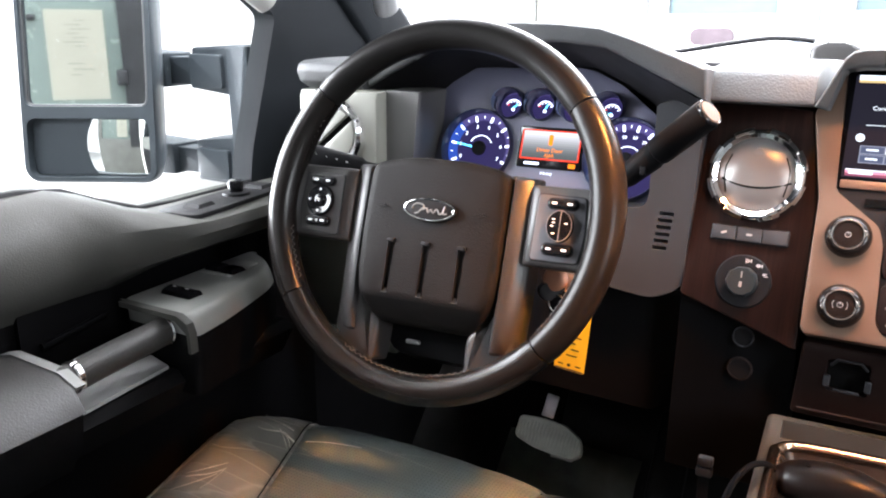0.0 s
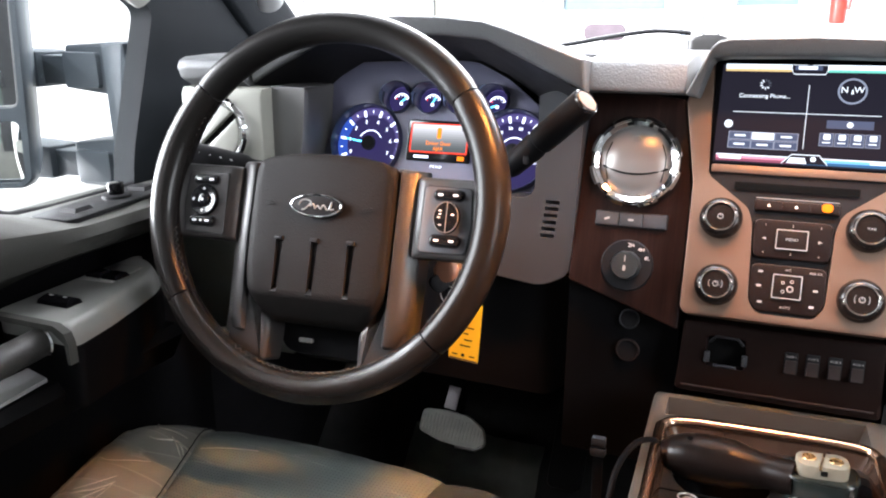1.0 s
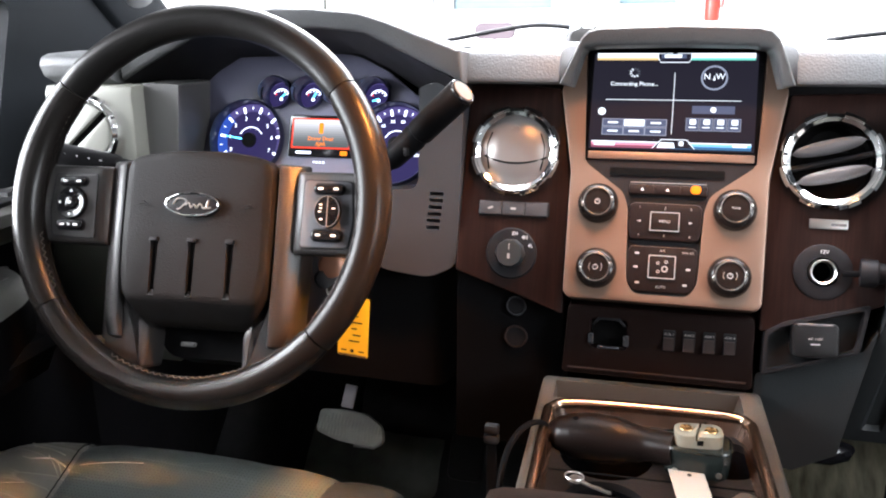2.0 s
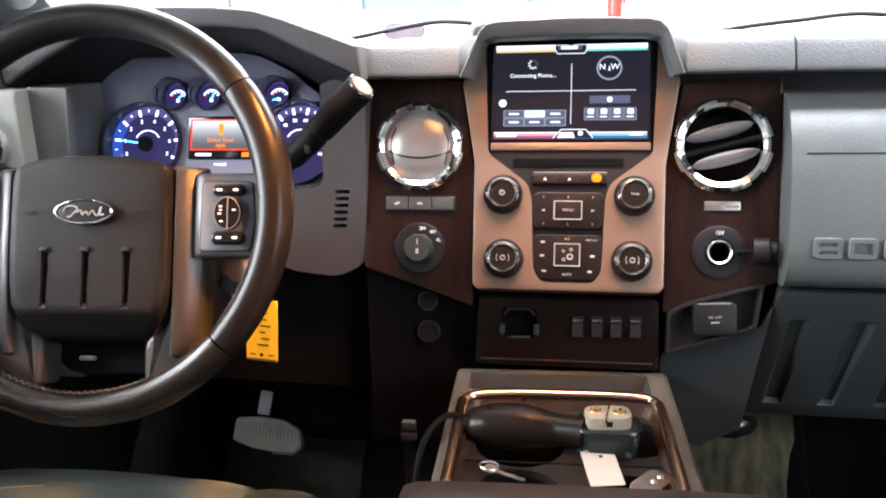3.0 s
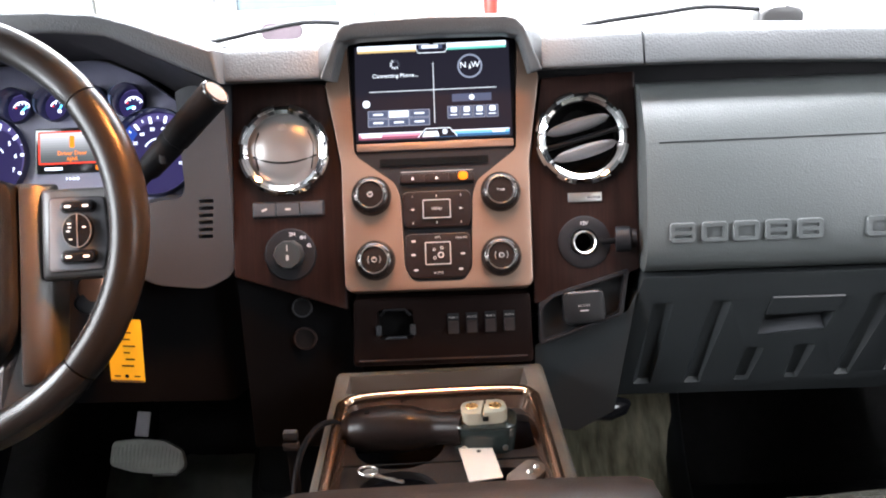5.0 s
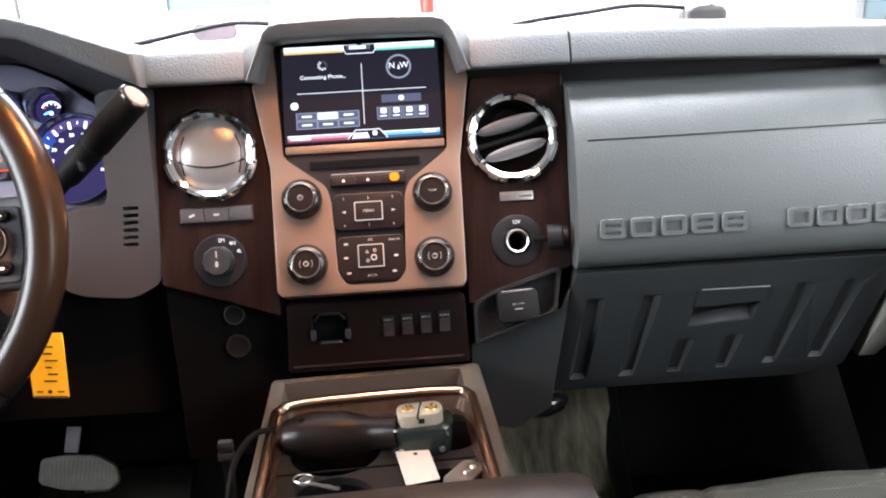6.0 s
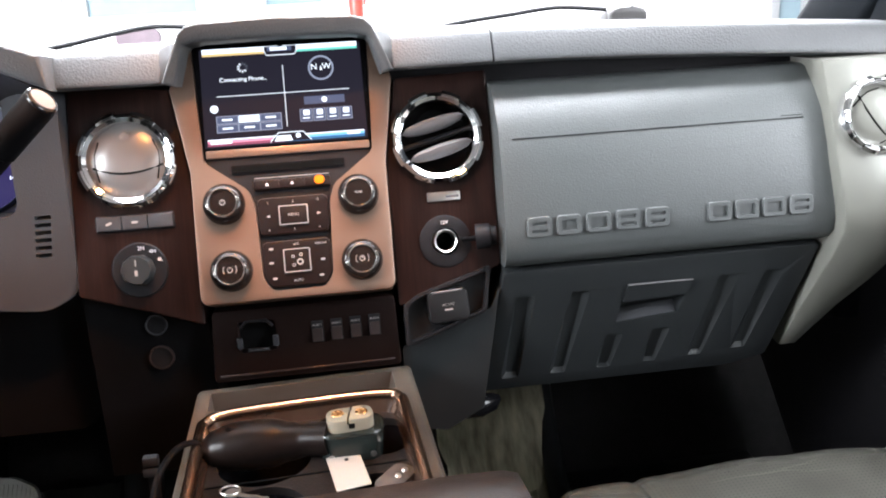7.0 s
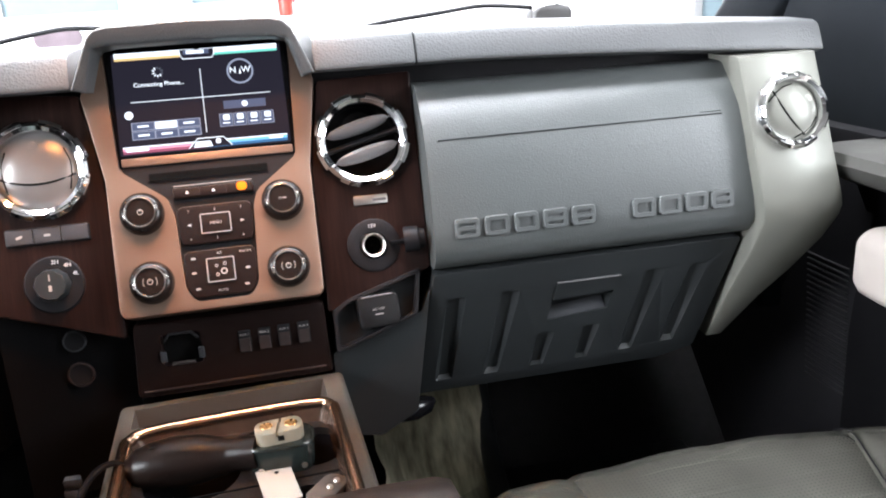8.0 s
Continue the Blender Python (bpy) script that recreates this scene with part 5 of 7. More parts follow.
        part("mark", prism(rounded(0.0030, 0.0030, 0.0012, 2), 0, 0.0003), MARK, pad4, at=off(0, 0, 0.0056))
    else:
        pad2 = part("control_pad", lathe([(0.0145, 0), (0.0145, 0.003), (0.0128, 0.0054), (0.001, 0.0062)], 36), GLOSS, ins, "round rocker button", off(cx, -0.0052, -0.0032) @ Matrix.Diagonal((0.90, 1.08, 1, 1)))
        part("rocker_rim", tube([(0.0135 * math.cos(2 * math.pi * i / 32), 0.0135 * math.sin(2 * math.pi * i / 32), 0.0048) for i in range(32)], 0.0005, 6, True), DASH, pad2)
        part("rocker_line", box(0.0008, 0.026, 0.0012), DASH, pad2, at=off(0.0010, 0, 0.0058))
        for d, yy in ((-0.0065, 0.0055), (-0.0075, -0.0005), (0.0075, 0.0025), (-0.0055, -0.0070), (-0.0060, 0.0025)):
            part("mark", prism(rounded(0.0034, 0.0011, 0.0004, 2), 0, 0.0003), MARK, pad2, at=off(d, yy, 0.0056))
# airbag pad: flat face, rolled edges and a chin that falls away below
PADM = mat("soft_black_pad", (0.0085, 0.0078, 0.0074), 0.48, 0, 0.08, 8, 0.35, 700, spec=0.09)


def pad_ring(ins, bottom, half, w):
    q = soften([(-0.0775 + ins, 0.036), (-0.0785 + ins, -0.020), (-0.0775 + ins, bottom + 0.028), (-half, bottom), (half, bottom), (0.0775 - ins, bottom + 0.028), (0.0785 - ins, -0.020), (0.0775 - ins, 0.036), (0.066, 0.0445 - ins), (0.030, 0.0500 - ins), (-0.030, 0.0500 - ins), (-0.066, 0.0445 - ins)], 0.011)
    return [(x, y, w + 0.004 * (0.5 - abs(x) / 0.08)) for x, y in q]


pad = part("airbag_cover", loft([pad_ring(0.0, -0.1245, 0.052, -0.050), pad_ring(0.0, -0.1235, 0.052, -0.024), pad_ring(0.0, -0.1150, 0.060, -0.013), pad_ring(0.0002, -0.1030, 0.069, -0.0060), pad_ring(0.0016, -0.0985, 0.0705, -0.0022), pad_ring(0.0045, -0.0950, 0.069, -0.0006), pad_ring(0.010, -0.090, 0.065, 0.0)]), PADM, wheel, "soft black cover with three pressed slots")
carve(pad, *[loft([[(x + 0.0034 * a, y, z) for a, y in ((-1.1, -0.0395), (1.1, -0.0395), (0.85, -0.0925), (-0.85, -0.0925))] for z in (-0.0065, 0.02)]) for x in (-0.0400, -0.0003, 0.0394)])
for x in (-0.0400, -0.0003, 0.0394):
    part("slot_floor", prism([(x - 0.0034, -0.0928), (x + 0.0034, -0.0928), (x + 0.0040, -0.0392), (x - 0.0040, -0.0392)], -0.0085, -0.0056), PADM, pad)
    # Black shelf stands in for the shadow at the slot's top.
    part("slot_shelf", prism([(x - 0.0046, -0.0400), (x + 0.0046, -0.0400), (x + 0.0042, -0.0360), (x - 0.0042, -0.0360)], -0.003, 0.0014, 0.0006), BLACK, pad, "slot's upper shelf, its shadow in the black")
    part("slot_tip", loft([[(x + a, -0.0925, z) for a, z in ((-0.0033, -0.0060), (0.0033, -0.0060), (0.0033, 0.0002), (-0.0033, 0.0002))], [(x + a, -0.0868, z) for a, z in ((-0.0033, -0.0062), (0.0033, -0.0062), (0.0033, -0.0056), (-0.0033, -0.0056))]]), SPOKE, pad, "pale slot end")
for sx in (-1, 1):
    part("moulded_mark", tube([(sx * 0.055 - 0.006, -0.0035, 0.0012), (sx * 0.055 + 0.002, -0.0020, 0.0012), (sx * 0.055 + 0.006, -0.0040, 0.0010), (sx * 0.055 - 0.003, -0.0055, 0.0012)], 0.0006, 5), BLACK, pad)
em = part("emblem", prism([(0.0290 * math.cos(2 * math.pi * i / 48), 0.0117 * math.sin(2 * math.pi * i / 48)) for i in range(48)], -0.002, 0.0030, 0.0010), BLACK, wheel, "dark oval badge with chrome rim", off(-0.0007, -0.0035, 0.0008))
part("emblem_rim", tube([(0.0276 * math.cos(2 * math.pi * i / 48), 0.0105 * math.sin(2 * math.pi * i / 48), 0.0030) for i in range(48)], 0.0010, 8, True), CHROME, em, "bright chrome rim")
part("emblem_line", tube(smooth_path([(-0.0195, -0.0005, 0.0032), (-0.0165, 0.0042, 0.0032), (-0.0105, 0.0052, 0.0032), (-0.0060, 0.0030, 0.0032), (-0.0090, -0.0010, 0.0032), (-0.0125, -0.0045, 0.0032), (-0.0155, -0.0050, 0.0032)], 5), 0.0009, 6), SATIN, em, "plain pale flourish")
part("emblem_line", tube(smooth_path([(-0.0070, -0.0010, 0.0032), (-0.0030, 0.0012, 0.0032), (-0.0010, -0.0030, 0.0032), (0.0020, 0.0000, 0.0032), (0.0050, -0.0032, 0.0032), (0.0085, 0.0008, 0.0032), (0.0120, -0.0035, 0.0032), (0.0150, -0.0020, 0.0032), (0.0170, 0.0045, 0.0032), (0.0160, -0.0030, 0.0032), (0.0200, -0.0025, 0.0032)], 5), 0.0009, 6), SATIN, em, "plain pale flourish")
part("hub_back", lathe([(0.062, -0.075), (0.060, -0.050), (0.05, -0.040)], 32), BLACK, wheel, at=off(0, -0.042, 0))
part("spoke_cap", loft([[(-0.1030, -0.1360, w), (-0.0955, -0.1400, w), (-0.0985, -0.1485, w), (-0.1065, -0.1450, w)] for w in (-0.030, -0.0125)]), STEEL, wheel, "bright spoke tip")
part("spoke_cap", loft([[(0.1000, -0.1330, w), (0.0870, -0.1400, w), (0.0800, -0.1490, w), (0.0960, -0.1430, w)] for w in (-0.030, -0.0140)]), SPOKE, wheel)

# ---------------------------------------------------------------- column, stalks, key
col = thing("steering_column", SWM, "black steering column shroud", "steering column")
rings = []
for z, w, h, y in ((-0.056, 0.056, 0.070, -0.085), (-0.10, 0.062, 0.078, -0.085), (-0.16, 0.064, 0.078, -0.075), (-0.27, 0.066, 0.068, -0.060)):
    rings.append([(x, yy + y, z) for x, yy in rounded(2 * w, 2 * h, 0.022)])
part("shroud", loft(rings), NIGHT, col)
part("tilt_lever_end", prism(rounded(0.016, 0.0045, 0.0015), 0, 0.004, 0.001), SATIN, col, "worn pale lever edge", off(-0.024, -0.141, -0.0555))
# Copper tint stands in for orange lamp light on the lock.
LOCKM = mat("lock_metal_orange_lit", (0.13, 0.055, 0.03), 0.35, 0.5)
iw = Matrix.Translation((-0.331, 0.722, 0.740))
key = thing("ignition_key", iw, "ignition key with a black head in the lock", "key")
part("lock_collar", lathe([(0.017, 0), (0.016, 0.008), (0.012, 0.010), (0.004, 0.010)], 28), WARM_SATIN, key, at=pose(0.006, 0.03, 0.004, 75, 0, 28))
part("key_head", prism(rounded(0.020, 0.030, 0.008), -0.004, 0.004, 0.002), BLACK, key, at=pose(-0.006, 0.0, 0, 70, 55, 20))
part("key_ring", tube([(0.009 * math.cos(a), 0, -0.016 + 0.010 * math.sin(a)) for a in [2 * math.pi * i / 20 for i in range(20)]], 0.0008, 6, True), STEEL, key, "steel split ring")
part("lock_face", lathe([(0.0135, 0), (0.0130, 0.004), (0.009, 0.0055), (0.001, 0.0050)], 24), LOCKM, key, "lock face with orange lamp light in its colour", pose(-0.004, 0.004, 0.010, 75, 0, 28))
tag = thing("key_tag", pose(-0.3115, 0.722, 0.684, 90, 4, 0), "yellow card key tag with dark writing bars", "tag")
card = prism(soften([(-0.0175, -0.034), (0.0165, -0.034), (0.0175, 0.034), (-0.012, 0.034), (-0.0175, 0.026)], 0.002), -0.0005, 0.0005)
part("card", card, YELLOW, tag)
for i in range(6):
    part("writing_bar", box(0.006 + 0.003 * ((i * 7) % 3), 0.0014, 0.0003), BLACK, tag, at=off(0.004 - 0.003 * (i % 2), 0.020 - 0.0072 * i, 0.0007))
part("hole", lathe([(0.002, 0), (0.002, 0.0003), (0.0002, 0.0003)], 14), BLACK, tag, at=off(-0.001, -0.0275, 0.0005))
part("edge_line", box(0.032, 0.0018, 0.0003), WARM_SATIN, tag, at=off(-0.0005, -0.0328, 0.0006))
for s in (-1, 1):
    part("writing_bar", box(0.006, 0.0014, 0.0003), BLACK, tag, at=off(-0.0005 + 0.010 * s, -0.0275, 0.0006))
sh = thing("gear_lever", pose(0, 0, 0), "black column gear lever with a metal end cap", "gear lever")
b0, b1 = Vector((-0.345, 0.790, 0.800)), Vector((-0.196, 0.745, 0.930))
dv = (b1 - b0).normalized()
part("stem", tube([b0, b0 + dv * 0.09, b0 + dv * 0.10], [0.009, 0.009, 0.010]), NIGHT, sh)
part("grip", tube([b0 + dv * 0.085, b0 + dv * 0.092, b0 + dv * 0.130, b0 + dv * 0.132, b0 + dv * 0.136, b0 + dv * 0.138, b1 - dv * 0.002, b1], [0.0105, 0.0125, 0.0140, 0.0128, 0.0128, 0.0145, 0.0152, 0.0142], 10), NIGHT, sh)
part("end_cap", lathe([(0.0118, 0), (0.0118, 0.0022), (0.0110, 0.0030), (0.001, 0.0031)], 28), mat("dull_metal_cap", (0.050, 0.045, 0.039), 0.6, 0.0, spec=0.15), sh, "brushed metal end cap", Matrix.Translation(b1) @ dv.to_track_quat("Z", "Y").to_matrix().to_4x4())
part("cap_ring", lathe([(0.0142, -0.001), (0.0140, 0.0016), (0.0131, 0.0024), (0.0121, 0.0016), (0.0119, -0.001)], 28, False), GLOSS, sh, "glossy black collar round the cap", Matrix.Translation(b1) @ dv.to_track_quat("Z", "Y").to_matrix().to_4x4())
part("button", box(0.006, 0.003, 0.010, 0.001, 2), BLACK, sh, at=Matrix.Translation(b0 + dv * 0.115 + Vector((0.004, -0.0125, -0.004))))
st = thing("indicator_stalk", pose(0, 0, 0), "black multi-function stalk with pale symbols", "stalk")
a0, a1 = Vector((-0.540, 0.735, 0.838)), Vector((-0.652, 0.705, 0.862))
dw = (a1 - a0).normalized()
part("lever", tube([a0, a0 + dw * 0.04, a0 + dw * 0.045, a1 - dw * 0.003, a1], [0.010, 0.010, 0.013, 0.0145, 0.012], 16), BLACK, st)
for i in range(4):
    part("mark", box(0.004, 0.0008, 0.0016), MARK, st, at=Matrix.Translation(a0 + dw * (0.055 + 0.013 * i) + Vector((0, -0.0118, 0.0068))))

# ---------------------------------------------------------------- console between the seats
NEAR = Matrix.Translation((0.00248, 0.0, 0.08)) @ Matrix.Scale(0.92, 4)   # shrinks the console to 0.92 about the camera's place at 4.5 s

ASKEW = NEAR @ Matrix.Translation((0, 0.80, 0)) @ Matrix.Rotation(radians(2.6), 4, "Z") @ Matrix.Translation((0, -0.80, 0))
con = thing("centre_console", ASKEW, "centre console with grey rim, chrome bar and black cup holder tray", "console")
RIM = mat("grey_console_rim", (0.046, 0.042, 0.036), 0.45, 0, 0.08, 8, 0.25, 700, spec=0.25)
# Paler than the rim: light on the trough's walls is in this colour.
TROUGH = mat("trough_wall_lit_tone", (0.145, 0.152, 0.138), 0.5, 0, 0.1, 9, 0.2, 700)
TRAYM = mat("black_brown_tray", (0.0085, 0.0075, 0.0072), 0.46, 0, 0.2, 12, 0.3, 500, spec=0.12)
body = part("body", box(0.252, 0.50, 0.475, 0.007, 3, (-0.004, 0.640, 0.3385)), RIM, con)
wells = ((0.070, 0.748, 0.037), (-0.048, 0.733, 0.047), (-0.047, 0.643, 0.040), (0.056, 0.640, 0.040))
carve(body,
      loft([[(-0.114, 0.830, 0.60), (0.103, 0.830, 0.60), (0.103, 0.8765, 0.60), (-0.114, 0.8765, 0.60)], [(-0.110, 0.830, 0.530), (0.086, 0.830, 0.530), (0.086, 0.8705, 0.530), (-0.110, 0.8705, 0.530)]]),
      loft([[(x, y, z) for x, y in rounded(0.209, 0.46, 0.022, 5, -0.0065, 0.582)] for z in (0.560, 0.61)]))
lining = part("trough_lining", loft([[(-0.1135, 0.8302, 0.5745), (0.1025, 0.8302, 0.5745), (0.1025, 0.8760, 0.5745), (-0.1135, 0.8760, 0.5745)], [(-0.1095, 0.8302, 0.532), (0.0855, 0.8302, 0.532), (0.0855, 0.8700, 0.532), (-0.1095, 0.8700, 0.532)]], False), TROUGH, con, "walls of the rear trough, light on them in the pale grey")
tray = part("tray", loft([[(x, y, z) for x, y in rounded(0.207, 0.455, 0.021, 5, -0.0065, 0.582)] for z in (0.5565, 0.5650)]), TRAYM, con, "black-brown ribbed cup holder tray")
carve(tray, *[moved(lathe([(r, 0.50), (r, 0.59)], 40), Matrix.Translation((x, y, 0))) for x, y, r in wells])
carve(body, *[moved(lathe([(r + 0.001, 0.50), (r + 0.001, 0.59)], 40), Matrix.Translation((x, y, 0))) for x, y, r in wells])
for x, y, r in wells:
    part("cup_well", moved(lathe([(r + 0.0009, 0.5645), (r - 0.003, 0.508), (0.001, 0.506)], 40, False), Matrix.Translation((x, y, 0))), GLOSS, con)
part("tray_seam", box(0.203, 0.0016, 0.0012, 0, 1, (-0.0065, 0.6945, 0.5655)), VOID, con)
for k in range(9):
    part("tray_rib", box(0.050, 0.0011, 0.0008, 0, 1, (0.022 + 0.004 * (k % 2), 0.775 + 0.0028 * k, 0.5653)), BLACK, con)
barp = smooth_path([(-0.1125, 0.36, 0.578), (-0.1135, 0.60, 0.578), (-0.1140, 0.775, 0.578), (-0.1110, 0.7985, 0.578), (-0.096, 0.8095, 0.579), (-0.05, 0.8125, 0.580), (0.04, 0.8130, 0.580), (0.086, 0.8105, 0.579), (0.0985, 0.7995, 0.578), (0.1010, 0.775, 0.578), (0.1015, 0.60, 0.578), (0.1015, 0.36, 0.578)], 5)
part("chrome_bar", tube(barp, 0.0066, 14), WARMCHROME, con, "rounded chrome bar, orange reflection in its colour")
# Inner wall is chrome as well; its brown stands in for reflections.
DARKCHROME = mat("chrome_wall_brown_reflection", (0.050, 0.034, 0.026), 0.16, 0.6, 0.3, 40, smudge=0.08)
part("tray_wall", loft([[(-0.0065 + (p.x + 0.0065) * 0.965, 0.60 + (p.y - 0.60) * 0.975, 0.577) for p in barp], [(-0.0065 + (p.x + 0.0065) * 0.90, 0.60 + (p.y - 0.60) * 0.940, 0.5645) for p in barp]], False, False), DARKCHROME, con, "chrome inner wall, brown reflection in its colour")

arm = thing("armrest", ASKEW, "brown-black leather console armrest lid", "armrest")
rings = []
for x, k in ((-0.150, 0.55), (-0.147, 0.8), (-0.135, 0.93), (-0.10, 0.99), (0.0, 1.0), (0.12, 0.99), (0.165, 0.93), (0.178, 0.8), (0.181, 0.55)):
    c = (0.35, 0.575)
    sec = [(0.10, 0.560), (0.10, 0.602), (0.20, 0.606), (0.45, 0.606), (0.57, 0.605), (0.605, 0.600), (0.618, 0.588), (0.620, 0.575), (0.61, 0.560)]
    rings.append([(x, c[0] + (y - c[0]) * (0.93 + 0.07 * k), c[1] + (z - c[1]) * k) for y, z in sec])
part("lid", loft(rings), ARMLID, arm)
part("base", box(0.25, 0.38, 0.36, 0.01, 2, (0.012, 0.38, 0.381)), BLACK, arm)

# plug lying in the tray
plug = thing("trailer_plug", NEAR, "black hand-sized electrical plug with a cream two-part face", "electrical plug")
axis = smooth_path([(-0.1040, 0.7460, 0.572), (-0.0980, 0.7460, 0.573), (-0.085, 0.7455, 0.574), (-0.060, 0.7440, 0.576), (-0.035, 0.7400, 0.578), (-0.012, 0.7330, 0.581), (0.004, 0.7270, 0.584), (0.022, 0.7210, 0.586)], 3)
rad = [(0.0, 0.013), (0.010, 0.0200), (0.024, 0.0235), (0.045, 0.0250), (0.068, 0.0240), (0.090, 0.0190), (0.105, 0.0160), (0.127, 0.0165)]


def handle_r(d):
    for (d0, r0), (d1, r1) in zip(rad, rad[1:]):
        if d <= d1:
            t = max(0.0, (d - d0) / (d1 - d0))
            t = t * t * (3 - 2 * t)
            return r0 + (r1 - r0) * t
    return rad[-1][1]


run, radii = 0.0, []
for a, b in zip(axis[:1] + axis, axis):
    run += (b - a).length
    radii.append(handle_r(run))
part("handle", tube(axis, radii, 24), PLUGM, plug, "smooth black handle")
part("screw_hole", moved(lathe([(0.0028, 0), (0.0028, 0.001), (0.0003, 0.001)], 14), Matrix.Translation((-0.078, 0.7385, 0.5985))), VOID, plug)
hx, hy = 0.0430, 0.7265
BRASS = mat("brass_contact", (0.45, 0.30, 0.14), 0.28, 1.0, 0.1, 60)
HEADM = mat("black_green_resin", (0.010, 0.0135, 0.0125), 0.22, 0, 0.15, 30, smudge=0.06, spec=0.35)
part("head", moved(loft([[(x, y, z) for x, y in rounded(w, d, 0.014, 6)] for w, d, z in ((0.052, 0.034, 0.552), (0.060, 0.037, 0.562), (0.064, 0.040, 0.582), (0.064, 0.040, 0.5925), (0.060, 0.036, 0.5955))]), Matrix.Translation((hx, hy, 0))), HEADM, plug, "glossy black square-shouldered head")
part("head_flange", moved(tube([(x, y, 0.5945) for x, y in rounded(0.0635, 0.0395, 0.014, 6)], 0.0016, 6, True), Matrix.Translation((hx, hy, 0))), HEADM, plug)
facep = part("socket_face", moved(prism(rounded(0.0460, 0.0275, 0.010, 4), 0.588, 0.6085, 0.0018), Matrix.Translation((hx, hy, 0)) @ pose(0, 0, 0, 0, 0, 6)), CREAM, plug, "cream two-part socket face")
carve(facep, moved(box(0.0024, 0.06, 0.012), Matrix.Translation((hx, hy, 0.6095)) @ pose(0, 0, 0, 0, 0, -8)))
part("face_notch", box(0.0062, 0.003, 0.0055, 0.0005, 1, (hx + 0.0015, hy - 0.0128, 0.6015)), VOID, plug)
for sx in (-1, 1):
    part("contact", moved(lathe([(0.0066, 0), (0.0062, 0.0008), (0.0046, 0.0008), (0.0044, 0.0002), (0.001, 0.0004)], 18), Matrix.Translation((hx + sx * 0.0118, hy + 0.001, 0.6084))), BRASS, plug, "brass-coloured contact screw")
    part("screw", lathe([(0.0030, 0), (0.0028, 0.0012), (0.0004, 0.0014)], 12), STEEL, plug, at=pose(hx + 0.0205 * sx, hy - 0.0192, 0.572, 90, 0, 0))
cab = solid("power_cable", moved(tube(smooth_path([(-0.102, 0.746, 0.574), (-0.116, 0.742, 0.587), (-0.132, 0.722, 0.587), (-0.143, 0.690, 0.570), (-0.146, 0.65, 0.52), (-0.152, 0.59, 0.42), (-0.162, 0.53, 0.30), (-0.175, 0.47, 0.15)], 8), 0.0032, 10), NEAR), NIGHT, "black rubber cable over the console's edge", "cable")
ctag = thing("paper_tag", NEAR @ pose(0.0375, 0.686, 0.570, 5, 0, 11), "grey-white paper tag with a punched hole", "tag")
part("card", prism(soften([(-0.0165, -0.028), (0.0165, -0.028), (0.0165, 0.026), (-0.0165, 0.026)], 0.0015), -0.0005, 0.0004), CARD, ctag)
part("hole", lathe([(0.0022, 0), (0.0022, 0.0003), (0.0002, 0.0003)], 14), BLACK, ctag, at=off(0.002, 0.016, 0.0004))
part("edge", box(0.033, 0.0012, 0.0008), BLACK, ctag, at=off(0, 0.0257, 0.0002))
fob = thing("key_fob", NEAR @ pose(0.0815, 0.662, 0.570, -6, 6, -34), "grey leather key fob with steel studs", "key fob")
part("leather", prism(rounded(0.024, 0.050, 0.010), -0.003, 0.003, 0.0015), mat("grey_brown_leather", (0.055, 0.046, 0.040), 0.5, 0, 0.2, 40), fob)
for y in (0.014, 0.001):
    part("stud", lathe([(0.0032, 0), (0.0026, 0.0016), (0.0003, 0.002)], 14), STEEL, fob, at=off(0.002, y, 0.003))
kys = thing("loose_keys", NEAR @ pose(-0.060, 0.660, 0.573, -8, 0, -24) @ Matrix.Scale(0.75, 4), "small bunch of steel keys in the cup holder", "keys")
part("key", prism(rounded(0.018, 0.020, 0.006), -0.001, 0.001), STEEL, kys, at=off(-0.012, 0.0, 0.002))
part("key_blade", prism([(0, -0.003), (0.040, -0.003), (0.043, 0), (0.040, 0.004), (0.033, 0.002), (0.025, 0.004), (0.015, 0.002), (0, 0.004)], -0.001, 0.001), STEEL, kys, at=off(-0.004, -0.002, 0.002))
part("split_ring", tube([(0.012 * math.cos(2 * math.pi * i / 24), 0.012 * math.sin(2 * math.pi * i / 24), 0.004) for i in range(24)], 0.0011, 6, True), STEEL, kys, at=off(-0.016, 0.002, 0))


# ---------------------------------------------------------------- seats
THREAD = mat("pale_seam_thread", (0.24, 0.23, 0.20), 0.6, 0, 0.2, 60)
CREASE = mat("worn_pale_leather", (0.34, 0.325, 0.275), 0.5, 0, 0.3, 60, 0.2, 420)


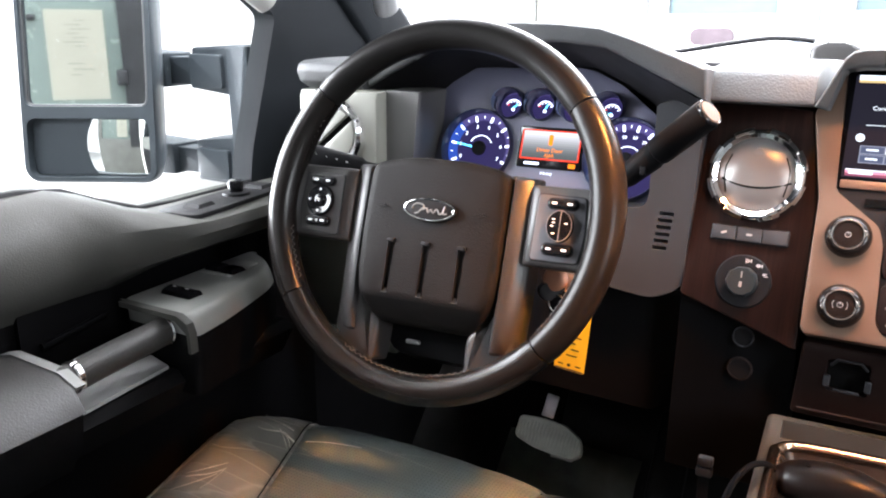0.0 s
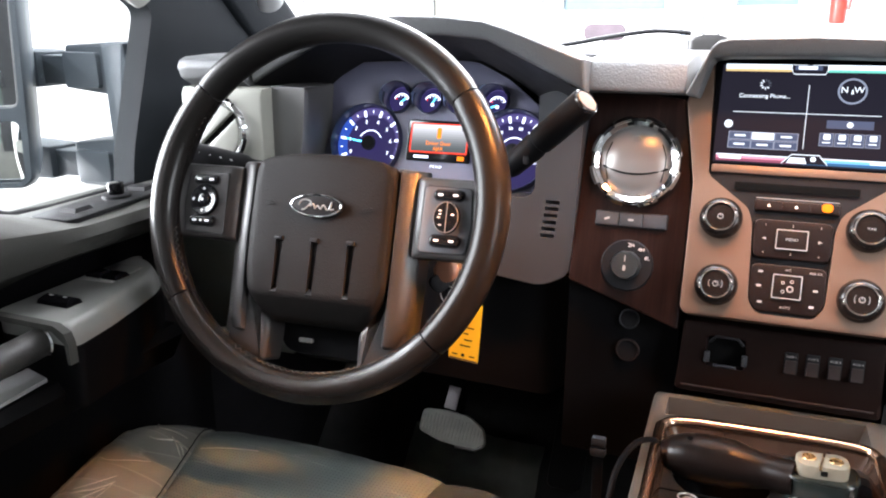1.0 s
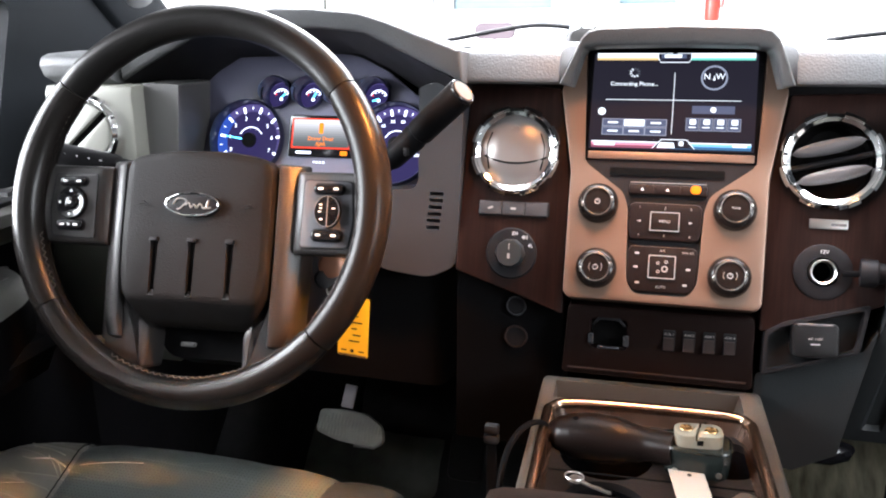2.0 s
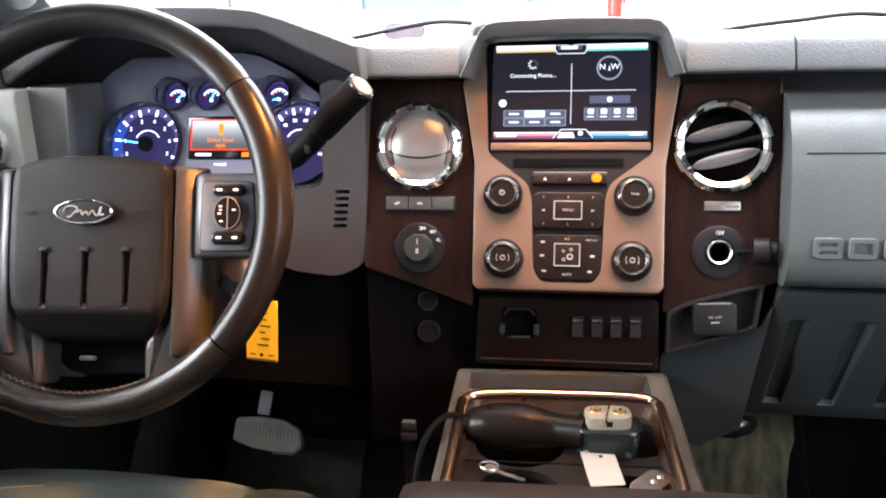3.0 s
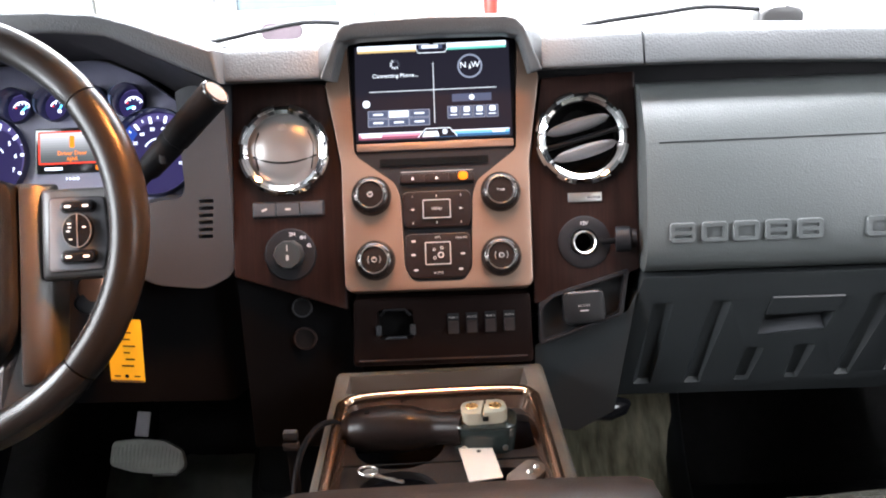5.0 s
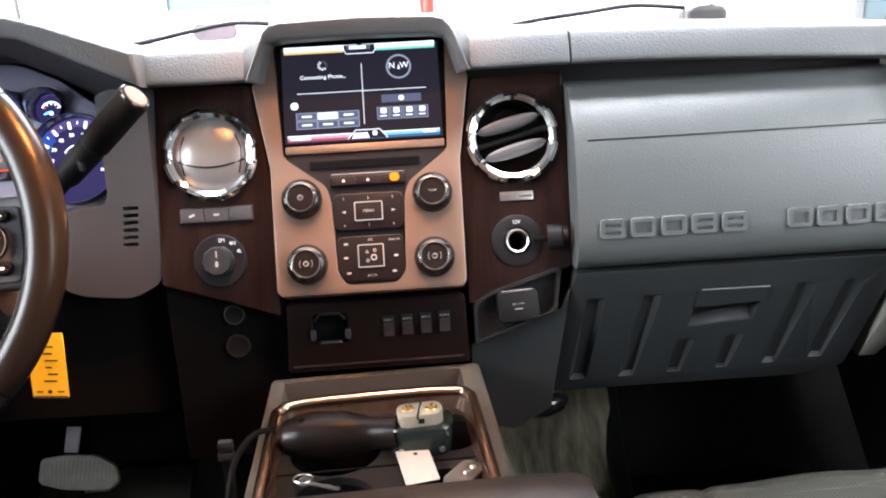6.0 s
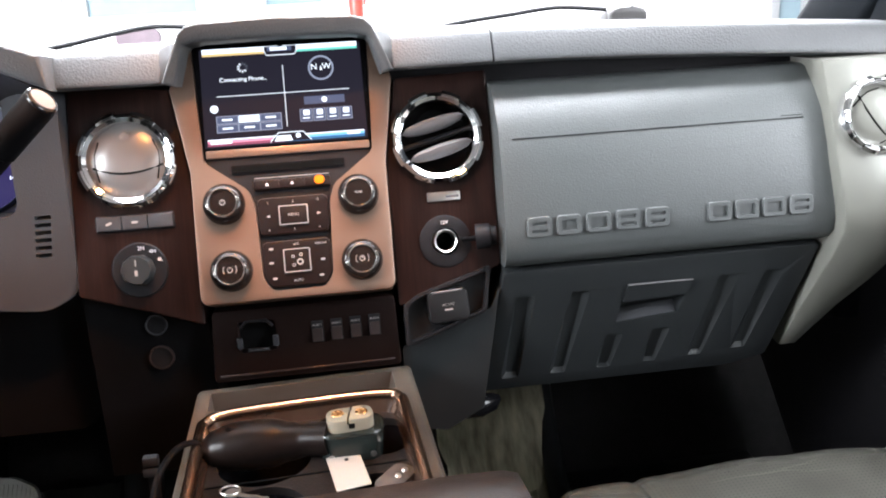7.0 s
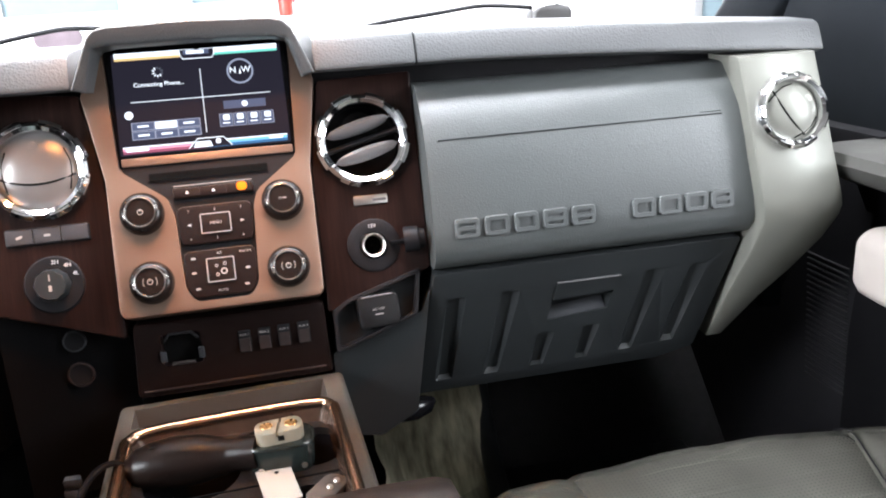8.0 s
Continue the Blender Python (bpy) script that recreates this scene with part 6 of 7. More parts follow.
def seat(sign, label):
    st = thing("front_seat", pose(sign * 0.480, 0.0, 0.0), label, "seat", "front seats")

    def top(u, v):
        """Height of the cushion; u across from the tunnel to the door, v from back to front."""
        z = 0.520 + 0.010 * v
        z += 0.020 * max(0, (u - 0.55) / 0.45) ** 0.8 * (1 - max(0, (u - 0.86) / 0.14) ** 2) if u > 0.55 else 0
        z += 0.022 * max(0, (-u - 0.62) / 0.38) ** 0.8 if u < -0.62 else 0
        return z

    def across(u, y):
        """The seam runs inward towards the backrest."""
        near = max(0.0, 1 - (u - 0.56) / 0.44) if u > 0.56 else max(0.0, 1 - (0.56 - u) / 0.5)
        return u * 0.262 + 0.016 * max(0.0, (u - 0.56) / 0.44) + 0.24 * (y - 0.64) * max(0, u) - 0.226 * min(0.25, max(0, 0.663 - y)) * near

    def patch(name, u0, u1, v0, v1, material, lab="", nu=16, nv=22):
        bm = bmesh.new()
        grid = []
        for i in range(nu + 1):
            u = u0 + (u1 - u0) * i / nu
            col_ = []
            for j in range(nv + 1):
                v = v0 + (v1 - v0) * j / nv
                front = 0.735 - (0.085 if u > 0 else 0.055) * abs(u) ** 2.6
                y = 0.16 + (front - 0.16) * min(1.0, v)
                z = top(u, v)
                # rounded nose and sides
                d = (front - y) / 0.075
                if d < 1:
                    z -= 0.075 * (1 - math.sqrt(max(0.0, 1 - (1 - d) ** 2)))
                e = (1 - abs(u)) / (0.30 if u > 0 else 0.16)
                if e < 1:
                    z -= (0.060 if u > 0 else 0.045) * (1 - math.sqrt(max(0.0, 1 - (1 - e) ** 2)))
                # stitched seams dip
                for us in (0.56, -0.60):
                    z -= 0.0032 * math.exp(-((u - us) / 0.014) ** 2)
                z += 0.0022 * noise.noise((u * 4 + sign * 3, v * 7, 1.7)) + 0.0012 * noise.noise((u * 11, v * 16, 4.2 + sign))
                col_.append(bm.verts.new((sign * across(u, y), y, z)))
            grid.append(col_)
        for a, b in zip(grid, grid[1:]):
            for j in range(nv):
                bm.faces.new((a[j], a[j + 1], b[j + 1], b[j]))
        # skirts close it to the frame below
        rim_ = [grid[i][nv] for i in range(nu + 1)]
        dn = [bm.verts.new((p.co.x, p.co.y - 0.01, 0.33)) for p in rim_]
        for i in range(nu):
            bm.faces.new((rim_[i], rim_[i + 1], dn[i + 1], dn[i]))
        for i in (0, nu):
            if abs(u0 if i == 0 else u1) > 0.99:
                cc = grid[i]
                d2 = [bm.verts.new((p.co.x, p.co.y, 0.33)) for p in cc]
                for j in range(nv):
                    bm.faces.new((cc[j], cc[j + 1], d2[j + 1], d2[j]))
        bmesh.ops.recalc_face_normals(bm, faces=bm.faces)
        return part(name, bm, material, st, lab)

    patch("outer_bolster", 0.56, 1.0, 0.0, 1.0, SEAT if sign < 0 else SEAT_FRESH, "grey leather bolster")
    patch("cushion_centre", -0.60, 0.56, 0.0, 1.0, SEAT_PERF_DARK if sign < 0 else SEAT_PERF, "perforated leather middle", 26, 26)
    patch("inner_bolster", -1.0, -0.60, 0.0, 1.0, SEAT_FRESH if sign > 0 else SEAT_MID)
    for us in (0.565, 0.945):
        pts = []
        for j in range(60):
            v = 0.2 + 0.8 * j / 60
            front = 0.735 - 0.085 * us ** 2.6
            y = 0.16 + (front - 0.16) * v
            z = top(us, v)
            d = (front - y) / 0.075
            if d < 1:
                z -= 0.075 * (1 - math.sqrt(max(0.0, 1 - (1 - d) ** 2)))
            e = (1 - us) / 0.30
            if e < 1:
                z -= 0.060 * (1 - math.sqrt(max(0.0, 1 - (1 - e) ** 2)))
            pts.append((sign * across(us, y), y, z + 0.0012 + (0.0006 if j % 2 else 0)))
        part("seam_piping", tube(pts, 0.0021 if us > 0.9 else 0.0009, 6), THREAD if us > 0.9 else BLACK, st)
    if sign < 0:
        def lay(u, v):
            front = 0.735 - 0.085 * max(0, u) ** 2.6
            y = 0.16 + (front - 0.16) * v
            z, d, e = top(u, v), (front - y) / 0.075, (1 - u) / 0.30
            if d < 1:
                z -= 0.075 * (1 - math.sqrt(max(0.0, 1 - (1 - d) ** 2)))
            if e < 1:
                z -= 0.060 * (1 - math.sqrt(max(0.0, 1 - (1 - e) ** 2)))
            z += 0.0022 * noise.noise((u * 4 + sign * 3, v * 7, 1.7)) + 0.0012 * noise.noise((u * 11, v * 16, 4.2 + sign))
            return (sign * across(u, y), y, z + 0.0003)

        for fold, wide in (([(0.93, 0.895), (0.86, 0.895), (0.72, 0.842), (0.64, 0.845), (0.60, 0.835), (0.57, 0.825)], 1.0), ([(0.79, 0.945), (0.65, 0.85), (0.58, 0.797)], 0.9), ([(0.77, 0.92), (0.62, 0.84), (0.575, 0.806)], 0.8),
                           ([(0.74, 0.892), (0.66, 0.875), (0.60, 0.86)], 0.7), ([(0.97, 0.845), (0.90, 0.80), (0.82, 0.763), (0.73, 0.76), (0.67, 0.765)], 0.8), ([(0.98, 0.725), (0.84, 0.648), (0.77, 0.662), (0.73, 0.685)], 1.1),
                           ([(0.73, 0.688), (0.74, 0.65), (0.755, 0.61)], 1.0), ([(0.85, 0.60), (0.80, 0.625), (0.745, 0.665)], 1.3), ([(0.89, 0.66), (0.82, 0.67), (0.74, 0.705)], 0.7), ([(0.52, 0.836), (0.44, 0.84), (0.33, 0.845), (0.23, 0.85)], 0.6)):
            part("worn_crease", tube(smooth_path([lay(u, v) for u, v in fold], 6), 0.00085 * wide, 6, flat=0.6), CREASE, st)
    # Backrest and headrest are unseen; added to keep rear light off the lower dash.
    rings = []
    for z, w, y0, y1 in ((0.42, 0.20, 0.06, 0.20), (0.50, 0.245, 0.03, 0.20), (0.75, 0.25, -0.03, 0.13), (1.0, 0.235, -0.09, 0.05), (1.10, 0.20, -0.11, 0.01), (1.13, 0.15, -0.10, -0.01)):
        rings.append([(x, (y0 + y1) / 2 + y, z) for x, y in rounded(2 * w, y1 - y0, 0.06)])
    part("backrest", loft(rings), SEAT_MID, st)
    part("headrest", loft([[(x, -0.085 + y, z) for x, y in rounded(w, d, 0.04)] for z, w, d in ((1.15, 0.22, 0.07), (1.18, 0.26, 0.11), (1.28, 0.26, 0.11), (1.32, 0.20, 0.07))]), SEAT_MID, st)
    for dx in (-0.05, 0.05):
        part("headrest_post", tube([(dx, -0.085, 1.10), (dx, -0.085, 1.17)], 0.007), STEEL, st)
    part("frame_box", box(0.46, 0.52, 0.14, 0.01, 2, (0, 0.42, 0.27)), BLACK, st)
    return st


seat(-1, "creased and scuffed grey leather driver's seat cushion")
seat(1, "grey perforated leather passenger seat cushion")

# ---------------------------------------------------------------- footwells
solid("floor_mat", loft([[(-0.68, 0.72, 0.201), (-0.26, 0.72, 0.201), (-0.26, 1.13, 0.201), (-0.68, 1.13, 0.201)], [(-0.68, 0.72, 0.206), (-0.26, 0.72, 0.206), (-0.26, 1.13, 0.206), (-0.68, 1.13, 0.206)]]), BLACK, "black rubber driver's floor mat", "floor mat")
film = bmesh.new()
g2 = []
for i in range(17):
    x = -0.60 + 0.25 * i / 16
    g2.append([film.verts.new((x + 0.01 * noise.noise((i * 0.7, j, 0)), 1.00 + 0.20 * j / 16, 0.2085 + max(0, (1.00 + 0.20 * j / 16) - 1.135) * 1.0 + 0.006 * abs(noise.noise((i * 0.5, j * 0.5, 3))))) for j in range(17)])
for a, b in zip(g2, g2[1:]):
    for j in range(16):
        film.faces.new((a[j], a[j + 1], b[j + 1], b[j]))
solid("floor_film", film, FILM, "dusty grey protective film on the driver's floor", kind="structure")
ped = thing("brake_pedal", pose(-0.456, 1.030, 0.379, 62, 6, 0), "wide brake pedal with worn ribbed grey rubber pad", "pedal")
part("pad", prism(soften([(-0.056, 0.017), (-0.056, -0.018), (-0.02, -0.026), (0.045, -0.026), (0.058, -0.014), (0.050, 0.010), (0.020, 0.024), (-0.020, 0.023)], 0.008), -0.012, 0.0, 0.003), RUBBER, ped)
for i in range(18):
    part("rib", box(0.0024, 0.033 if 2 < i < 15 else 0.023, 0.0014, 0.0004, 1), RUBBER, ped, at=off(-0.050 + 0.0058 * i, -0.002, 0.0004))
part("pad_edge", tube([(0.012, -0.0275, 0.001), (0.045, -0.0245, 0.001), (0.0555, -0.0135, 0.001)], 0.0022, 8), STEEL, ped, "worn shiny edge")
part("arm_plate", box(0.0200, 0.036, 0.004, 0.0015, 2, (-0.006, 0.046, 0.020)), mat("bare_lever_steel", (0.70, 0.66, 0.70), 0.35, 0.3), ped, "bare steel pedal arm")
# Black of the upper lever stands in for footwell shade.
part("lever", tube([(0.004, 0.026, -0.010), (0.004, 0.055, 0.006), (0.004, 0.10, 0.012), (0.004, 0.20, 0.0)], [0.010, 0.012, 0.012, 0.012], 8, flat=0.5), NIGHT, ped, "pedal lever with footwell shade in its black")
solid("throttle_pedal", moved(prism(rounded(0.055, 0.15, 0.012), -0.01, 0.006, 0.003), pose(-0.285, 1.12, 0.34, 55, 0, 0)), BLACK, "black throttle pedal on the toe board", "pedal")
clipb = thing("buckle_clip", pose(-0.178, 0.80, 0.532, 90, 0, 0), "small pale grey plastic clip on the console's side", "clip")
part("upper_half", prism(rounded(0.016, 0.011, 0.002), -0.004, 0.004, 0.001), DASH_DARK, clipb, at=off(0.0005, 0.0065, 0))
part("lower_half", prism(rounded(0.0175, 0.011, 0.002), -0.004, 0.004, 0.001), DASH_DARK, clipb, at=off(0, -0.0060, 0))
part("strap", box(0.012, 0.10, 0.003, 0.001, 1), BLACK, clipb, at=off(0, -0.058, -0.001))
f3 = bmesh.new()
g3 = []
for i in range(15):
    x = 0.165 + 0.20 * i / 14
    g3.append([f3.verts.new((x + 0.012 * noise.noise((i * 0.4, j * 0.4, 9)), 0.95 + 0.34 * j / 14, 0.215 + max(0, 0.95 + 0.34 * j / 14 - 1.12) * 0.95 + 0.010 * noise.noise((i * 0.5, j * 0.35, 7)) + 0.12 * max(0, (0.24 - x) / 0.075) ** 1.3)) for j in range(15)])
for a, b in zip(g3, g3[1:]):
    for j in range(14):
        f3.faces.new((a[j], a[j + 1], b[j + 1], b[j]))
solid("carpet", f3, mat("pale_dusty_carpet", (0.40, 0.38, 0.27), 0.9, 0, 0.5, 22, 0.6, 500, stretch=(3, 0.6, 1)), "dusty pale carpet in the passenger footwell", kind="structure")
edge = smooth_path([(0.372, 1.30, 0.36), (0.362, 1.18, 0.26), (0.350, 1.05, 0.225), (0.340, 0.93, 0.222)], 6)
solid("mat_edge", tube(edge, 0.017, 10), LOWER, "raised black edge of the passenger floor mat", "floor mat")
solid("floor_mat", box(0.36, 0.38, 0.012, 0.004, 2, (0.53, 1.03, 0.212)), LOWER, "dark grey rubber passenger floor mat", "floor mat")
brk = thing("under_dash_grille", pose(0.182, 0.862, 0.523, 0, 0, 0), "black rounded duct end under the dashboard", "duct")
part("shell", tube([(-0.034, 0, 0), (-0.028, 0, 0.001), (-0.012, 0, 0.003), (0.012, 0, 0.003), (0.028, 0.004, 0.005), (0.036, 0.010, 0.006)], [0.004, 0.010, 0.0140, 0.0140, 0.011, 0.005], 16), GLOSS, brk)

# ---------------------------------------------------------------- front doors
def door(sign, number, label):
    d = thing("door_%d" % number, Matrix.Diagonal((1, 1, 1, 1)), label, "door", kind="structure")
    rear = [(-0.865, 0.20), (-0.865, 0.842), (-0.835, 0.843), (-0.812, 0.842), (-0.785, 0.826), (-0.768, 0.795), (-0.766, 0.765), (-0.774, 0.742), (-0.788, 0.722), (-0.790, 0.68), (-0.790, 0.62), (-0.785, 0.585), (-0.782, 0.54), (-0.785, 0.32), (-0.79, 0.22)]
    fore = [(-0.865, 0.20), (-0.865, 0.790), (-0.835, 0.790), (-0.812, 0.797), (-0.74, 0.798), (-0.703, 0.796), (-0.696, 0.785), (-0.706, 0.768), (-0.770, 0.742), (-0.792, 0.70), (-0.790, 0.62), (-0.785, 0.585), (-0.782, 0.54), (-0.785, 0.32), (-0.79, 0.22)]
    rings = []
    ys = [-0.28, 0.0, 0.25, 0.40, 0.45, 0.48, 0.51, 0.54, 0.57, 0.60, 0.63, 0.70, 0.80, 0.86]
    for y in ys:
        k = min(1, max(0, (y - 0.47) / 0.14))
        k = k * k * (3 - 2 * k)
        rings.append([(-sign * (a[0] + (b[0] - a[0]) * k), y, a[1] + (b[1] - a[1]) * k - 0.004 * max(0, 0.40 - y)) for a, b in zip(rear, fore)])
    part("upper_panel", loft([r[1:9] + [(-sign * -0.865, r[8][1], r[8][2])] for r in rings]), DOORM, d, "dark padded upper door panel")
    # Lower door's shade is put into this black.
    part("lower_panel", loft([[(-sign * -0.865, r[8][1], r[8][2])] + r[8:] + [r[0]] for r in rings]), NIGHT, d, "lower door panel, shade in its near-black")
    # frame round the window
    pl = [(-0.28, 0.74), (0.90, 0.74), (1.12, 0.90), (1.05, 1.0), (0.78, 1.28), (0.62, 1.44), (-0.28, 1.46)]
    fr = part("window_frame", loft([[(-sign * x, y, z) for y, z in pl] for x in (-0.858, -0.822)]), PILLAR, d, "dark window frame with mirror corner")
    op = soften([(-0.20, 0.76), (0.785, 0.76), (0.798, 0.83), (0.842, 1.020), (0.58, 1.18), (0.22, 1.38), (-0.20, 1.39)], 0.015)
    carve(fr, loft([[(-sign * x, y, z) for y, z in op] for x in (-0.95, -0.70)]))
    for v in fr.data.vertices:
        v.co.x += sign * -0.14 * max(0, v.co.z - 0.84) ** 1.15
    part("upper_trim", tube(smooth_path([(-sign * -0.800, 0.825, 1.035), (-sign * -0.792, 0.76, 1.070), (-sign * -0.77, 0.58, 1.19), (-sign * -0.745, 0.22, 1.39), (-sign * -0.74, -0.2, 1.40)], 5), 0.016, 10, flat=0.6), HEADLINER, d, "pale cloth trim above the window")
    gl_ = part("window_pane", loft([[(-sign * x, y, z) for y, z in ((-0.20, 0.76), (0.79, 0.76), (0.845, 1.02), (0.58, 1.18), (0.22, 1.38), (-0.20, 1.39))] for x in (-0.842, -0.838)]), GLASS, d, "clear window pane")
    for v in gl_.data.vertices:
        v.co.x += sign * -0.14 * max(0, v.co.z - 0.84) ** 1.15
    gl_.visible_shadow = False
    part("window_seal", tube([(-sign * -0.826, 0.16, 0.846), (-sign * -0.826, 0.45, 0.843), (-sign * -0.826, 0.50, 0.836), (-sign * -0.826, 0.545, 0.816), (-sign * -0.826, 0.60, 0.796), (-sign * -0.826, 0.66, 0.792), (-sign * -0.826, 0.80, 0.794)], 0.0045, 8), BLACK, d, "black rubber window seal")
    return d


DOORM = mat("charcoal_door_vinyl", (0.054, 0.054, 0.049), 0.48, 0, 0.2, 6, 0.3, 650, spec=0.17)
PADTOP = mat("dark_armrest_leather", (0.034, 0.0325, 0.0305), 0.42, 0, 0.15, 10, 0.25, 500, spec=0.3)
ARMM = mat("satin_taupe_armrest", (0.195, 0.198, 0.186), 0.42, 0, 0.1, 9, 0.2, 700)
dl = door(-1, 1, "dark driver's door panel with switch pod and grab handle")
dr = door(1, 2, "dark passenger door panel with pale armrest")

# driver's armrest pod with window switches
pod_o = soften([(-0.770, 0.522), (-0.654, 0.520), (-0.664, 0.575), (-0.679, 0.630), (-0.694, 0.678), (-0.712, 0.708), (-0.742, 0.727), (-0.777, 0.736)], 0.012)
rings = [[(x - dx * (1 if x > -0.76 else 0), y, z) for x, y in pod_o] for dx, z in ((0.004, 0.622), (0.0, 0.655), (0.0, 0.682), (0.0015, 0.692), (0.004, 0.7015), (0.008, 0.7085), (0.012, 0.7135), (0.017, 0.7150))]
# Pod side goes near-black for the shade below its taupe top.
part("switch_pod", loft(rings[:4]), NIGHT, dl, "side of the switch pod, shade in its near-black")
part("pod_top", loft([[(x, y, z - 0.0005) for x, y, z in rings[3]]] + rings[3:]), ARMM, dl, "satin taupe pod top")
for x, y, n in ((-0.725, 0.566, 1), (-0.740, 0.664, 2)):
    if n == 1:
        part("lock_switch", loft([[(x + a * 0.023, y + b * 0.011, 0.714) for a, b in ((-1, -1), (1, -1), (1, 1), (-1, 1))], [(x + a * 0.021, y + b * 0.009, 0.7200) for a, b in ((-1, -1), (1, -1), (1, 1), (-1, 1))], [(x + a * 0.019, y + b * 0.003, 0.7230) for a, b in ((-1, -1), (1, -1), (1, 1), (-1, 1))]]), GLOSS, dl, "glossy black switch")
        for dx_ in (-0.010, 0.010):
            part("mark", box(0.005, 0.002, 0.0004, 0, 1, (x + dx_, y - 0.0005, 0.7232)), MARK, dl)
    else:
        # Plate's pale base includes the window's reflection in its gloss.
        part("switch_plate", prism(soften([(x - 0.030, y - 0.030), (x + 0.018, y - 0.026), (x + 0.010, y + 0.034), (x - 0.030, y + 0.034)], 0.004), 0.713, 0.7162, 0.0008), mat("gloss_plate_window_glare", (0.66, 0.66, 0.63), 0.16, 0.4), dl, "shiny switch plate, window reflection in its pale colour")
        for i in (-1, 1):
            part("window_switch", loft([[(x - 0.004 + a * 0.011 + i * 0.0125, y + b * 0.012 - 0.010, 0.7162) for a, b in ((-1, -1), (1, -1), (1, 1), (-1, 1))], [(x - 0.004 + a * 0.009 + i * 0.0125, y + b * 0.009 - 0.011, 0.7215) for a, b in ((-1, -1), (1, -1), (1, 1), (-1, 1))]]), GLOSS, dl, "glossy black window switch")
part("pod_end", loft([[(x, y, z) for x, z in ((-0.764, 0.7165), (-0.674, 0.7160), (-0.660, 0.709), (-0.656, 0.698), (-0.656, 0.676), (-0.660, 0.676), (-0.661, 0.697), (-0.677, 0.7095), (-0.764, 0.7105))] for y in (0.511, 0.521)]), DOORM, dl, "dark end band")
part("grab_handle", tube([(-0.698, 0.386, 0.684), (-0.699, 0.42, 0.687), (-0.700, 0.47, 0.690), (-0.701, 0.530, 0.693)], 0.0155, 18), PADTOP, dl, "leather wrapped grab handle")
for y, hx_, hz_ in ((0.519, -0.7008, 0.6925), (0.402, -0.6985, 0.6855)):
    part("handle_collar", moved(lathe([(0.0158, -0.004), (0.0172, -0.0025), (0.0172, 0.0025), (0.0158, 0.004)], 24, False), pose(hx_, y, hz_, 90, 0, 0)), CHROME, dl, "chrome collar")
padr = [(-0.785, 0.60), (-0.785, 0.696), (-0.765, 0.7015), (-0.692, 0.6985), (-0.668, 0.689), (-0.655, 0.668), (-0.652, 0.642), (-0.660, 0.60)]
part("arm_pad", loft([[(-0.72 + (x + 0.72) * s, y, 0.65 + (z - 0.65) * s) for x, z in padr[1:6] + [(-0.785, 0.655)]] for y, s in ((0.02, 1), (0.2, 1), (0.376, 1), (0.382, 0.985))]), PADTOP, dl, "padded leather armrest")
# Armrest side is black in place of being unlit.
part("arm_side", loft([[(x, y, z) for x, z in ((-0.785, 0.655), (-0.656, 0.668), (-0.662, 0.635), (-0.685, 0.60), (-0.785, 0.60))] for y in (0.02, 0.379)]), NIGHT, dl, "armrest side, shade in its near-black")
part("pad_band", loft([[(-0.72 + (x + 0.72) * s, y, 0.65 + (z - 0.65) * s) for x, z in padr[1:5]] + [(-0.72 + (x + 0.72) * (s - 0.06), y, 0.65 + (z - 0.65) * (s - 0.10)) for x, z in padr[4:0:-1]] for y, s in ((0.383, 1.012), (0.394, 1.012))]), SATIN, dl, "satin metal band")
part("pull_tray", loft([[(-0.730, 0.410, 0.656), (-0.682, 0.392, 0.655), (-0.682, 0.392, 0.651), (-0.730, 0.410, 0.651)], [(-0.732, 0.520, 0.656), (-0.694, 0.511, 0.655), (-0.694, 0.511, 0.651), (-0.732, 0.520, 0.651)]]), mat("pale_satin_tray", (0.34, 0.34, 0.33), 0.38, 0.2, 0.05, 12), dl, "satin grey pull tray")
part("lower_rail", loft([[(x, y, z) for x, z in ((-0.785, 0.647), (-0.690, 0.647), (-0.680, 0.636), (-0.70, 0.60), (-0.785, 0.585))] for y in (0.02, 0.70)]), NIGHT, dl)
# Recess and lever carry their shade as near-black colour.
part("release_recess", loft([[(-0.7905 + dx, y, z) for y, z in soften([(0.405, 0.735), (0.405, 0.676), (0.520, 0.690), (0.520, 0.745)], 0.01)] for dx in (0.0, 0.008)]), NIGHT, dl, "door release recess, shade in its near-black")
part("release_lever", tube([(-0.780, 0.425, 0.690), (-0.776, 0.46, 0.696), (-0.776, 0.50, 0.702)], 0.007, 10, flat=0.6), NIGHT, dl, "release lever darkened with the recess's shade")

# mirror switch plate on the sill
mp = thing("mirror_switch_plate", pose(-0.757, 0.680, 0.7995, 0, 0, 6), "black mirror switch plate with a round joystick", "switch plate")
part("plate", prism(rounded(0.060, 0.185, 0.010), -0.004, 0.003, 0.0012), BLACK, mp)
part("joystick_base", lathe([(0.018, 0.003), (0.017, 0.006), (0.010, 0.007)], 32), BLACK, mp, at=off(0.0, 0.018, 0))
part("joystick", lathe([(0.009, 0.006), (0.0105, 0.018), (0.009, 0.021), (0.001, 0.0215)], 24), GLOSS, mp, at=off(0.0, 0.018, 0))
part("switch", loft([[(a * 0.012, b * 0.015 - 0.052, 0.003) for a, b in ((-1, -1), (1, -1), (1, 1), (-1, 1))], [(a * 0.010, b * 0.011 - 0.052, 0.0075) for a, b in ((-1, -1), (1, -1), (1, 1), (-1, 1))]]), BLACK, mp)
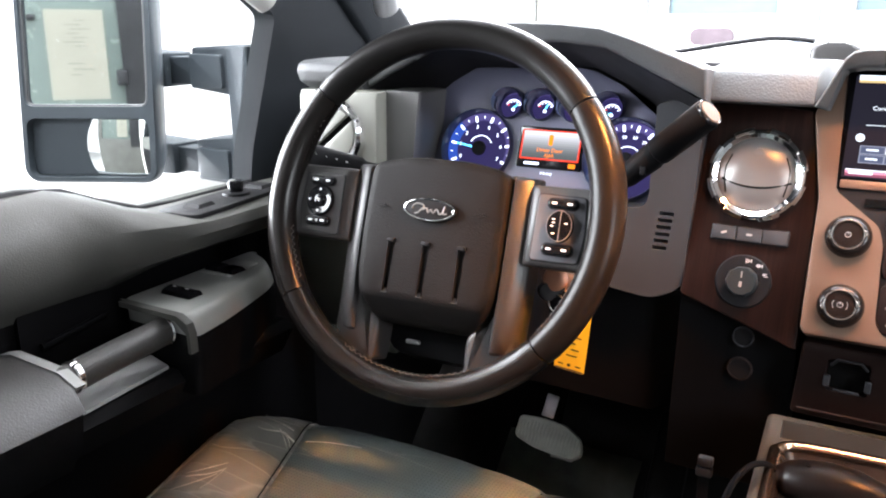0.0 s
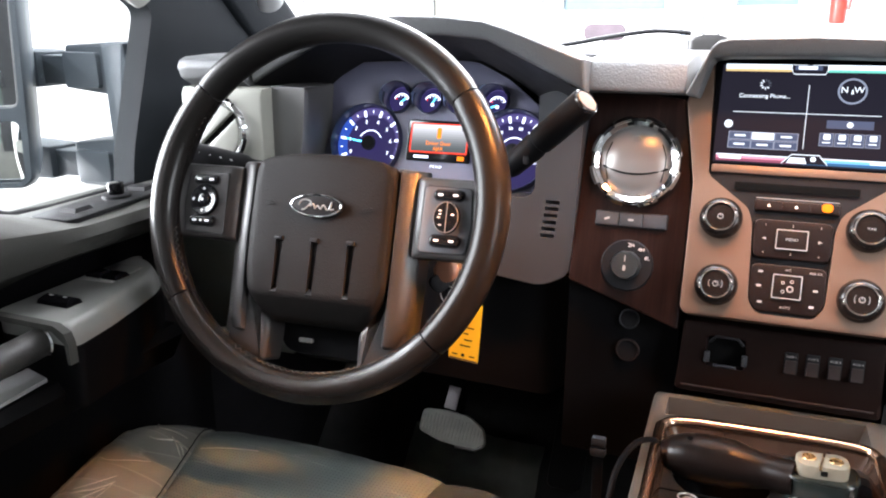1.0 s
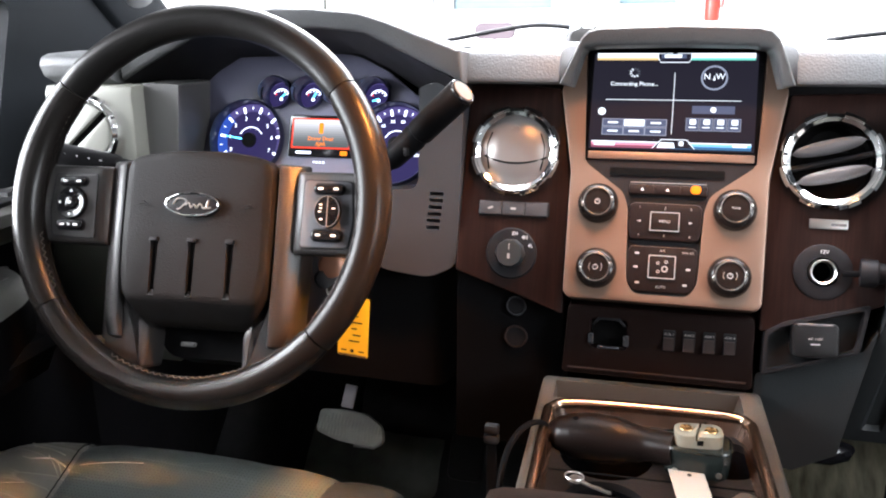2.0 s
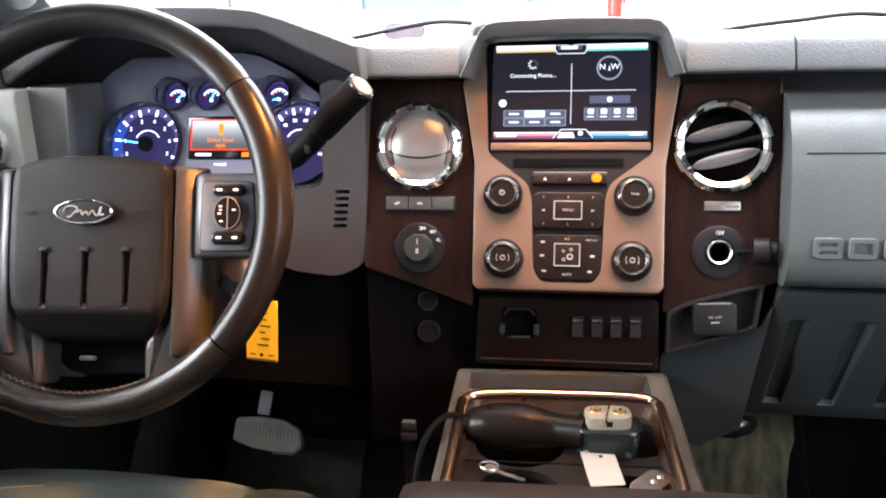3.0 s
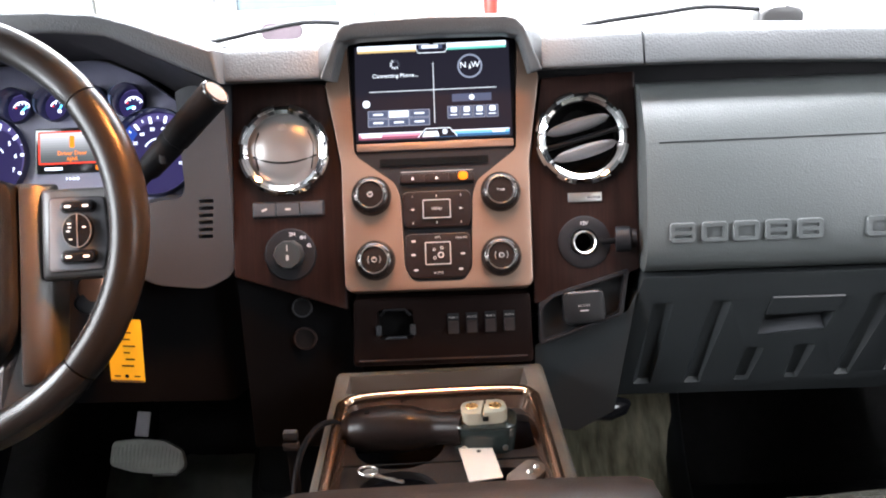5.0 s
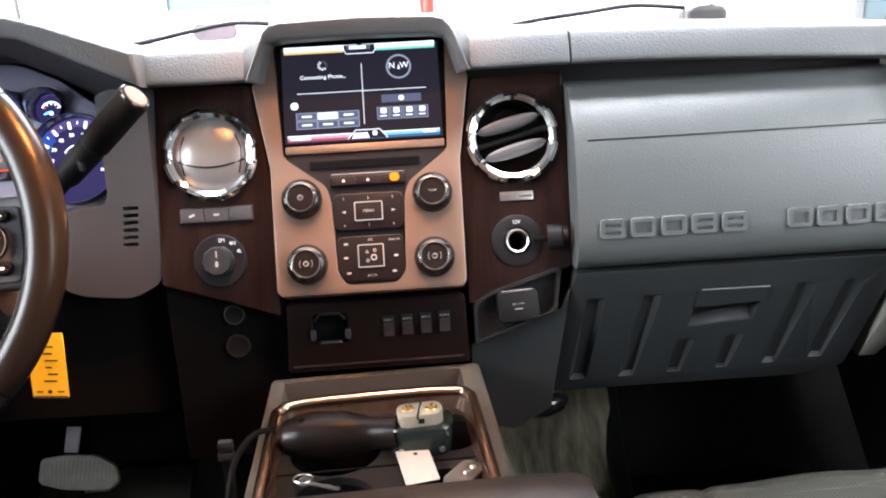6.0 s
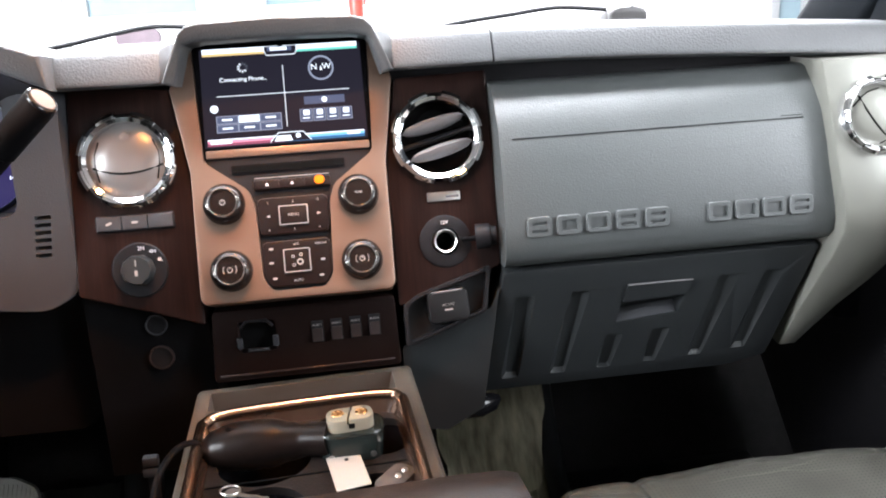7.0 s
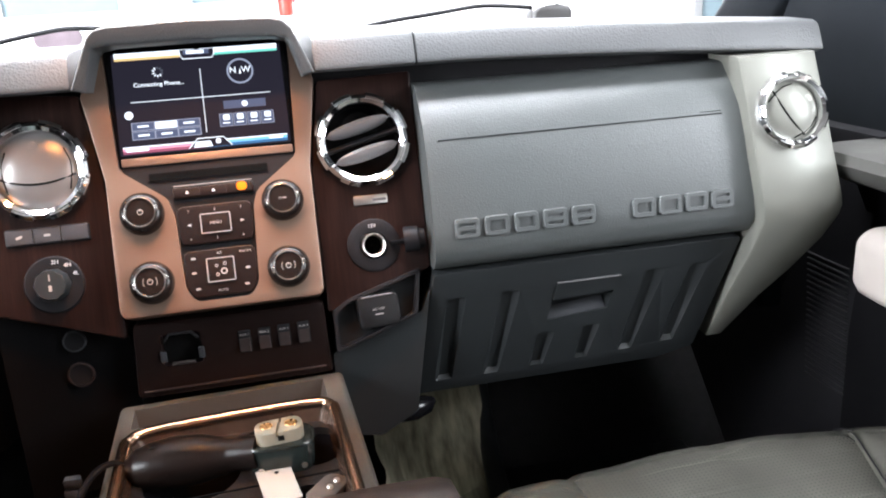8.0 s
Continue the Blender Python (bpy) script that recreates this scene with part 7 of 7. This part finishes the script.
part("switch", loft([[(a * 0.014, b * 0.014 + 0.066, 0.003) for a, b in ((-1, -1), (1, -1), (1, 1), (-1, 1))], [(a * 0.012, b * 0.010 + 0.066, 0.0075) for a, b in ((-1, -1), (1, -1), (1, 1), (-1, 1))]]), BLACK, mp)

# passenger armrest, pale and rounded at its front
rings = []
for y, s in ((0.10, 1), (0.5, 1), (0.70, 1), (0.728, 0.97), (0.741, 0.88), (0.747, 0.70)):
    rings.append([(0.735 + (x - 0.735) * s, y, 0.692 + (z - 0.692) * s) for x, z in soften([(0.80, 0.650), (0.80, 0.728), (0.690, 0.730), (0.672, 0.718), (0.672, 0.660), (0.685, 0.650)], 0.010)])
part("armrest", loft(rings), mat("pale_taupe_armrest", (0.34, 0.31, 0.28), 0.45, 0, 0.08, 9, 0.2, 700), dr, "pale taupe armrest")
for i in range(22):
    part("speaker_rib", box(0.004, 0.085, 0.0030, 0.001, 1, (0.7885, 0.905 + 0.0008 * i, 0.44 + 0.0085 * i)), BLACK, bpy.data.objects["kick_panel_east"])

# grab handle at the windscreen pillar
solid("pillar_handle", tube(smooth_path([(-0.715, 0.985, 1.030), (-0.700, 0.955, 1.055), (-0.690, 0.90, 1.11), (-0.680, 0.84, 1.18), (-0.690, 0.80, 1.24)], 5), 0.020, 14, flat=0.8), mat("grey_handle", (0.20, 0.20, 0.20), 0.5), "grey grab handle on the windscreen pillar", "grab handle")

# ---------------------------------------------------------------- towing mirror outside
NM = Vector((0.447, -0.894, 0.02)).normalized()
XM = Vector((0, 0, 1)).cross(NM).normalized()
YM = NM.cross(XM)
MC = Vector((-1.090, 0.741, 0.925))
MM = Matrix(((XM.x, YM.x, NM.x, MC.x), (XM.y, YM.y, NM.y, MC.y), (XM.z, YM.z, NM.z, MC.z), (0, 0, 0, 1)))
mir = thing("towing_mirror", MM, "large black towing mirror with two glasses on double arms", "mirror")
MSH = mat("grey_black_mirror_shell", (0.036, 0.043, 0.050), 0.45, 0, 0.1, 8, 0.2, 700, spec=0.2)
shell = part("shell", loft([[(x * s, y * s + 0.035, z) for x, y in rounded(0.211, 0.365, 0.022, 5, -0.001)] for s, z in ((0.70, -0.085), (0.9, -0.06), (1.0, -0.02), (1.0, 0.0), (0.985, 0.004))]), MSH, mir)
carve(shell, prism(rounded(0.195, 0.238, 0.012, 5, -0.002, 0.086), -0.012, 0.02), prism(rounded(0.192, 0.088, 0.014, 5, -0.002, -0.0945), -0.015, 0.02))

for v in shell.data.vertices:
    if v.co.x < 0:
        v.co.x += 0.072 * max(0, v.co.y + 0.12) * min(1, -v.co.x / 0.08)
    else:
        v.co.x += 0.050 * max(0, v.co.y + 0.12) * min(1, v.co.x / 0.08) - 0.004
part("main_glass", prism(soften([(-0.0925, -0.031), (0.0900, -0.031), (0.1030, 0.203), (-0.0760, 0.203)], 0.011), -0.012, -0.006), MIRROR, mir, "flat mirror glass")
part("glass_rim", tube([(x, y, -0.004) for x, y in soften([(-0.0935, -0.032), (0.0910, -0.032), (0.1040, 0.204), (-0.0770, 0.204)], 0.011)], 0.0018, 6, True), DASH, mir)
part("blind_panel", prism(rounded(0.190, 0.086, 0.012, 5, -0.002, -0.0945), -0.015, -0.012), MSH, mir)
cg = bmesh.new()
gg = []
for i in range(15):
    u = -0.0460 + 0.135 * i / 14
    gg.append([cg.verts.new((u, -0.136 + 0.083 * j / 10, -0.004 - 1.55 * ((u - 0.060) ** 2 + (0.0415 - 0.083 * j / 10) ** 2))) for j in range(11)])
for a, b in zip(gg, gg[1:]):
    for j in range(10):
        cg.faces.new((a[j], a[j + 1], b[j + 1], b[j]))
bmesh.ops.recalc_face_normals(cg, faces=cg.faces)
part("spotter_glass", cg, MIRROR, mir, "convex wide-angle glass")
iv = MM.inverted()


def arm_prism(pts, y0, y1, bev):
    """A solid from an outline in x and z between two depths, in the mirror's own space."""
    bm_ = prism(pts, -y1, -y0, bev)
    return moved(bm_, iv @ pose(0, 0, 0, 90, 0, 0))


for z0, z1 in ((0.912, 0.969), (0.775, 0.829)):
    h = z1 - z0
    part("arm", arm_prism(soften([(-1.115, z0), (-1.034, z0 + 0.002), (-1.034, z1 - 0.003), (-1.115, z1)], 0.004), 0.845, 0.90, 0.003), MSH, mir)
    part("arm_joint", arm_prism(soften([(-1.045, z0 + 0.006), (-0.960, z0 + 0.007), (-0.960, z1 - 0.009), (-1.045, z1 - 0.009)], 0.003), 0.856, 0.89, 0.002), MSH, mir, "inner telescoping bar")
    part("arm_root", arm_prism(soften([(-0.976, z0 + 0.003), (-0.912, z0 + 0.004), (-0.912, z1 - 0.004), (-0.976, z1 - 0.003)], 0.006), 0.840, 0.90, 0.002), MSH, mir)
part("bracket", join(arm_prism(soften([(-0.906, 0.772), (-0.865, 0.770), (-0.865, 0.979), (-0.908, 0.976)], 0.004), 0.846, 0.905, 0.004),
                     arm_prism(soften([(-0.980, 0.914), (-0.890, 0.905), (-0.880, 0.980), (-0.978, 0.975)], 0.006), 0.848, 0.903, 0.004),
                     arm_prism(soften([(-0.986, 0.773), (-0.880, 0.771), (-0.890, 0.846), (-0.984, 0.836)], 0.006), 0.848, 0.903, 0.004)), MSH, mir, "fork-shaped mirror bracket")

# rear door standing open, with a sheet of paper on its glass
rd = thing("rear_door", pose(-1.16, -0.50, 0.0, 90, 0, 180), "open rear door with dark trim, tinted glass and paper sheet", "door")
dpan = part("door_skin", prism(soften([(-0.34, -0.35), (0.34, -0.35), (0.34, 0.84), (0.30, 1.32), (-0.30, 1.34), (-0.34, 0.84)], 0.03), -0.05, 0.0), DOORM, rd, "dark inner door trim")
carve(dpan, prism(soften([(-0.24, 0.80), (0.28, 0.80), (0.26, 1.27), (-0.22, 1.28)], 0.02), -0.1, 0.05))
part("pane", prism([(-0.25, 0.79), (0.29, 0.79), (0.27, 1.28), (-0.23, 1.29)], -0.028, -0.022), mat("green_tinted_pane", (0.050, 0.064, 0.057), 0.25, 0, 0.06, 6), rd, "green tinted pane")
part("frame_strip", prism([(-0.345, 0.70), (-0.163, 0.70), (-0.153, 1.30), (-0.30, 1.34)], 0.0, 0.012), BLACK, rd)
FAINT = mat("faint_print", (0.070, 0.066, 0.052), 0.7)
sheet = part("paper_sheet", prism([(-0.119, 0.833), (0.036, 0.833), (0.036, 1.085), (-0.119, 1.085)], -0.0215, -0.020), mat("cream_paper", (0.105, 0.10, 0.078), 0.7, 0, 0.04, 12), rd, "cream printed paper sheet")
for i in range(10):
    part("writing_bar", box(0.03 + 0.013 * (i % 3), 0.0032, 0.0006, 0, 1, (-0.055 + 0.02 * (i % 2), 1.055 - (0.012 * i if i < 7 else 0.072 + 0.016 * (i - 4)), -0.0195)), FAINT, sheet)
part("latch", box(0.03, 0.045, 0.03, 0.006, 2, (-0.155, 0.895, 0.014)), BLACK, rd)
part("catch", box(0.022, 0.016, 0.02, 0.004, 2, (0.068, 1.062, -0.01)), BLACK, rd)

# ---------------------------------------------------------------- wipers
def wiper(pts, hub):
    w = thing("wiper", pose(0, 0, 0), "black wiper arm with its pivot cover", "wiper", "windscreen wipers")
    part("arm", tube(smooth_path(pts, 6), 0.0042, 8), BLACK, w)
    x, y, z = hub
    part("pivot_cover", loft([[(x + a, y + b, z + h) for a, b in rounded(wd, 0.05, 0.012)] for wd, h in ((0.080, -0.045), (0.078, 0.0), (0.066, 0.008), (0.040, 0.012))]), SPOKE, w)
    for d in (-0.014, 0.012):
        part("bolt", moved(lathe([(0.004, 0), (0.0035, 0.003), (0.0005, 0.0035)], 12), Matrix.Translation((x + d, y - 0.012, z + 0.011))), BLACK, w)


wiper([(0.24, 1.475, 0.949), (0.295, 1.475, 0.957), (0.38, 1.475, 0.965), (0.45, 1.475, 0.972), (0.50, 1.475, 0.970), (0.555, 1.475, 0.964)], (0.588, 1.475, 0.955))
wiper([(-0.46, 1.475, 0.947), (-0.395, 1.475, 0.956), (-0.32, 1.475, 0.969), (-0.255, 1.475, 0.978), (-0.21, 1.475, 0.977), (-0.185, 1.475, 0.974)], (-0.150, 1.475, 0.961))
solid("sensor_dome", lathe([(0.016, 0.0), (0.016, 0.003), (0.010, 0.005), (0.001, 0.005)], 24), BLACK, "small black sensor cap on the screen hood", "sensor").location = (0.002, 0.93, 0.979)

# ---------------------------------------------------------------- seen through the windscreen
TINT = mat("bluish_office_glass", (0.13, 0.18, 0.20), 0.12, 0, 0.15, 1.2)
FRAMEM = mat("pale_aluminium", (0.24, 0.25, 0.25), 0.4, 0.3, 0.05, 4)


def office_window(number, x0, x1, z0, z1, cols):
    w = thing("window_%d" % number, pose(0, 6.99, 0), "pale aluminium office window with bluish panes", "window", kind="structure")
    n = cols
    for i in range(n):
        a, b = x0 + (x1 - x0) * i / n, x0 + (x1 - x0) * (i + 1) / n
        part("window_pane", box(b - a - 0.08, 0.02, z1 - z0 - 0.08, 0, 1, ((a + b) / 2, -0.02, (z0 + z1) / 2)), TINT, w)
    for i in range(n + 1):
        part("window_frame", box(0.08, 0.07, z1 - z0, 0.005, 1, (x0 + (x1 - x0) * i / n, -0.04, (z0 + z1) / 2)), FRAMEM, w)
    for z in (z0, z1):
        part("window_frame", box(x1 - x0 + 0.08, 0.08, 0.08, 0.005, 1, ((x0 + x1) / 2, -0.045, z)), FRAMEM, w)


office_window(2, -1.90, -0.98, 0.98, 1.9, 1)
office_window(3, -0.50, 0.02, 1.0, 1.9, 1)
office_window(4, 3.95, 4.25, 0.55, 1.5, 1)
sd = thing("door_3", pose(-2.60, 6.99, ZG), "pale workshop door with a small window and lever handle", "door", kind="structure")
part("leaf", box(0.92, 0.05, 2.05, 0.004, 1, (0, -0.03, 1.03)), mat("cream_door_paint", (0.38, 0.36, 0.30), 0.5, 0, 0.04, 3), sd)
for s in (-1, 1):
    part("door_frame", box(0.09, 0.12, 2.12, 0.006, 1, (s * 0.51, -0.04, 1.06)), FRAMEM, sd)
part("window_pane", box(0.40, 0.02, 0.5, 0, 1, (-0.1, -0.06, 1.98 - 0.15)), TINT, sd)
part("door_handle", tube([(0.36, -0.06, 1.62), (0.36, -0.10, 1.62), (0.25, -0.10, 1.62)], 0.012, 8), STEEL, sd)
ext = thing("fire_extinguisher", pose(0.26, 6.90, 0.90), "red wall-mounted fire extinguisher", "fire extinguisher")
REDM = mat("red_enamel", (0.55, 0.03, 0.02), 0.3, 0, 0.05, 6)
part("cylinder", lathe([(0.055, 0.0), (0.060, 0.02), (0.060, 0.36), (0.045, 0.41), (0.02, 0.43)], 24), REDM, ext)
part("valve", box(0.05, 0.05, 0.06, 0.01, 1, (0, 0, 0.45)), BLACK, ext)
part("hose", tube(smooth_path([(0.01, -0.02, 0.45), (0.07, -0.03, 0.42), (0.085, -0.03, 0.25), (0.07, -0.03, 0.10)], 5), 0.012, 8), REDM, ext)
chair = thing("office_chair", pose(-1.56, 6.55, ZG), "mauve office chair behind the counter", "chair")
part("backrest", moved(prism(rounded(0.33, 0.13, 0.06, 6), -0.03, 0.03, 0.01), pose(0.14, 0, 1.465, 90, 0, 0)), mat("mauve_cloth", (0.085, 0.065, 0.075), 0.9), chair)
part("seat", box(0.5, 0.48, 0.08, 0.03, 2, (0, -0.2, 1.05)), mat("mauve_seat_cloth", (0.085, 0.065, 0.075), 0.9), chair)
part("stem", tube([(0, -0.2, 0.0), (0, -0.2, 1.05)], 0.03), BLACK, chair)
part("back_post", tube([(0.10, -0.05, 1.05), (0.14, 0, 1.42)], 0.012), FRAMEM, chair)
for a in range(5):
    part("leg", tube([(0, -0.2, 0.07), (0.28 * math.cos(a * 1.2566), -0.2 + 0.28 * math.sin(a * 1.2566), 0.03)], 0.02), BLACK, chair)
for x in (-4.95, -4.40, -0.72):
    solid("service_post", tube([(x, 6.8, ZG), (x, 6.8, 3.2)], 0.035, 8), FRAMEM, "slim pale service pipe along the workshop wall", "pipe")
bench = thing("counter", pose(-0.80, 6.45, ZG), "pale service counter with dark equipment on it", "counter")
part("top", box(1.3, 0.5, 0.05, 0.008, 1, (0.2, 0, 1.38)), WHITE, bench)
part("front", box(1.2, 0.44, 1.36, 0.004, 1, (0.2, 0.02, 0.68)), WHITE, bench)
mon = thing("monitor", pose(-0.80, 6.45, ZG + 1.405), "grey desk monitor on its foot", "monitor")
MONM = mat("grey_monitor_shell", (0.20, 0.23, 0.26), 0.4)
part("screen", box(0.20, 0.03, 0.36, 0.008, 1, (0, 0, 0.28)), MONM, mon)
part("foot", box(0.26, 0.18, 0.03, 0.008, 1, (0.05, 0, 0.015)), MONM, mon)
part("neck", box(0.05, 0.03, 0.14, 0.008, 1, (0, 0.02, 0.09)), MONM, mon)
